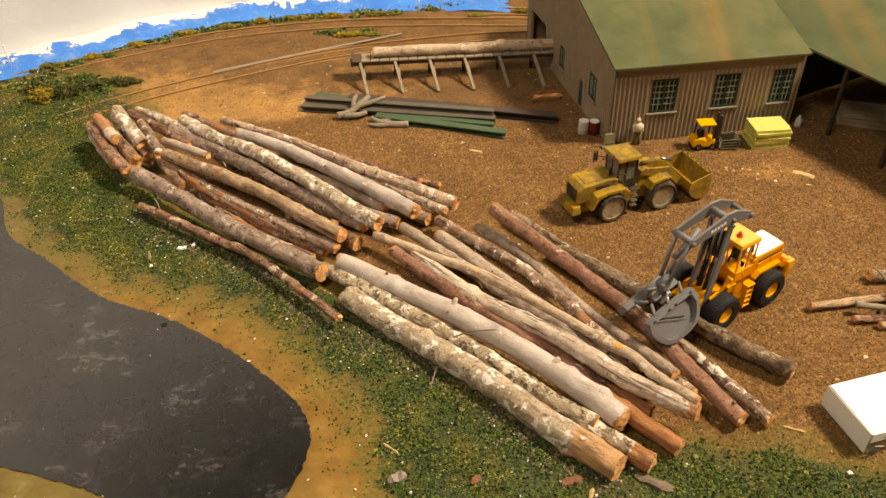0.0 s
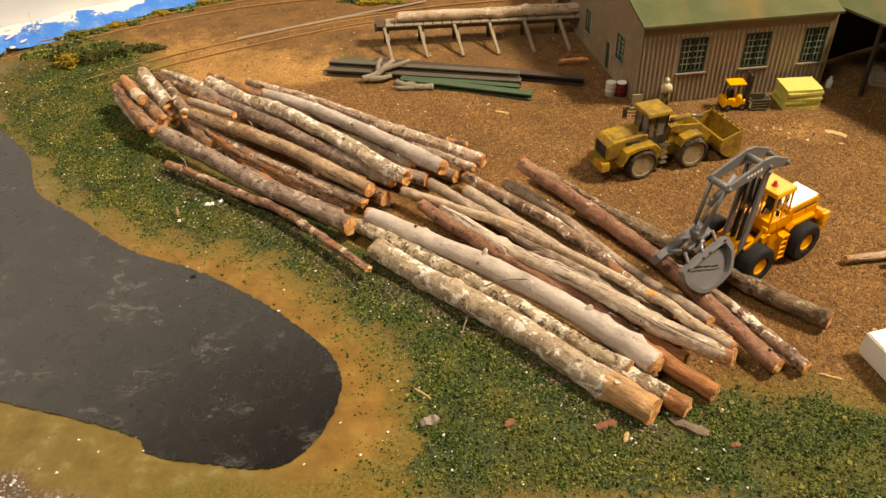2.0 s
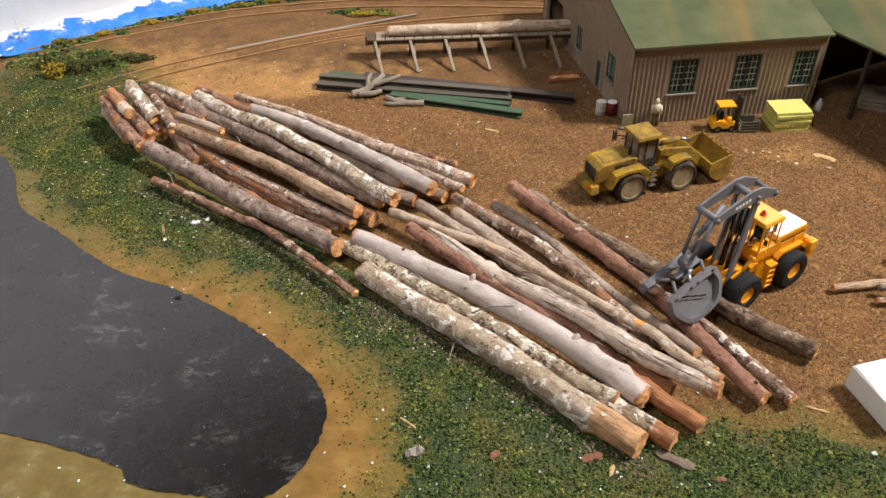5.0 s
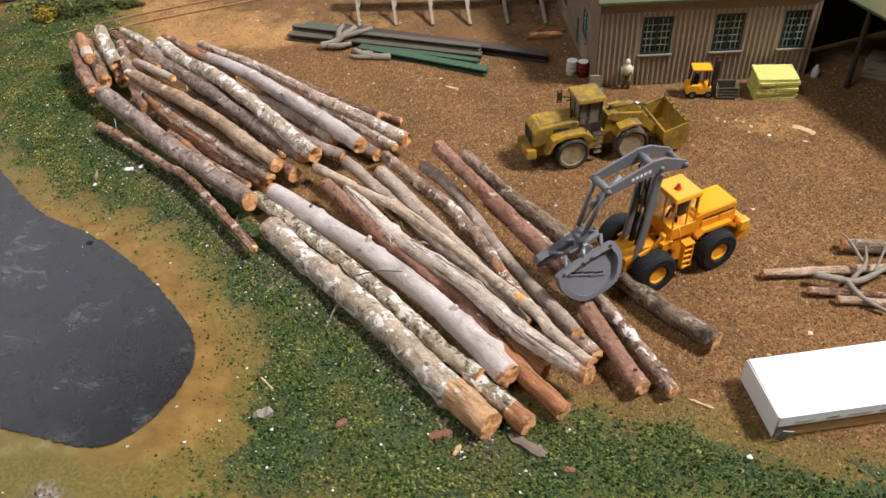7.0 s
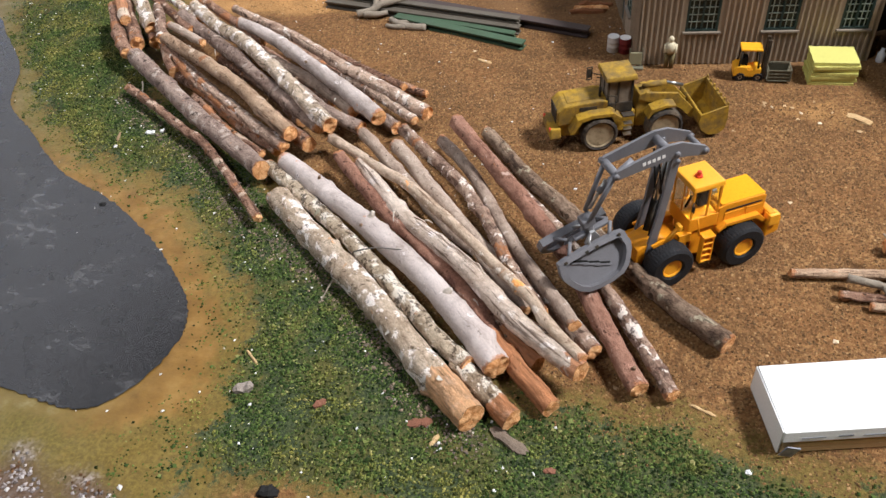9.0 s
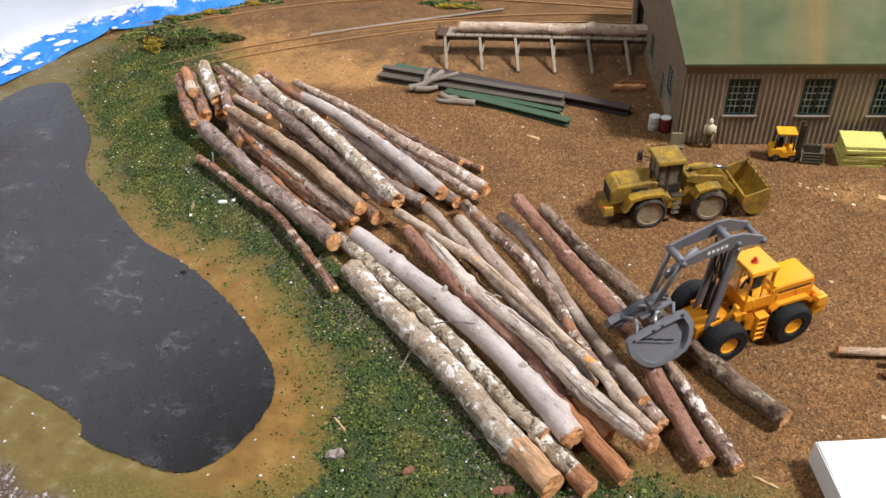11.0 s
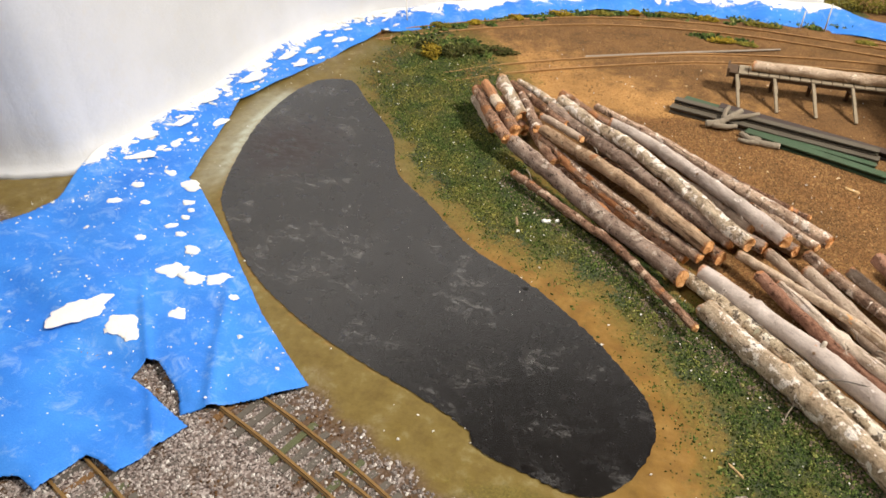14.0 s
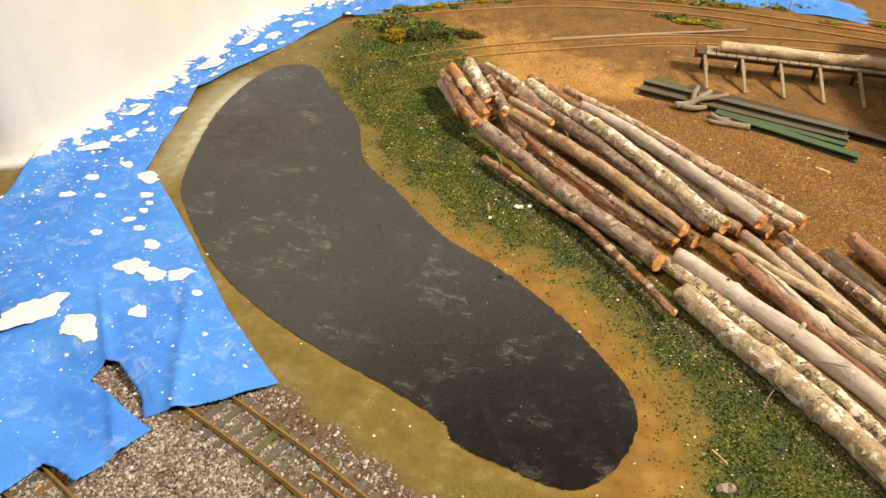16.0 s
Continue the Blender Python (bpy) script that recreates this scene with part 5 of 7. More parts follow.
    pipe(o, "tilt_cylinder", (3.3, 0, 6.1), (4.7, 0, 5.0), 0.14, BOOM_GREY)
    pipe(o, "tilt_rod", (4.4, 0, 5.5), (5.0, 0, 4.3), 0.07, CHROME)
    # grapple, tilted forward on the logs
    g = block(o, "grapple_head", 0.55, 0.5, 0.4, cm(5.05, 0, 3.55), BOOM_GREY, 0.06, "grey rotating grapple head")
    g.matrix_basis = pose(0, 0, 0) @ at(5.05, 0, 3.5) @ pose(0, 0, 0, 0, 13, 4) @ at(-5.05, 0, -3.5)
    pipe(g, "rotator", (5.05, 0, 3.0), (5.05, 0, 3.75), 0.22, BOOM_GREY, n=14)
    block(g, "head_beam", 1.6, 0.26, 0.14, cm(4.95, 0, 3.05), BOOM_GREY, 0.04)
    for s in (-1, 1):
        def skin(u, w, out=0.0):
            """A point of the jaw: u across, w down its slant, out from its face."""
            return Vector((5.42 + u, s * (0.50 + 0.42 * w + 0.9 * out), 3.0 - 0.80 * w + 0.42 * out))

        rim = [(-1.2, 0.0), (1.2, 0.0), (1.5, 0.3), (1.5, 0.95), (0.8, 1.85), (-0.8, 1.85), (-1.5, 0.95), (-1.5, 0.3)]
        rim = [tuple(p) for p in spline(rim, 3, True)]
        count = len(rim)
        hole = [(u * 0.83, 0.93 + (w - 0.93) * 0.80) for u, w in rim]
        ring = bmesh.new()
        loops = [[ring.verts.new(skin(u, w, d)) for u, w in line] for line, d in ((rim, 0.0), (rim, 0.34), (hole, 0.38), (hole, 0.0))]
        for la, lb in zip(loops, loops[1:] + loops[:1]):
            for k in range(count):
                ring.faces.new((la[k], la[(k + 1) % count], lb[(k + 1) % count], lb[k]))
        bmesh.ops.recalc_face_normals(ring, faces=ring.faces)
        jaw = part("jaw", ring, BOOM_GREY, g, "grey rounded grapple jaw rim")

        def slab(name, quad, lo, hi, material, label=""):
            """A flat piece on the jaw between two depths."""
            m = bmesh.new()
            low, top = ([m.verts.new(skin(u, w, d)) for u, w in quad] for d in (lo, hi))
            m.faces.new(low)
            m.faces.new(top[::-1])
            for k in range(len(quad)):
                j = (k + 1) % len(quad)
                m.faces.new((low[k], low[j], top[j], top[k]))
            bmesh.ops.recalc_face_normals(m, faces=m.faces)
            return part(name, m, material, jaw, label)

        if s > 0:
            slab("jaw_floor", [(u * 1.04, 0.93 + (w - 0.93) * 1.04) for u, w in hole], 0.02, 0.10, BOOM_GREY, "recessed grey jaw plate")
            for k in range(3):
                u, w = -0.55 + 0.42 * k, 1.15 - 0.28 * k
                slab("slot", [(u, w), (u + 0.62, w - 0.34), (u + 0.66, w - 0.26), (u + 0.04, w + 0.08)], 0.10, 0.115, BLACK, "dark slot in the jaw")
                slab("jaw_strip", [(u, w + 0.1), (u + 0.64, w - 0.24), (u + 0.67, w - 0.18), (u + 0.03, w + 0.16)], 0.10, 0.16, BOOM_GREY)
            for u in (-1.2, -0.2, 0.25, 1.2):
                slab("bolt", [(u - 0.07, 0.06), (u + 0.07, 0.06), (u + 0.07, 0.17), (u - 0.07, 0.17)], 0.34, 0.40, OLD_BLACK)
        else:
            for u in (-0.55, 0.45):
                slab("jaw_tine", [(u - 0.1, 0.1), (u + 0.1, 0.1), (u + 0.1, 1.7), (u - 0.1, 1.7)], 0.04, 0.22, BOOM_GREY)
            slab("jaw_bar", [(-1.4, 0.85), (1.4, 0.85), (1.4, 1.0), (-1.4, 1.0)], 0.02, 0.16, BOOM_GREY)
        for px in (-0.92, 0.92):
            pipe(jaw, "jaw_arm", (5.05 + px * 1.0, s * 0.1, 3.12), tuple(skin(px, 0.05, 0.1)), 0.08, BOOM_GREY)
        pipe(jaw, "jaw_cylinder", (5.05, s * 0.2, 3.3), tuple(skin(0.1, 0.12, 0.2)), 0.07, CHROME, "pale hydraulic cylinder")
        lug = bmesh.new()
        prism(lug, [(4.95, 3.45), (5.15, 3.45), (5.4, 2.8), (4.7, 2.8)], 0.09, cm(0, s * 0.52, 0, 14 * s, 0, 0), 0.01)
        part("jaw_bracket", lug, BRACKET, jaw, "pale grey triangular jaw bracket")
    return o


log_loader()


# ---------- the dusty bucket loader ----------
def bucket_loader():
    o = thing("bucket_loader", at(10.47, 39.6, 0, 0, 0, 20.9), "weathered dusty yellow toy wheel loader with a rolled-back bucket on dirt", "loader")
    for x in (1.6, -1.78):
        for s in (-1, 1):
            wheel(o, x, 1.08 * s, 0.95, 0.74, OLD_TYRE, OLD_RIM, OLD_RIM, 20, 0.74)
    plate(o, "rear_frame", [(-3.7, 0.7), (-0.3, 0.6), (0.2, 0.8), (0.2, 1.7), (-0.6, 1.9), (-3.7, 1.75)], 0, 1.3, OLD_YELLOW, "", 0.05)
    plate(o, "front_frame", [(0.3, 0.65), (2.3, 0.6), (2.6, 1.0), (1.5, 1.9), (0.9, 2.6), (0.4, 2.5), (0.3, 1.5)], 0, 1.0, OLD_YELLOW, "", 0.05)
    block(o, "articulation_joint", 0.5, 0.6, 0.9, cm(0.25, 0, 0.7), OLD_BLACK, 0.05)
    h = plate(o, "engine_hood", [(-3.85, 1.4), (-1.3, 1.6), (-1.3, 2.55), (-1.7, 2.62), (-3.5, 2.5), (-3.85, 2.2)], 0, 1.6, OLD_YELLOW, "", 0.07)
    block(h, "hood_lid", 1.4, 1.0, 0.05, cm(-2.6, 0, 2.545, 0, -4, 0), OLD_YELLOW, 0.02)
    block(h, "radiator_grille", 0.05, 1.1, 0.8, cm(-3.86, 0, 1.45), OLD_BLACK, 0.01, "dark radiator grille")
    for s in (-1, 1):
        block(h, "side_vent", 0.9, 0.03, 0.22, cm(-2.3, s * 0.81, 2.15), OLD_BLACK, 0.0)
        plate(o, "mudguard", [(-3.3, 1.2), (-3.1, 1.2), (-2.75, 1.85), (-2.2, 2.02), (-1.2, 2.02), (-0.75, 1.7), (-0.7, 1.85), (-1.15, 2.18), (-2.25, 2.18), (-2.95, 2.0)], s * 1.0, 0.75, OLD_YELLOW, "", 0.02)
        plate(o, "front_mudguard", [(0.75, 1.5), (0.95, 1.85), (1.6, 2.05), (2.1, 2.0), (2.1, 2.1), (1.55, 2.18), (0.85, 2.0), (0.65, 1.55)], s * 0.95, 0.65, OLD_YELLOW, "", 0.02)
        st = block(o, "ladder", 0.6, 0.4, 0.08, cm(-0.3, s * 1.02, 1.75), OLD_BLACK, 0.02)
        for k in range(3):
            block(st, "step", 0.42, 0.26, 0.05, cm(-0.28, s * 1.08, 0.65 + 0.33 * k), CHROME, 0.01, "bare metal step")
        pipe(o, "handrail", (-0.95, s * 0.98, 1.8), (-0.95, s * 0.98, 2.9), 0.03, OLD_BLACK)
        pipe(o, "handrail", (-0.95, s * 0.98, 2.9), (-1.45, s * 0.9, 2.95), 0.03, OLD_BLACK)
    block(o, "rear_bumper", 0.6, 1.9, 0.55, cm(-3.95, 0, 0.75), OLD_YELLOW, 0.08, "heavy rear counterweight", 0.9)
    for s in (-1, 1):
        block(o, "tail_lamp", 0.1, 0.2, 0.16, cm(-4.2, s * 0.7, 1.15), RED_LAMP, 0.02)
    cab(o, -1.35, 0.0, 0.72, 1.75, 2.35, 3.6, OLD_BLACK, OLD_YELLOW, OLD_GLASS, 0.14)
    mr = bmesh.new()
    rod(mr, (-1.3, 0.7, 3.2), (-1.65, 1.15, 3.1), 0.03)
    rod(mr, (-1.65, 1.15, 2.75), (-1.65, 1.15, 3.45), 0.03)
    rod(mr, (-1.9, 1.15, 2.75), (-1.9, 1.15, 3.45), 0.03)
    rod(mr, (-1.65, 1.15, 3.45), (-1.9, 1.15, 3.45), 0.03)
    rod(mr, (-1.65, 1.15, 2.75), (-1.9, 1.15, 2.75), 0.03)
    box(mr, 0.18, 0.05, 0.5, cm(-1.78, 1.15, 2.85))
    part("mirror_frame", mr, OLD_BLACK, o, "black mirror and guard frame")
    pipe(o, "exhaust", (-1.6, -0.3, 2.5), (-1.6, -0.3, 3.1), 0.07, OLD_BLACK)
    for s in (-1, 1):
        plate(o, "lift_arm", [(0.45, 2.25), (0.75, 2.6), (2.4, 2.35), (3.3, 1.35), (3.5, 0.85), (3.2, 0.8), (2.7, 1.35), (2.1, 1.85), (0.9, 2.05)], s * 0.5, 0.16, OLD_YELLOW)
        pipe(o, "lift_cylinder", (0.9, s * 0.3, 1.3), (2.2, s * 0.45, 1.75), 0.11, OLD_YELLOW)
    pipe(o, "tilt_cylinder", (0.7, 0, 2.65), (1.9, 0, 2.75), 0.15, OLD_YELLOW)
    pipe(o, "tilt_rod", (1.9, 0, 2.75), (2.8, 0, 2.45), 0.09, CHROME, "bright hydraulic rod")
    # open bucket, tilted back
    b = bmesh.new()
    prof = [(4.72, 1.85), (4.80, 1.2), (4.72, 0.5), (4.4, 0.22), (3.9, 0.25), (3.5, 0.55), (3.3, 1.0), (3.35, 1.45)]
    inner = [(4.64, 1.83), (4.70, 1.2), (4.62, 0.56), (4.36, 0.32), (3.94, 0.35), (3.58, 0.62), (3.4, 1.04), (3.44, 1.43)]
    rows = [[b.verts.new((x, y, z)) for x, z in prof + inner[::-1]] for y in (-1.5, 1.5)]
    k = len(rows[0])
    for i in range(k):
        j = (i + 1) % k
        b.faces.new((rows[0][i], rows[0][j], rows[1][j], rows[1][i]))
    for y in (-1.47, 1.47):
        prism(b, [(x, z) for x, z in prof], 0.1, cm(0, y, 0))
    bmesh.ops.recalc_face_normals(b, faces=b.faces)
    bk = part("bucket", b, OLD_YELLOW, o, "dented dusty yellow bucket")
    for i in range(7):
        block(bk, "tooth", 0.06, 0.16, 0.18, cm(4.73, -1.38 + 0.46 * i, 1.80), OLD_YELLOW, 0.01)
    pipe(bk, "spill_guard", (3.38, -1.5, 1.45), (3.38, 1.5, 1.45), 0.07, OLD_YELLOW)
    return o


bucket_loader()


# ---------- forklift ----------
FORK_YELLOW = plain("forklift_yellow", srgb(238, 172, 20), srgb(206, 136, 16), 0.3, 3.0, 0.45)


def forklift():
    o = thing("forklift", at(16.75, 46.05, 0, 0, 0, 4), "small yellow toy forklift with black mast carrying a cage", "forklift")
    for x in (-0.45, 0.5):
        for s in (-1, 1):
            wheel(o, x, 0.42 * s, 0.26, 0.2, TYRE, OLD_BLACK, CHROME, 12)
    plate(o, "body", [(-0.85, 0.3), (0.6, 0.28), (0.62, 0.8), (0.3, 0.82), (0.2, 0.6), (-0.1, 0.6), (-0.2, 0.9), (-0.7, 0.9), (-0.85, 0.75)], 0, 0.95, FORK_YELLOW, "", 0.06)
    block(o, "seat", 0.35, 0.5, 0.5, cm(-0.3, 0, 0.85), BLACK, 0.06)
    block(o, "base", 1.5, 0.9, 0.2, cm(-0.1, 0, 0.12), BLACK, 0.03)
    for px in (-0.6, 0.45):
        for s in (-1, 1):
            pipe(o, "roof_post", (px, s * 0.4, 0.8), (px * 0.85, s * 0.38, 1.85), 0.055, OLD_BLACK)
    block(o, "roof", 1.15, 0.9, 0.12, cm(-0.05, 0, 1.83), FORK_YELLOW, 0.05)
    for s in (-1, 1):
        block(o, "mast_rail", 0.2, 0.14, 2.35, cm(0.82, s * 0.25, 0.1), OLD_BLACK, 0.02, "dark mast rail")
    block(o, "carriage", 0.08, 0.8, 0.4, cm(0.95, 0, 0.15), OLD_BLACK, 0.02)
    for s in (-1, 1):
        block(o, "fork", 1.3, 0.12, 0.05, cm(1.6, s * 0.25, 0.1), OLD_BLACK, 0.01)
    return o


forklift()
MESH_PANEL = plain("dull_olive_mesh", srgb(78, 74, 58), None, 0.5, 4.0, 0.7)
CRATE_GREY = plain("grey_green_wire", srgb(112, 108, 88), None, 0.3, 2.0, 0.6)


def wire_cage():
    o = thing("wire_cage", at(18.35, 46.0, 0.16, 0, 0, 4), "grey-green wire cage on the forklift forks", "cage")
    block(o, "base", 1.25, 1.05, 0.06, cm(0, 0, 0), CRATE_GREY, 0.01)
    for sx in (-0.6, 0.6):
        for sy in (-0.5, 0.5):
            block(o, "post", 0.06, 0.06, 0.62, cm(sx, sy, 0.06), CRATE_GREY, 0.0)
    for sy in (-0.47, 0.47):
        block(o, "mesh_panel", 1.2, 0.03, 0.56, cm(0, sy, 0.06), MESH_PANEL, 0.0)
    for sy in (-0.5, 0.5):
        for z in (0.22, 0.42, 0.63):
            block(o, "rail", 1.25, 0.04, 0.05, cm(0, sy, z), CRATE_GREY, 0.0)
    for sx in (-0.6, 0.6):
        for z in (0.22, 0.42, 0.63):
            block(o, "rail", 0.04, 1.05, 0.05, cm(sx, 0, z), CRATE_GREY, 0.0)
    return o


wire_cage()
PALE_YELLOW = plain("pale_yellow_sheets", srgb(206, 200, 108), srgb(176, 170, 88), 0.35, 1.2, 0.7)


def sheet_stack():
    o = thing("sheet_stack", at(21.1, 46.6, 0, 0, 0, 5), "stack of pale yellow boards on the yard dirt", "board stack")
    z = 0.0
    rnd = random.Random(4)
    for k in range(7):
        h = 0.165
        b = bmesh.new()
        n = 16
        ring = []
        for i in range(4 * n):
            e, f = divmod(i, n)
            u = -1 + 2 * f / n
            x, y = ((u, -1), (1, u), (-u, 1), (-1, -u))[e]
            ring.append((x * (1.18 + rnd.uniform(-0.025, 0.02)), y * (0.93 + rnd.uniform(-0.02, 0.02))))
        lo = [b.verts.new((x, y, 0)) for x, y in ring]
        hi = [b.verts.new((x, y, h)) for x, y in ring]
        b.faces.new(lo[::-1])
        b.faces.new(hi)
        for i in range(4 * n):
            j = (i + 1) % (4 * n)
            b.faces.new((lo[i], lo[j], hi[j], hi[i]))
        bmesh.ops.transform(b, matrix=cm(rnd.uniform(-0.07, 0.07), rnd.uniform(-0.06, 0.06), z, 0, 0, rnd.uniform(-2, 2)), verts=b.verts)
        part("board", b, PALE_YELLOW, o)
        z += h
        if k < 6:
            block(o, "spacer", 2.1, 1.6, 0.035, cm(0, 0, z), CRATE_GREY, 0.0)
            z += 0.035
    return o


sheet_stack()


def lumber_pack():
    """A wrapped white pack of boards, torn open along one side."""
    o = thing("lumber_pack", at(19.85, 23.05, 0, 0, 0, 15.5), "white-wrapped timber pack with torn wrap showing boards", "lumber pack")
    wood = plain("pale_board", srgb(214, 184, 134), srgb(180, 146, 96), 0.4, 1.5, 0.8)
    for k in range(4):
        for j in range(3):
            block(o, "board", 6.4, 0.88, 0.24, cm(0.0, -0.92 + 0.92 * j, 0.06 + 0.28 * k), wood, 0.02)
    b = bmesh.new()
    prism(b, [(-1.46, 0.82), (-1.43, 1.32), (1.38, 1.36), (1.45, 0.12), (1.38, 0.12), (1.32, 1.22), (-1.38, 1.22), (-1.40, 0.82)], 6.6, cm(0, 0, 0, 0, 0, 90), 0.02)
    w = part("wrap", b, WHITE, o, "smooth white paper wrap")
    b = bmesh.new()
    box(b, 0.06, 2.8, 1.2, cm(-3.32, 0.02, 0.1), 0.02)
    part("end_flap", b, WHITE, w)
    torn = plain("grey_print", srgb(120, 122, 132), srgb(214, 214, 214), 0.7, 3.0, 0.6)
    for k in range(5):
        block(w, "print_bar", (0.8, 0.5, 0.95, 0.6, 0.85)[k], 0.012, (0.05, 0.08, 0.04, 0.07, 0.05)[k], cm(-2.3 + 1.05 * k, -1.462, 0.98, 3, 0, 0), torn, 0.0, "smudged grey print bar")
    b = bmesh.new()
    box(b, 0.5, 0.05, 0.6, cm(-3.1, -1.5, 0.1, 8, 18, 0), 0.01)
    part("torn_corner", b, torn, w)
    return o


lumber_pack()
BIN_RED = plain("dark_red_plastic", srgb(110, 36, 36), None, 0.3, 3.0, 0.5)


def drum(x, y, material, label, r=0.36, h=0.95):
    o = thing("drum", at(x, y, 0), label, "drum", "drums by the mill")
    b = bmesh.new()
    lathe(b, [(r * 0.96, 0), (r, 0.05), (r, h * 0.33), (r * 1.05, h * 0.35), (r, h * 0.38), (r, h * 0.66), (r * 1.05, h * 0.68), (r, h * 0.71), (r, h - 0.04), (r * 1.03, h)], Matrix(), 20)
    part("body", b, material, o, "", True)
    b = bmesh.new()
    lathe(b, [(r * 0.92, h), (r * 0.92, h + 0.03), (r * 0.2, h + 0.02)], Matrix(), 20)
    part("lid", b, WHITE, o, "grey-white drum lid")


drum(9.05, 48.3, plain("dull_white_paint", srgb(206, 200, 192), None, 0.3, 3.0), "small dull white drum beside the mill wall")
drum(9.75, 48.2, BIN_RED, "small dark red drum beside the mill wall")


def trolley():
    o = thing("trolley", at(10.5, 46.4, 0, 0, 0, 6), "little grey-green wire trolley beside the mill wall", "trolley")
    block(o, "panel", 0.7, 0.1, 0.75, cm(0, 0, 0.22), plain("grey_green_panel", srgb(150, 144, 112), None, 0.3, 2.0), 0.02)
    for s in (-1, 1):
        block(o, "upright", 0.07, 0.07, 1.25, cm(s * 0.36, 0, 0.0), CRATE_GREY, 0.01)
    block(o, "base", 0.95, 0.4, 0.08, cm(0, -0.1, 0.02), CRATE_GREY, 0.01)


trolley()


def figurine():
    """A tiny painted model figure, kept as one plain shape."""
    n = Nodes("cream_and_khaki_plastic")
    sep = n.t.nodes.new("ShaderNodeSeparateXYZ")
    n.link(n.pos, sep.inputs[0])
    c = n.ramp(n.math("DIVIDE", sep.outputs[2], 2.1), [(0.0, srgb(110, 96, 60)), (0.46, srgb(122, 112, 76)), (0.5, srgb(196, 184, 150)), (1.0, srgb(204, 192, 162))])
    n.done(c, 0.7)
    b = bmesh.new()
    for s in (-1, 1):
        lathe(b, [(0.12, 0), (0.13, 0.5), (0.16, 0.95)], cm(0.15 * s, 0, 0), 10)
        rod(b, (0.28 * s, 0, 1.5), (0.3 * s, -0.25, 1.05), 0.09, 0.07)
    lathe(b, [(0.24, 0.9), (0.27, 1.2), (0.3, 1.5), (0.12, 1.64)], Matrix(), 12)
    lathe(b, [(0.08, 1.62), (0.15, 1.72), (0.16, 1.85), (0.08, 1.98)], Matrix(), 12)
    ob = linked("figurine", b, n.mat, smooth=True)
    ob.matrix_world = at(12.4, 46.65, 0)
    tagged(ob, "tiny cream and khaki painted figurine by the mill wall", "figurine")


figurine()


# ---------- log deck beside the mill ----------
OLD_WOOD = plain("weathered_deck_timber", srgb(156, 142, 120), srgb(104, 90, 72), 0.5, 1.5, 0.85, 0, 0.03)
DARK_WOOD = plain("dark_deck_timber", srgb(98, 78, 60), srgb(66, 50, 38), 0.5, 1.5, 0.85, 0, 0.03)


def log_deck():
    a, b = Vector((-7.9, 57.7, 0)), Vector((9.0, 58.75, 0))
    yaw = math.degrees(math.atan2(b.y - a.y, b.x - a.x))
    o = thing("log_deck", at(a.x, a.y, 0, 0, 0, yaw), "weathered timber trestle deck leading logs into the mill", "trestle")
    n = (b - a).length
    for s in (-1, 1):
        block(o, "beam", n, 0.3, 0.34, cm(n / 2, s * 0.45, 1.28), DARK_WOOD, 0.03)
    for k in range(22):
        block(o, "deck_plank", 0.68, 1.5, 0.12, cm(0.36 + k * 0.74, 0, 1.62, 0, 0, 0), OLD_WOOD if k else DARK_WOOD, 0.02)
    for k in range(6):
        x = 0.65 + 2.72 * k
        pb = bmesh.new()
        d = Vector((0.55, -3.15, 0)) - Vector((0.0, -0.6, 1.55))
        m = Matrix.Translation((x, -0.6, 1.6)) @ d.to_track_quat("Z", "Y").to_matrix().to_4x4()
        box(pb, 0.21, 0.21, d.length, m, 0.02)
        part("raking_leg", pb, OLD_WOOD, o, "pale raking leg")
        block(o, "post", 0.26, 0.26, 1.3, cm(x, 0.45, 0), DARK_WOOD, 0.02)
        block(o, "cross_beam", 0.24, 1.5, 0.2, cm(x, 0, 1.08), DARK_WOOD, 0.02)
        pk = bmesh.new()
        rod(pk, (x + 0.25, -0.2, 1.1), (x + 0.35, -1.7, 0.85), 0.08, n=6)
        part("brace", pk, OLD_WOOD, o)
    block(o, "stop_board", 0.16, 1.5, 0.7, cm(0.0, 0, 1.3), DARK_WOOD, 0.02)
    return o


log_deck()
log("pale", 0.40, 0.42, (-6.2, 57.75, 2.15), (0.0, 58.15, 2.15), (8.8, 58.7, 2.15))


# ---------- steel beams and driftwood on the yard ----------
BEAM_GREEN = plain("green_beam_paint", srgb(70, 92, 68), srgb(62, 66, 50), 0.6, 0.8, 0.55)
BEAM_GREY = plain("grey_beam_paint", srgb(98, 91, 79), srgb(80, 70, 58), 0.6, 0.8, 0.6)
BEAM_DARK = plain("dark_beam_paint", srgb(74, 62, 58), srgb(48, 40, 38), 0.4, 1.0, 0.6)


def beam(a, b, z, material, label, w=0.62, h=0.5):
    """A rolled steel I-beam lying on its side on the ground."""
    a, b = Vector((*a, z)), Vector((*b, z))
    n = (b - a).length
    bm = bmesh.new()
    t = 0.09
    prism(bm, [(-w / 2, 0), (w / 2, 0), (w / 2, t), (t / 2, t), (t / 2, h - t), (w / 2, h - t), (w / 2, h), (-w / 2, h), (-w / 2, h - t), (-t / 2, h - t), (-t / 2, t), (-w / 2, t)], n)
    ob = linked("steel_beam", bm, material)
    ang = math.degrees(math.atan2(b.y - a.y, b.x - a.x)) - 90
    mid = (a + b) / 2
    ob.matrix_world = at(mid.x, mid.y, mid.z, 0, 0, ang)
    tagged(ob, label, "steel beam", "beams on the yard")


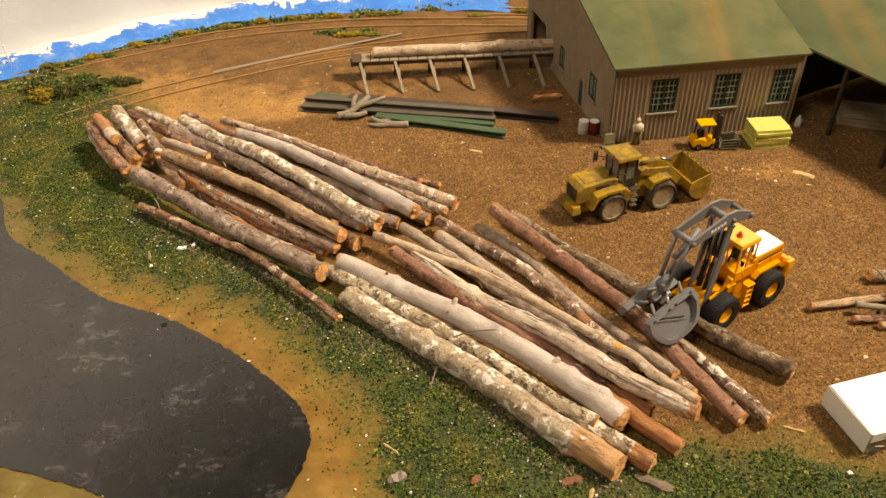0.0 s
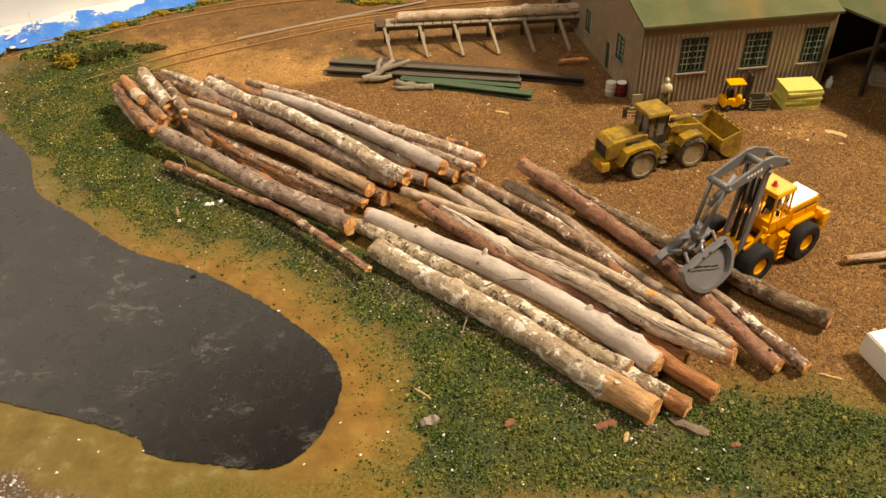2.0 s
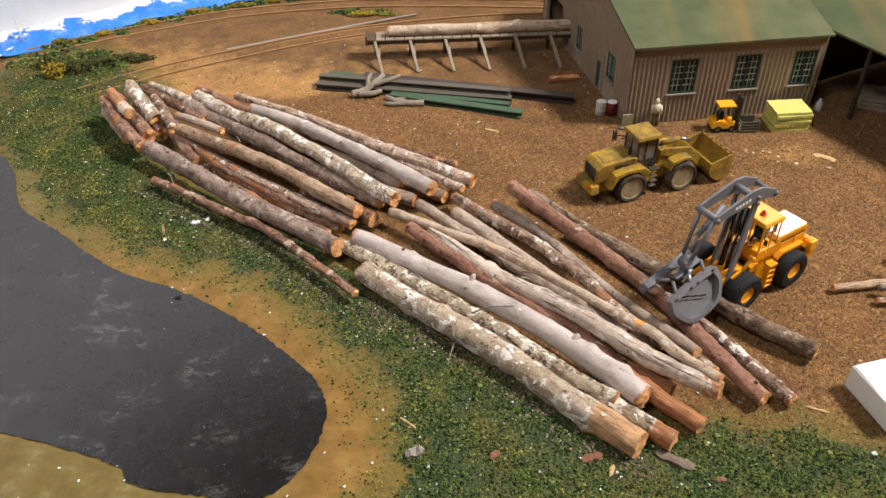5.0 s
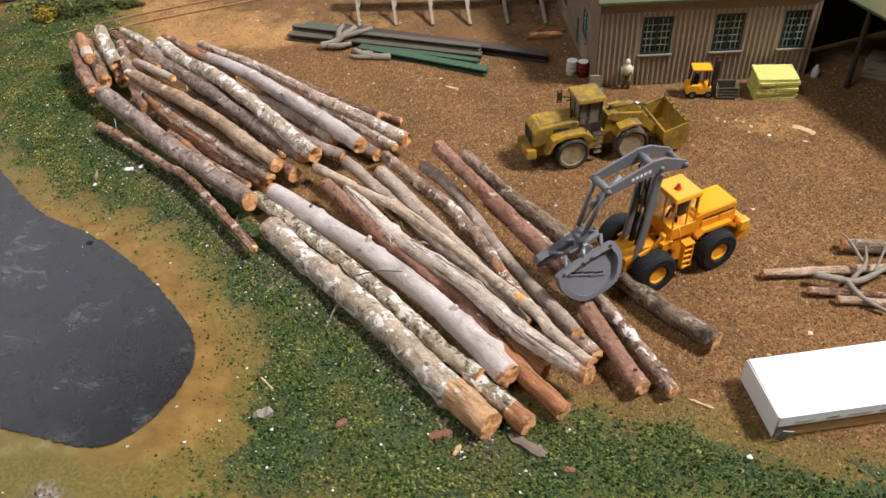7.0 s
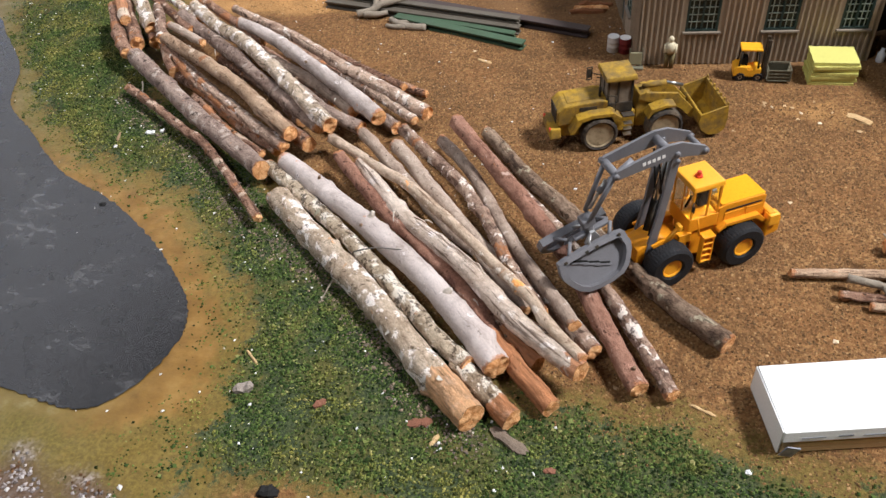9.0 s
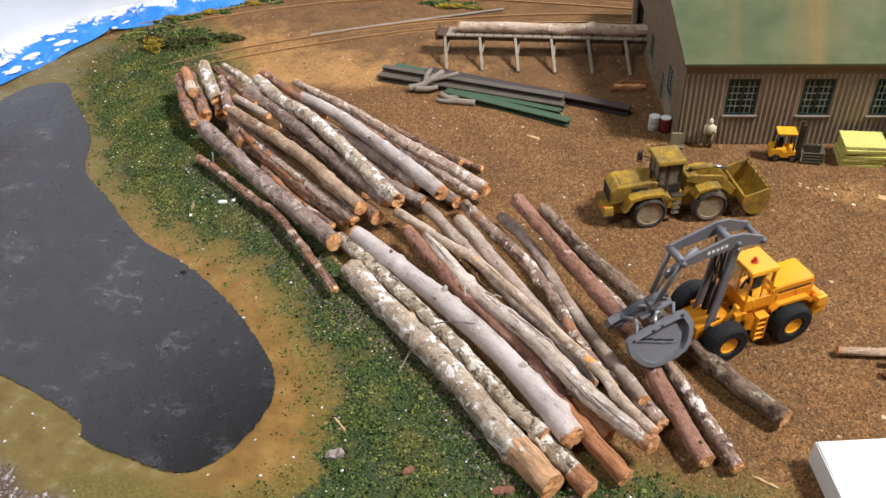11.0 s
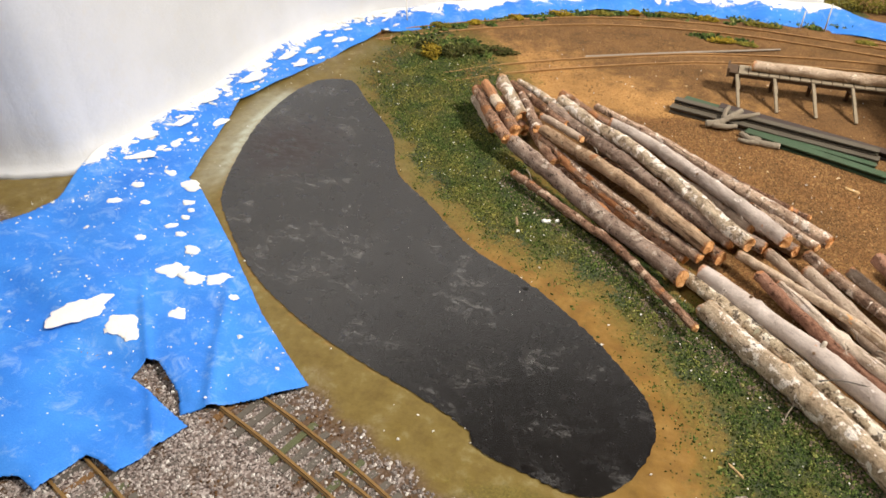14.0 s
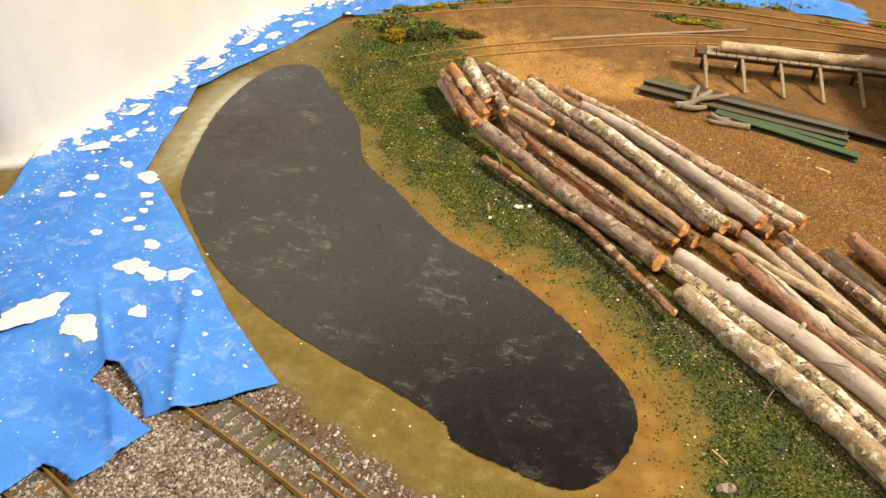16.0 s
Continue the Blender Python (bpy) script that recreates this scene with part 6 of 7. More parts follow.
beam((-7.8, 53.7), (7.4, 50.0), 0.0, BEAM_DARK, "long dark rusty steel beam lying on dirt", 0.7, 0.55)
beam((-10.4, 54.1), (-6.0, 52.9), 0.0, BEAM_GREEN, "short green painted steel beam lying on dirt")
beam((-11.2, 52.5), (3.0, 49.9), 0.0, BEAM_GREY, "long grey steel beam lying on dirt", 0.6, 0.5)
beam((-11.0, 53.05), (2.9, 50.35), 0.5, BEAM_GREY, "grey steel beam stacked on another beam", 0.5, 0.35)
beam((-5.2, 51.1), (2.8, 49.2), 0.0, BEAM_GREEN, "dark green steel beam lying on dirt", 0.5, 0.4)
beam((-5.6, 50.8), (3.6, 47.95), 0.0, BEAM_GREEN, "green painted steel beam lying on dirt", 0.66, 0.45)
DRIFT = plain("bleached_driftwood", srgb(150, 138, 120), srgb(96, 84, 70), 0.6, 2.0, 0.85, 0, 0.05)


def branch(bm, points, r0, r1, n=8):
    line = spline(points, 5)
    d = np.gradient(line, axis=0)
    rings = []
    for i, p in enumerate(line):
        v = Vector(d[i]).normalized()
        a = v.orthogonal().normalized()
        b = v.cross(a)
        r = r0 + (r1 - r0) * i / (len(line) - 1)
        rings.append([bm.verts.new(Vector(p) + (a * math.cos(6.283 * k / n) + b * math.sin(6.283 * k / n)) * r * (1 + 0.2 * noise.noise(Vector((k * 1.3, i * 0.7, r0 * 9))))) for k in range(n)])
    for x, y in zip(rings, rings[1:]):
        best = min(range(n), key=lambda s: sum((x[k].co - y[(k + s) % n].co).length for k in range(n)))
        for k in range(n):
            bm.faces.new((x[k], x[(k + 1) % n], y[(k + 1 + best) % n], y[(k + best) % n]))
    bm.faces.new(rings[0][::-1])
    bm.faces.new(rings[-1])


def driftwood(label, *limbs, material=None):
    bm = bmesh.new()
    for r0, r1, *pts in limbs:
        branch(bm, pts, r0 * 0.72, r1 * 0.6)
    bmesh.ops.recalc_face_normals(bm, faces=bm.faces)
    tagged(linked("driftwood", bm, material or DRIFT, smooth=True), label, "driftwood", "driftwood pieces")


driftwood("pale forked driftwood lying across the steel beams",
          (0.40, 0.30, (-8.4, 50.9, 0.3), (-7.5, 51.2, 0.45), (-6.8, 51.7, 0.8), (-6.2, 52.5, 1.0)), (0.32, 0.22, (-7.2, 51.3, 0.5), (-7.3, 52.0, 0.9), (-7.1, 52.6, 1.1)),
          (0.30, 0.22, (-6.9, 51.6, 0.7), (-6.0, 51.8, 0.9), (-5.0, 52.4, 1.0)), (0.34, 0.28, (-7.9, 50.9, 0.3), (-7.0, 50.9, 0.35), (-6.3, 51.2, 0.4)))
driftwood("pale flat forked driftwood piece lying on dirt", (0.30, 0.42, (-5.9, 50.6, 0.2), (-5.2, 50.0, 0.2), (-4.4, 49.7, 0.2), (-3.2, 49.7, 0.2)),
          (0.30, 0.22, (-5.2, 50.1, 0.2), (-4.6, 50.2, 0.25), (-4.1, 50.4, 0.3)), (0.30, 0.22, (-4.6, 49.7, 0.2), (-5.3, 49.6, 0.18), (-6.0, 49.8, 0.15)))
driftwood("grey forked driftwood heap beside the timber pack", (0.26, 0.2, (20.1, 29.55, 0.55), (21.0, 29.3, 0.6), (22.0, 29.3, 0.6), (23.6, 30.3, 0.9)),
          (0.15, 0.08, (21.6, 29.3, 0.6), (22.3, 30.1, 0.9), (22.4, 30.9, 1.2)), (0.2, 0.14, (21.4, 29.2, 0.6), (21.9, 28.4, 0.4), (22.8, 27.8, 0.25)),
          (0.12, 0.06, (22.2, 30.2, 0.9), (21.8, 30.9, 1.3), (21.4, 31.3, 1.6)), (0.10, 0.05, (22.6, 29.7, 0.8), (23.1, 30.6, 1.1), (23.4, 31.3, 1.4)))
# unidentified dark, pipe-like object behind the heap, built here as a log
log("moss", 0.34, 0.36, (21.9, 32.0, 0.34), (25.5, 31.9, 0.34))
log("tan", 0.2, 0.22, (18.0, 29.75, 0.26), (21.0, 30.2, 0.27), (26.0, 31.0, 0.27))
log("brown", 0.17, 0.2, (19.8, 28.85, 0.22), (21.0, 28.8, 0.24), (26.0, 28.6, 0.24))
log("tan", 0.19, 0.2, (20.9, 28.35, 0.22), (23.0, 28.3, 0.24), (27.0, 28.0, 0.24))


# ---------- railway tracks ----------
RAIL = plain("rusty_gold_rail", srgb(150, 118, 72), srgb(104, 76, 46), 0.5, 2.0, 0.5, 0.4, 0.004)
FAR_RAIL = plain("earth_coloured_rail", srgb(176, 136, 88), srgb(120, 88, 54), 0.5, 2.0, 0.7, 0.1, 0.004)
TIE = plain("grey_brown_tie", srgb(98, 92, 84), srgb(70, 62, 54), 0.6, 3.0, 0.85, 0, 0.02)
TIE_B = plain("brown_tie", srgb(120, 88, 52), srgb(84, 62, 40), 0.6, 1.0, 0.85, 0, 0.02)
TIE_C = plain("greenish_tie", srgb(92, 96, 66), srgb(70, 66, 48), 0.6, 1.0, 0.85, 0, 0.02)


def sweep(bm, line, offset, profile, z):
    t = np.gradient(line, axis=0)
    t = t / np.linalg.norm(t, axis=1)[:, None]
    rows = [[bm.verts.new((x - ty * (offset + a), y + tx * (offset + a), z + b)) for a, b in profile] for (x, y), (tx, ty) in zip(line, t)]
    n = len(profile)
    for p, q in zip(rows, rows[1:]):
        for i in range(n):
            j = (i + 1) % n
            bm.faces.new((p[i], p[j], q[j], q[i]))
    bm.faces.new(rows[0])
    bm.faces.new(rows[-1][::-1])
    bmesh.ops.recalc_face_normals(bm, faces=bm.faces)


RAIL_PROFILE = [(-0.11, 0), (0.11, 0), (0.11, 0.03), (0.03, 0.06), (0.03, 0.16), (0.06, 0.18), (0.06, 0.23), (-0.06, 0.23), (-0.06, 0.18), (-0.03, 0.16), (-0.03, 0.06), (-0.11, 0.03)]


def track(points, label, z, ties, rail_mat, pitch=0.78, gauge=1.65):
    line = spline(points, 10)
    seg = np.r_[0, np.cumsum(np.linalg.norm(np.diff(line, axis=0), axis=1))]
    o = thing("railway_track", at(0, 0, 0), label, "track", "tracks of the layout")
    for s in (-1, 1):
        bm = bmesh.new()
        sweep(bm, line, s * gauge / 2, RAIL_PROFILE, z + 0.05)
        part("rail", bm, rail_mat, o)
    if ties:
        rnd = random.Random(11)
        b = bmesh.new()
        box(b, 0.34, 2.8, 0.2, Matrix(), 0.02)
        first = None
        for k in range(int(seg[-1] / pitch)):
            d = 0.3 + k * pitch
            x, y = np.interp(d, seg, line[:, 0]), np.interp(d, seg, line[:, 1])
            x2, y2 = np.interp(d + 0.2, seg, line[:, 0]), np.interp(d + 0.2, seg, line[:, 1])
            if first is None:
                first = part("tie", b, TIE, o)
                mesh = first.data
                kinds = [mesh, mesh.copy(), mesh.copy()]
                kinds[1].materials[0], kinds[2].materials[0] = TIE_B, TIE_C
                tie = first
            else:
                tie = new("tie", kinds[rnd.choice((0, 0, 0, 0, 0, 0, 1, 2))])
                tie.parent = o
            tie.matrix_basis = at(x, y, z - 0.155 + 0.025 * rnd.random(), 0, 0, math.degrees(math.atan2(y2 - y, x2 - x)) + rnd.uniform(-2, 2))
    return o


track([(-46.0, 21.8), (-36.0, 19.6), (-30.0, 18.0), (-24.4, 16.4), (-20.7, 15.25), (-17.1, 13.95), (-11.7, 11.6), (-4.7, 8.2), (2.3, 4.2)], "model railway track with rusty rails bedded in pale ballast", 0.0, True, RAIL)
track([(-46.0, 14.5), (-38.0, 12.8), (-31.5, 10.9), (-27.5, 9.6), (-22.0, 7.4), (-16.0, 4.6)], "model railway siding partly under blue masking paper", 0.0, True, RAIL)
cr = bmesh.new()
sweep(cr, spline([(-18.9, 14.75), (-16.8, 14.1), (-14.6, 13.2), (-12.6, 12.4)], 6), 0.0, RAIL_PROFILE, 0.05)
tagged(linked("check_rail", cr, RAIL), "short rusty check rail beside the running rail", "rail")
track([(-38.0, 57.0), (-33.0, 60.6), (-28.0, 63.5), (-20.0, 67.0), (-10.0, 68.8), (0.0, 68.7), (14.0, 67.6), (30.0, 66.0)], "far model track half buried in brown earth", -0.12, False, FAR_RAIL)
track([(-29.0, 51.5), (-25.4, 54.4), (-20.4, 57.4), (-14.2, 60.6), (-9.0, 62.7), (0.0, 64.8), (8.0, 65.3), (24.0, 65.0)], "curved model track half buried in sandy earth", -0.12, False, FAR_RAIL)
track([(2.0, 71.2), (10.0, 70.6), (30.0, 69.5)], "outer model track half buried in earth", -0.12, False, FAR_RAIL)
b = bmesh.new()
rod(b, (-19.4, 59.1, 0.14), (-11.5, 62.9, 0.14), 0.12, 0.11, 8)
rod(b, (-11.5, 62.9, 0.14), (-4.4, 66.2, 0.12), 0.11, 0.08, 8)
tagged(linked("grey_rod", b, plain("pale_grey_rod", srgb(160, 148, 134), srgb(126, 110, 94), 0.5, 1.0, 0.7)), "long thin pale grey rod lying along the far track", "rod")


# ---------- scattered small stuff ----------
OCTA = np.array([(1, 0, 0), (-1, 0, 0), (0, 1, 0), (0, -1, 0), (0, 0, 1), (0, 0, -1)], float)
OCTA_F = np.array([(0, 2, 4), (2, 1, 4), (1, 3, 4), (3, 0, 4), (2, 0, 5), (1, 2, 5), (3, 1, 5), (0, 3, 5)])


def grains(name, places, sizes, material, label, category, rng, flat=0.8, rough=0.35):
    """Many small irregular grains in one mesh."""
    n = len(places)
    v = OCTA[None] * (1 + rng.uniform(-rough, rough, (n, 6, 3))) + rng.uniform(-rough, rough, (n, 6, 3)) * 0.6
    v = v * sizes[:, None, None] * np.array([1, 1, flat])
    a = rng.uniform(0, 6.283, n)
    c, s = np.cos(a)[:, None], np.sin(a)[:, None]
    x, y = v[..., 0] * c - v[..., 1] * s, v[..., 0] * s + v[..., 1] * c
    v = np.stack([x, y, v[..., 2]], -1) + places[:, None, :]
    f = (OCTA_F[None] + 6 * np.arange(n)[:, None, None]).reshape(-1, 3)
    me = bpy.data.meshes.new(name)
    me.from_pydata((v.reshape(-1, 3) * CM).tolist(), [], f.tolist())
    me.materials.append(material)
    return tagged(new(name, me), label, category, kind="stuff")


def island_colours(name, stops, rough=0.9):
    n = Nodes(name)
    c = n.ramp(n.island(), stops)
    c = n.mix(0.3, c, n.ramp(n.noise(20.0, 3), [(0.3, tuple(v * 0.6 for v in stops[0][1])), (0.7, stops[-1][1])]))
    return n.done(c, rough, 0.0, 0.2)


rng = np.random.default_rng(7)


def spread(n, x0, x1, y0, y1, chance):
    x, y = rng.uniform(x0, x1, n), rng.uniform(y0, y1, n)
    k = rng.uniform(0, 1, n) < chance(x, y)
    return x[k], y[k]


def on_ground(x, y, lift):
    return np.stack([x, y, ground_height(x, y) + lift], 1)


def turf_foam(name, lo, hi):
    """Foam crumbs whose hue drifts from blue-green to yellow-green over the ground."""
    n = Nodes(name)
    cool = n.ramp(n.island(), [(0.0, srgb(24, 34, 16)), (0.35, srgb(54, 70, 34)), (0.7, srgb(84, 100, 50)), (0.95, srgb(104, 118, 58)), (1.0, srgb(146, 142, 88))])
    warm = n.ramp(n.island(), [(0.0, srgb(44, 46, 16)), (0.35, srgb(94, 94, 42)), (0.7, srgb(136, 130, 62)), (0.95, srgb(162, 152, 82)), (1.0, srgb(190, 176, 120))])
    c = n.mix(n.ramp(n.noise(0.42, 7, 0.72, seed=3.0), [(lo, 0.0), (hi, 1.0)]), cool, warm)
    return n.done(c, 0.95, 0.0, 0.1)


turf_mat = turf_foam("green_turf_foam", 0.50, 0.70)
dry_turf_mat = turf_foam("dry_turf_foam", 0.44, 0.62)


def patchy(x, y):
    return 0.5 + 0.5 * np.sin(0.9 * x + 2 * np.sin(0.6 * y)) * np.sin(1.1 * y + 1.7 * np.sin(0.5 * x))


x, y = spread(900000, -38, 30, 12, 58, lambda x, y: 0.9 * ease(ground_values(x, y)["grass"], 0.25, 1.0) ** 1.6 * (0.25 + 0.75 * patchy(x, y)))
sz = rng.uniform(0.025, 0.065, len(x)) * np.where(rng.uniform(0, 1, len(x)) < 0.05, 1.6, 1)
lift = sz * rng.uniform(0.0, 1.0, len(x))
dry = rng.uniform(0, 1, len(x)) < np.maximum(0.8 * ease(-x, 8, 14), 0.85 * ease(18.4 - y, 0, 1.5))
grains("turf", on_ground(x, y, lift)[~dry], sz[~dry], turf_mat, "dark green foam turf beside the logs", "turf", rng, 0.8, 0.5)
grains("dry_turf", on_ground(x, y, lift)[dry], sz[dry], dry_turf_mat, "straw coloured and green foam turf", "turf", rng, 0.8, 0.5)
x, y = spread(45000, -38, 24, 56, 74, lambda x, y: 0.8 * ease(ground_values(x, y)["grass"], 0.3, 0.9))
sz = rng.uniform(0.06, 0.2, len(x))
grains("far_turf", on_ground(x, y, sz * 0.4), sz, turf_mat, "patchy green foam turf along the backdrop", "turf", rng, 0.8, 0.5)
x, y = spread(190000, -34, 6, 12, 48, lambda x, y: 0.7 * ease(ground_values(x, y)["mud"], 0.3, 0.9) * ease(3.6 - np.abs(signed(GRASS_LINE, x, y)), 0, 3.6) ** 2 * (patchy(x * 2.3, y * 2.3) ** 2))
sz = rng.uniform(0.02, 0.06, len(x)) * np.where(rng.uniform(0, 1, len(x)) < 0.06, 1.8, 1)
grains("turf_crumbs", on_ground(x, y, sz * 0.3), sz, turf_mat, "green turf crumbs strewn on the mud", "turf", rng, 0.6, 0.5)
litter_mat = island_colours("bark_litter", [(0.0, srgb(44, 32, 22)), (0.4, srgb(84, 62, 44)), (0.75, srgb(116, 90, 66)), (0.97, srgb(150, 124, 96)), (1.0, srgb(206, 196, 180))])
FRONT_LOGS = np.array([(-19.4, 39.0), (-13.3, 35.0), (-6.0, 28.9), (-1.9, 26.5), (1.4, 23.6), (3.8, 21.2), (6.4, 19.2)])
x, y = spread(60000, -20, 9, 18, 40, lambda x, y: 0.85 * ease(1.5 - gap(FRONT_LOGS, x, y, False), 0, 1.4) * (0.15 + 0.85 * patchy(x * 1.7, y * 1.7)))
sz = rng.uniform(0.025, 0.075, len(x)) * np.where(rng.uniform(0, 1, len(x)) < 0.04, 2.0, 1)
grains("bark_litter", on_ground(x, y, 0.05), sz, litter_mat, "brown bark crumbs fallen beside the logs", "bark crumbs", rng, 0.6, 0.5)
stone_mat = island_colours("ballast_stone", [(0.0, srgb(62, 52, 48)), (0.3, srgb(108, 94, 88)), (0.6, srgb(146, 132, 126)), (0.85, srgb(184, 174, 168)), (1.0, srgb(222, 216, 210))])
x, y = spread(42000, -40, 4, 4, 22, lambda x, y: 0.75 * ease(ground_values(x, y)["ballast"], 0.5, 0.9) * (0.25 + 0.75 * (np.sin(0.8 * x + 1.5 * np.sin(0.6 * y)) * np.sin(0.9 * y + 0.5 * x) > -0.35)))
sz = rng.uniform(0.05, 0.11, len(x))
grains("ballast", on_ground(x, y, 0.03), sz, stone_mat, "fine pinkish-grey track ballast", "ballast", rng, 0.85, 0.4)
soil_mat = island_colours("brown_soil_crumb", [(0.0, srgb(52, 36, 24)), (0.5, srgb(88, 62, 40)), (1.0, srgb(132, 98, 64))])
x, y = spread(14000, -40, 4, 4, 22, lambda x, y: 0.5 * ease(ground_values(x, y)["ballast"], 0.3, 0.9) * (np.sin(0.8 * x + 1.5 * np.sin(0.6 * y)) * np.sin(0.9 * y + 0.5 * x) < -0.3))
sz = rng.uniform(0.04, 0.1, len(x))
grains("soil_crumbs", on_ground(x, y, 0.03), sz, soil_mat, "dark brown soil crumbs between the ballast", "soil", rng, 0.8, 0.4)
grit_mat = island_colours("yard_grit", [(0.0, srgb(40, 26, 14)), (0.3, srgb(92, 62, 32)), (0.6, srgb(128, 92, 50)), (0.93, srgb(160, 122, 74)), (1.0, srgb(196, 160, 112))])


def yard(x, y):
    g = ground_values(x, y)
    return (1 - g["grass"]) * (1 - g["mud"]) * (1 - g["ballast"]) * (signed(POND_LINE, x, y) > 6)


x, y = spread(150000, -12, 32, 18, 52, lambda x, y: 0.75 * yard(x, y) * ease(56 - y, 0, 20))
sz = rng.uniform(0.025, 0.07, len(x))
grains("grit", on_ground(x, y, 0.0), sz, grit_mat, "coarse brown grit of the yard", "grit", rng, 0.8, 0.4)
x, y = spread(90000, -36, 34, 46, 72, lambda x, y: 0.3 * yard(x, y) * ease(y + 0.3 * x, 40, 50) * (0.3 + 0.7 * patchy(x * 0.8, y * 0.8)))
sz = rng.uniform(0.025, 0.085, len(x))
grains("far_grit", on_ground(x, y, 0.0), sz, grit_mat, "coarse sandy grit along the far tracks", "grit", rng, 0.6, 0.5)
chip_mat = island_colours("pale_wood_chip", [(0.0, srgb(150, 112, 66)), (0.5, srgb(200, 166, 116)), (1.0, srgb(236, 220, 190))])
x, y = spread(2600, -16, 32, 18, 62, lambda x, y: yard(x, y) * (0.05 + 0.6 * ease(1 - np.hypot((x - 20) / 5, (y - 42.5) / 2.6), 0, 0.6)))
sz = rng.uniform(0.04, 0.15, len(x))
grains("wood_chips", on_ground(x, y, 0.02), sz, chip_mat, "pale wood chips scattered over the yard", "chips", rng, 0.3, 0.5)
white_mat = island_colours("plaster_crumb", [(0.0, srgb(206, 200, 190)), (1.0, srgb(244, 242, 238))])
x, y = spread(5200, -42, 10, 14, 62, lambda x, y: 0.08 + 0.45 * ease(6 - gap(FOOT_LINE, x, y, False), 0, 4) + 0.20 * ease(ground_values(x, y)["grass"], 0.4, 0.9))
sz = rng.uniform(0.02, 0.07, len(x)) * np.where(rng.uniform(0, 1, len(x)) < 0.05, 1.7, 1)
grains("plaster_crumbs", on_ground(x, y, 0.07), sz, white_mat, "white plaster crumbs fallen over ground and pond", "crumbs", rng, 0.5, 0.5)


# ---------- plaster splashes on the masking paper ----------
def paper_height(x, y):
    return float(paper_rise(np.array([float(x)]), np.array([float(y)]))[0]) + 0.10


def splash(x, y, a, b, turn, seed):
    bm = bmesh.new()
    z = paper_height(x, y)
    n = 44
    rings = []
    for k, h in ((1.0, 0.0), (0.93, 0.035), (0.7, 0.06), (0.35, 0.07)):
        ring = []
        for i in range(n):
            t = 6.283 * i / n
            w = k * (1 + 0.30 * noise.noise(Vector((math.cos(t) * 1.5 + seed, math.sin(t) * 1.5, 0))) + 0.20 * noise.noise(Vector((math.cos(t) * 3.2, math.sin(t) * 3.2, seed))) + 0.04 * noise.noise(Vector((math.cos(t) * 8, math.sin(t) * 8, seed))))
            ring.append(bm.verts.new((a * w * math.cos(t), b * w * math.sin(t), h + 0.02 * noise.noise(Vector((seed, i * 0.8, k * 5))))))
        rings.append(ring)
    for p, q in zip(rings, rings[1:]):
        for i in range(n):
            bm.faces.new((p[i], p[(i + 1) % n], q[(i + 1) % n], q[i]))
    bm.faces.new(rings[-1])
    ob = linked("plaster_splash", bm, SPLAT, smooth=True)
    ob.matrix_world = at(x, y, z - 0.01, 0, 0, turn)
    tagged(ob, "dried white plaster splash on blue masking paper", "splash", "plaster splashes")


for x, y, a, b_, turn in ((-36.5, 18.4, 1.65, 0.95, 55), (-33.7, 18.5, 1.0, 0.75, 15), (-32.9, 18.2, 0.75, 0.6, -40), (-34.1, 23.4, 1.15, 0.72, 5), (-32.6, 23.1, 1.0, 0.5, -5), (-31.2, 23.5, 0.75, 0.5, 25), (-31.4, 20.0, 0.5, 0.65, 10),
                          (-35.2, 14.9, 0.8, 0.55, 20), (-34.3, 25.2, 0.55, 0.42, 0), (-38.1, 25.1, 0.36, 0.3, 0), (-40.9, 31.6, 0.4, 0.3, 0), (-42.2, 27.5, 0.5, 0.3, 20), (-38.8, 30.9, 0.8, 0.5, -10),
                          (-44.0, 32.4, 1.0, 0.6, 30), (-33.0, 15.2, 0.6, 0.3, 10), (-29.9, 14.6, 0.3, 0.28, 0), (-29.6, 22.5, 0.35, 0.22, 0), (-43.2, 44.9, 1.2, 0.8, 60), (-42.6, 49.2, 1.0, 0.6, 60), (-41.3, 49.2, 0.6, 0.8, 20),
                          (-43.9, 37.0, 0.9, 0.6, 80), (-44.2, 40.6, 1.1, 0.7, 80), (-42.9, 34.6, 0.5, 0.4, 0), (-42.0, 29.6, 0.5, 0.32, 10), (-40.3, 28.2, 0.32, 0.25, 0), (-37.6, 29.2, 0.5, 0.3, 0), (-36.8, 27.8, 0.35, 0.22, 0), (-37.2, 26.9, 0.42, 0.25, 30), (-36.0, 26.3, 0.4, 0.26, 0), (-36.9, 28.5, 0.28, 0.2, 0), (-41.9, 38.6, 0.7, 0.4, 60), (-45.0, 34.2, 0.9, 0.6, 20), (-44.6, 43.0, 0.9, 0.5, 80), (-43.4, 46.8, 0.8, 0.5, 60), (-41.6, 51.6, 0.9, 0.5, 50), (-40.4, 54.4, 0.8, 0.5, 50), (-48.0, 21.6, 0.6, 0.4, 0), (-44.8, 19.0, 0.4, 0.3, 0)):
    splash(x, y, a, b_, turn, x * 0.37 + y)


drops = random.Random(33)
for k in range(70):
    i = drops.randrange(24, 50)
    fx, fy = FOOT_LINE[i]
    off = 0.7 + 3.4 * drops.random() ** 1.5
    x, y = fx + off * 0.95, fy - off * 0.25 + drops.uniform(-0.6, 0.6)
    if signed(POND_LINE, np.array([x]), np.array([y]))[0] > 2.4 and y > 29:
        splash(x, y, drops.uniform(0.12, 0.6) ** 1.4, drops.uniform(0.08, 0.26), drops.uniform(20, 90), k * 1.7)


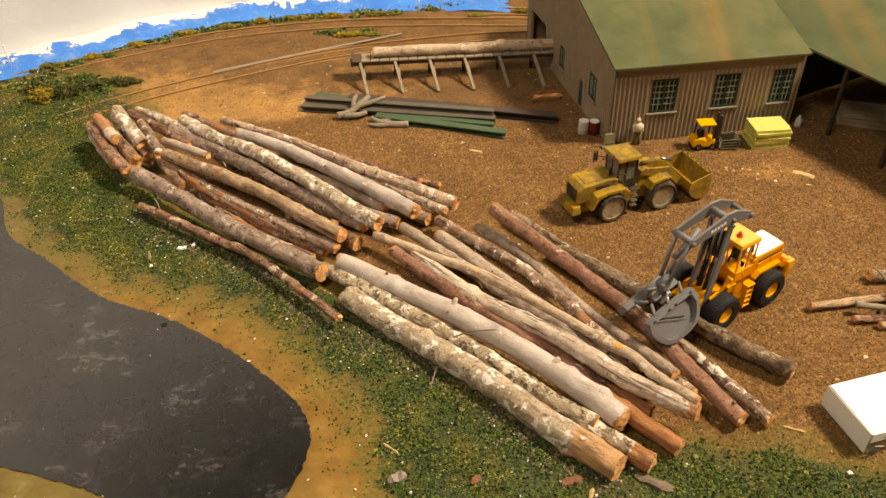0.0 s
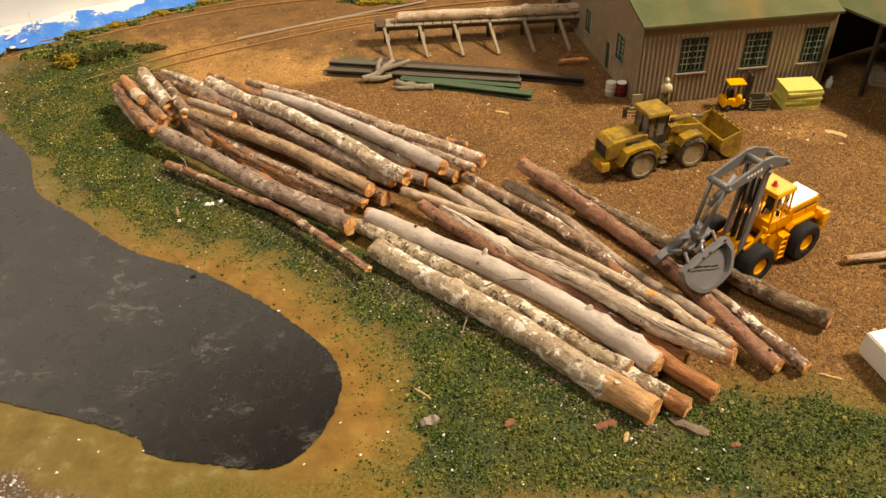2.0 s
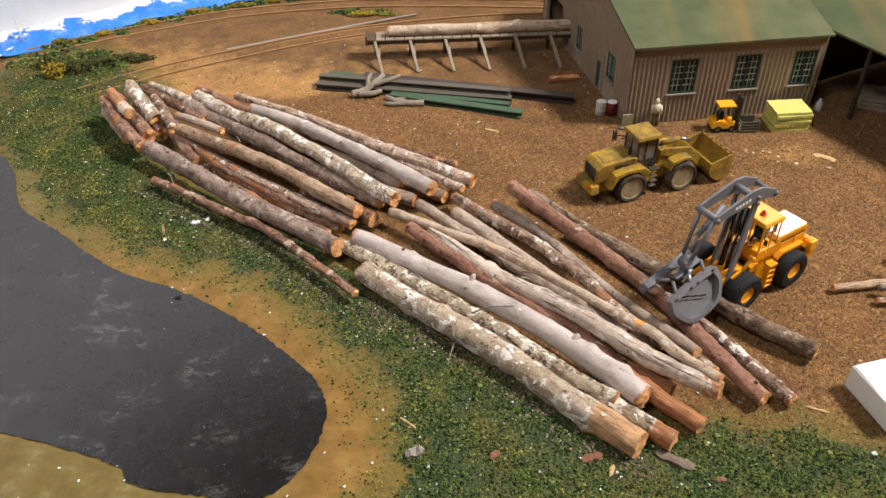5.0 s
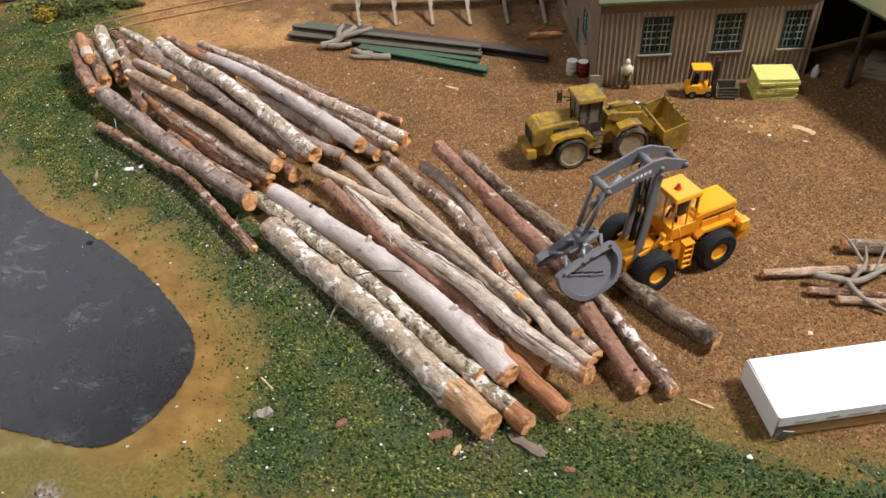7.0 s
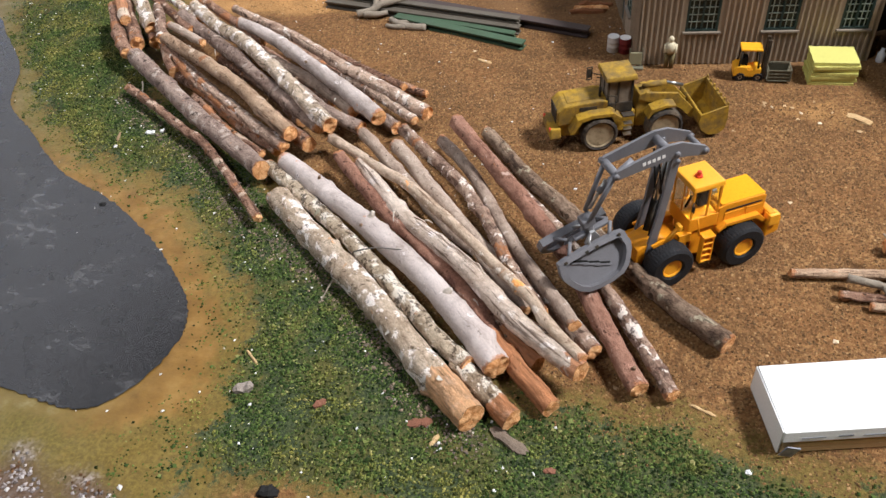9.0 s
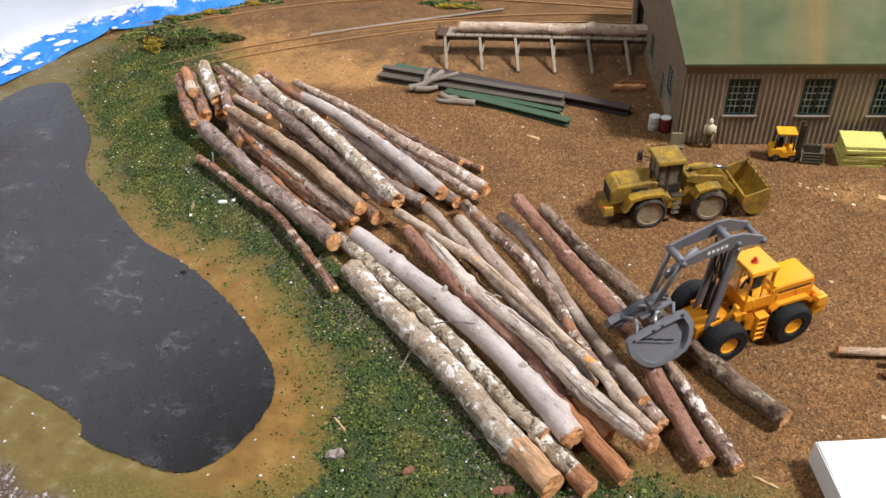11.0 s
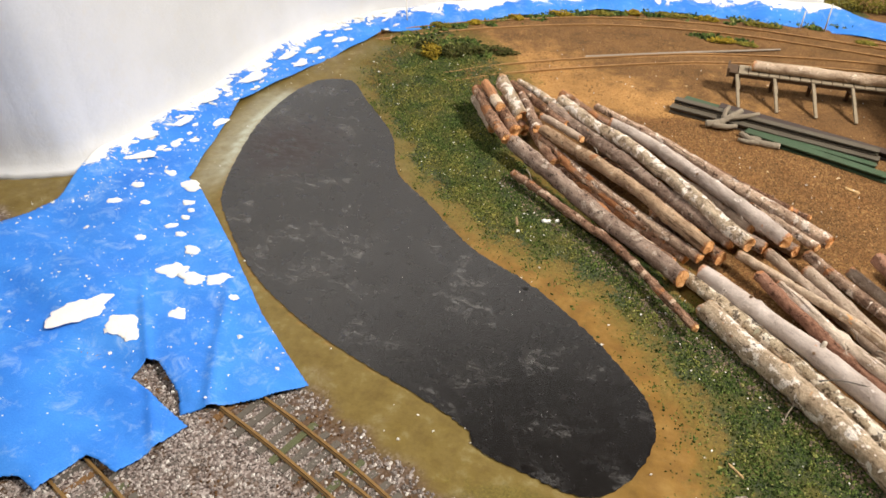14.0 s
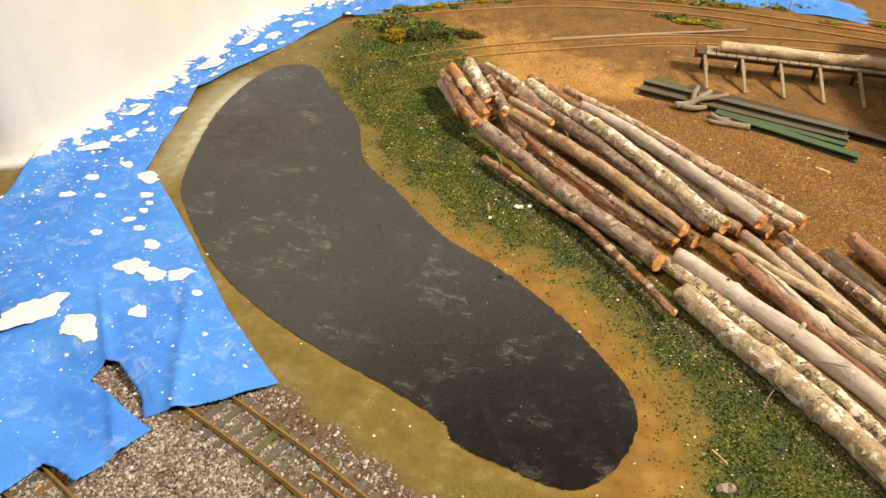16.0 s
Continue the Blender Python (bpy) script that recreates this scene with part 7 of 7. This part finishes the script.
def paper_specks():
    x, y = spread(7000, -52, -23, 10, 58, lambda x, y: 0.16 + 0.8 * ease(8 - gap(FOOT_LINE, x, y, False), 0, 8))
    k = (signed(POND_LINE, x, y) > 2.0) & (x < -24 - 0.0 * y) & ((x < -38) | (y < 30)) & (x + y * 0.95 < 3 + 0 * x)
    x, y = x[k], y[k]
    z = np.array([paper_height(a, b) for a, b in zip(x, y)])
    ok = (signed(np.array([(-22.5, 18.6), (-27.3, 14.8), (-31.0, 15.6), (-40.0, 14.0), (-51.0, 14.5), (-50.0, 21.5), (-46.5, 27.0), (-45.5, 38.0), (-44.6, 47.0), (-42.0, 55.0), (-40.4, 49.5), (-42.4, 42.0), (-39.6, 31.8), (-32.7, 26.7)]), x, y) < -0.15)
    x, y, z = x[ok], y[ok], z[ok]
    s = rng.uniform(0.02, 0.10, len(x)) * np.where(rng.uniform(0, 1, len(x)) < 0.08, 2.4, 1)
    grains("plaster_specks", np.stack([x, y, z], 1), s, white_mat, "small white plaster specks on blue paper", "specks", rng, 0.35, 0.4)


paper_specks()


# ---------- bushes, posts and odd pieces ----------
def leaf_colours(name, a, b, c):
    return island_colours(name, [(0.0, a), (0.5, b), (1.0, c)])


YELLOW_LEAF = leaf_colours("yellow_foliage", srgb(96, 84, 24), srgb(150, 126, 34), srgb(186, 160, 52))
GREEN_LEAF = leaf_colours("green_foliage", srgb(38, 42, 20), srgb(66, 70, 34), srgb(100, 98, 50))
OLIVE_LEAF = leaf_colours("olive_foliage", srgb(70, 70, 26), srgb(118, 112, 44), srgb(156, 142, 60))


def bush(x, y, w, d, h, material, label, count=420):
    o = thing("bush", at(x, y, 0), label, "bush", "bushes of the layout")
    st = bmesh.new()
    r = random.Random(int(x * 10 + y))
    for _ in range(5):
        rod(st, (r.uniform(-w, w) * 0.3, r.uniform(-d, d) * 0.3, -0.05), (r.uniform(-w, w) * 0.6, r.uniform(-d, d) * 0.6, h * 0.7), 0.04, 0.015, 5)
    part("stem", st, TIE_B, o)
    n = count
    u = rng.normal(0, 1, (n, 3))
    u /= np.linalg.norm(u, axis=1)[:, None]
    k = rng.uniform(0.4, 1.0, n)[:, None] ** 0.6
    lump = 1 + 0.35 * np.sin(3 * u[:, :1] + x) * np.sin(4 * u[:, 1:2] + y)
    p = u * k * lump * np.array([w, d, h * 0.6]) + np.array([0, 0, h * 0.5])
    p[:, 2] = np.abs(p[:, 2])
    crown = grains("crown", p, rng.uniform(0.04, 0.13, n), material, "", "", rng, 0.7, 0.55)
    del crown["kind"]
    crown.parent = o


bush(-31.7, 54.7, 0.9, 0.8, 1.1, YELLOW_LEAF, "bright yellow model bush beside the pond turf", 380)
for bx, by, w, d, h in ((-30.2, 55.6, 1.2, 0.8, 0.9), (-28.6, 56.6, 1.4, 0.7, 0.7), (-32.8, 56.2, 1.0, 0.8, 0.8), (-26.6, 57.5, 1.5, 0.6, 0.5)):
    bush(bx, by, w, d, h, GREEN_LEAF, "low dark green model bush at the yard edge", 420)
for bx, by, w, d, h in ((-27.5, 64.9, 0.9, 0.5, 0.7), (-23.9, 67.2, 1.3, 0.5, 0.7), (-17.6, 69.7, 0.9, 0.5, 0.7), (-11.0, 70.5, 1.6, 0.5, 0.7), (-9.2, 66.3, 1.5, 0.6, 0.55), (-30.8, 62.6, 0.8, 0.5, 0.6)):
    bush(bx, by, w * 0.75, d * 0.7, h * 0.6, YELLOW_LEAF, "low yellow-flowered model bush along the far track", 260)
for bx, by, w, d, h in ((-33.4, 61.0, 1.1, 0.5, 0.7), (-20.5, 68.6, 1.2, 0.5, 0.6), (-14.3, 70.4, 1.4, 0.5, 0.6), (-6.5, 70.9, 1.5, 0.5, 0.6), (-7.2, 66.4, 0.9, 0.5, 0.4), (2.2, 70.0, 0.9, 0.5, 0.5), (7.0, 70.9, 1.4, 0.5, 0.6)):
    bush(bx, by, w, d * 0.7, h * 0.55, OLIVE_LEAF, "low olive green model bush along the far track", 300)
for bx in (0.2, 2.4, 4.7, 7.2, 9.6, 12.0, 15.0):
    bush(bx, 77.5 + 0.1 * bx, 1.7, 0.9, 1.2, OLIVE_LEAF, "olive green hedge clump behind the far tracks", 420)
POST = plain("white_post_paint", srgb(222, 220, 214), None, 0.2, 3.0, 0.6)
for px, py, h in ((-36.6, 60.4, 2.2), (-3.1, 71.5, 1.6), (-1.1, 71.7, 2.4)):
    p = thing("marker_post", at(px, py, 0), "thin white painted wooden marker post in the turf", "post", "white posts")
    pipe(p, "shaft", (0, 0, -0.1), (0.05, 0, h), 0.06, POST)
    block(p, "cap", 0.16, 0.16, 0.06, cm(0.05, 0, h), POST, 0.02)
BARK_CHIP_PALE = plain("pale_grey_knot", srgb(196, 184, 168), srgb(140, 122, 106), 0.5, 3.0, 0.9, 0, 0.05)
driftwood("small pale curled root hanging below a birch log", (0.07, 0.03, (-0.8, 25.8, 0.7), (-1.05, 25.3, 0.35), (-1.2, 24.7, 0.1)))
for k, (a, b, c) in enumerate((((4.3, 24.85, 1.3), (4.55, 24.95, 1.6), (4.68, 25.0, 1.72)), ((-0.1, 28.9, 1.5), (0.0, 29.0, 1.72), (0.05, 29.1, 1.8)))):
    driftwood("pale grey knot standing proud of a grey log", (0.34 - 0.12 * k, 0.14, a, b, c), material=BARK_CHIP_PALE)
driftwood("thin broken twig on a brown log", (0.08, 0.03, (-18.3, 39.6, 0.95), (-17.9, 39.0, 1.0), (-17.4, 38.0, 0.9)))
driftwood("thin dark stick lying across two birch logs", (0.05, 0.04, (-0.1, 26.6, 1.55), (0.8, 26.9, 1.65), (2.2, 27.0, 1.62)), material=TIE)


PALE_CHIP = plain("pale_wood_flake", srgb(204, 172, 122), srgb(162, 124, 78), 0.6, 3.0, 0.9, 0, 0.05)
BARK_CHIP = {k: plain(k + "_bark_chip", c, None, 0.5, 3.0, 0.9, 0, 0.05) for k, c in (("dark", srgb(124, 108, 92)), ("red", srgb(132, 88, 66)), ("grey", srgb(150, 138, 126)), ("tan", srgb(150, 124, 92)), ("brown", srgb(140, 90, 54)))}


def offcut(x, y, sx, sy, sz, turn, material, label):
    """A broken piece: a lumpy sheared block with uneven ends."""
    bm = bmesh.new()
    r = random.Random(int(x * 100 + y * 7))
    cols = []
    for i in range(6):
        s = i / 5 - 0.5
        wy = sy / 2 * r.uniform(0.65, 1.1) * (0.7 if i in (0, 5) else 1)
        hz = sz * r.uniform(0.6, 1.15) * (0.7 if i in (0, 5) else 1)
        ox = sx * s
        prof = ((-wy, 0), (-wy * 0.95, hz * 0.7), (-wy * 0.4, hz), (wy * 0.45, hz * 0.95), (wy, hz * 0.6), (wy * 0.95, 0))
        cols.append([bm.verts.new((ox + r.uniform(-0.08, 0.08) * sx, yy + r.uniform(-0.06, 0.06) * sy, zz)) for yy, zz in prof])
    for a, b in zip(cols, cols[1:]):
        for k in range(6):
            bm.faces.new((a[k], b[k], b[(k + 1) % 6], a[(k + 1) % 6]))
    bm.faces.new(cols[0])
    bm.faces.new(cols[-1][::-1])
    bmesh.ops.recalc_face_normals(bm, faces=bm.faces)
    ob = linked("wood_offcut", bm, material)
    ob.matrix_world = at(x, y, float(ground_height(np.array([x]), np.array([y]))[0]), 0, 0, turn)
    tagged(ob, label, "offcut", "loose offcuts")


offcut(8.0, 19.5, 1.5, 0.45, 0.22, -30, BARK_CHIP["dark"], "grey-brown bark strip lying on turf")
offcut(4.65, 19.6, 0.9, 0.4, 0.14, 15, BARK_CHIP["red"], "reddish bark flake lying on turf")
offcut(0.75, 19.65, 0.5, 0.35, 0.14, 40, BARK_CHIP["red"], "reddish bark flake lying on turf")
offcut(-2.5, 19.8, 0.75, 0.5, 0.3, 20, BARK_CHIP["grey"], "small grey stone lying on turf")
offcut(0.3, 15.8, 0.7, 0.5, 0.3, 10, BLACK, "small black lump half sunk in the soil")
offcut(22.2, 42.4, 1.2, 0.5, 0.12, -35, PALE_CHIP, "pale wood flake lying on the yard")
offcut(-2.8, 21.3, 1.0, 0.12, 0.1, -40, PALE_CHIP, "thin straw-coloured splinter lying on mud")
offcut(-17.4, 35.0, 0.9, 0.2, 0.12, -70, BARK_CHIP["tan"], "tan bark splinter lying on turf")
offcut(9.6, 18.6, 0.4, 0.25, 0.12, 10, BARK_CHIP["red"], "reddish bark flake lying on turf")
offcut(14.6, 22.2, 0.9, 0.14, 0.1, -20, PALE_CHIP, "pale splinter lying beside a log end")
offcut(1.5, 46.1, 0.9, 0.25, 0.1, -20, PALE_CHIP, "pale wood flake lying on the yard")
offcut(5.4, 19.0, 0.5, 0.2, 0.1, 70, PALE_CHIP, "pale wood flake lying on turf")
offcut(-20.3, 43.3, 0.6, 0.4, 0.3, 30, SPLAT, "white plaster lump beside the logs")
offcut(-15.7, 35.6, 0.5, 0.4, 0.2, 10, SPLAT, "white plaster lump lying on turf")
offcut(-15.1, 35.9, 0.3, 0.25, 0.15, 50, SPLAT, "white plaster lump lying on turf")
offcut(-15.0, 29.4, 0.35, 0.3, 0.18, 0, BLACK, "dark crumb lying on the black pond")
offcut(-25.3, 27.6, 0.5, 0.3, 0.06, 60, SPLAT, "white plaster flake lying on the black pond")
offcut(-34.2, 39.4, 0.25, 0.2, 0.1, 0, BLACK, "dark crumb lying on the black pond")
offcut(-30.9, 40.7, 0.25, 0.2, 0.1, 0, BLACK, "dark crumb lying on the black pond")
offcut(-33.3, 32.9, 0.25, 0.2, 0.1, 0, BLACK, "dark crumb lying on the black pond")
offcut(-29.2, 33.1, 0.25, 0.2, 0.1, 0, BLACK, "dark crumb lying on the black pond")
offcut(16.1, 19.9, 0.2, 0.18, 0.1, 0, SPLAT, "white plaster lump lying on turf")
for k in range(3):
    offcut(7.0 + 0.2 * k, 53.2 + 0.55 * k, 2.2, 0.45, 0.35, 8, CUT_WOOD if k == 1 else BARK_CHIP["brown"], "short squared timber offcut beside the mill wall")


shred = random.Random(21)
for k in range(26):
    u = shred.random()
    if k < 13:
        x, y, z = -18 + 17 * u + shred.uniform(-1.5, 1.5), 43.5 - 8 * u + shred.uniform(-2.5, 2.0), shred.uniform(1.4, 2.1)
    else:
        x, y, z = -2 + 9 * u + shred.uniform(-1.2, 1.2), 32.5 - 8.5 * u + shred.uniform(-1.5, 2.5), shred.uniform(1.0, 1.7)
    t, n = shred.uniform(-1.3, -0.2), shred.uniform(0.3, 0.9)
    driftwood("thin broken twig caught between the logs", (0.06, 0.03, (x, y, z), (x + n * math.cos(t) * 0.5, y + n * math.sin(t) * 0.5, z + 0.08), (x + n * math.cos(t), y + n * math.sin(t), z + 0.02)), material=shred.choice((BARK_STUB, TIE_B, BARK_CHIP_PALE)))


def planks():
    o = thing("plank_pile", at(29.0, 48.3, 0, 0, 0, -20), "pale plank pile under the open shed roof", "plank pile")
    for k in range(3):
        for j in range(3):
            block(o, "plank", 4.5, 0.7, 0.25, cm(0.1 * k, 0.8 * j, 0.02 + 0.3 * k), OLD_WOOD, 0.02)


planks()
b = bmesh.new()
lathe(b, [(0.2, 0), (0.22, 0.1), (0.22, 0.55), (0.1, 0.72), (0.1, 0.85)], Matrix(), 14)
bt = linked("bottle", b, plain("milky_white_plastic", srgb(206, 206, 206), None, 0.2, 3.0, 0.4), smooth=True)
bt.matrix_world = at(24.0, 48.6, 0)
tagged(bt, "small milky white bottle by the mill wall", "bottle")
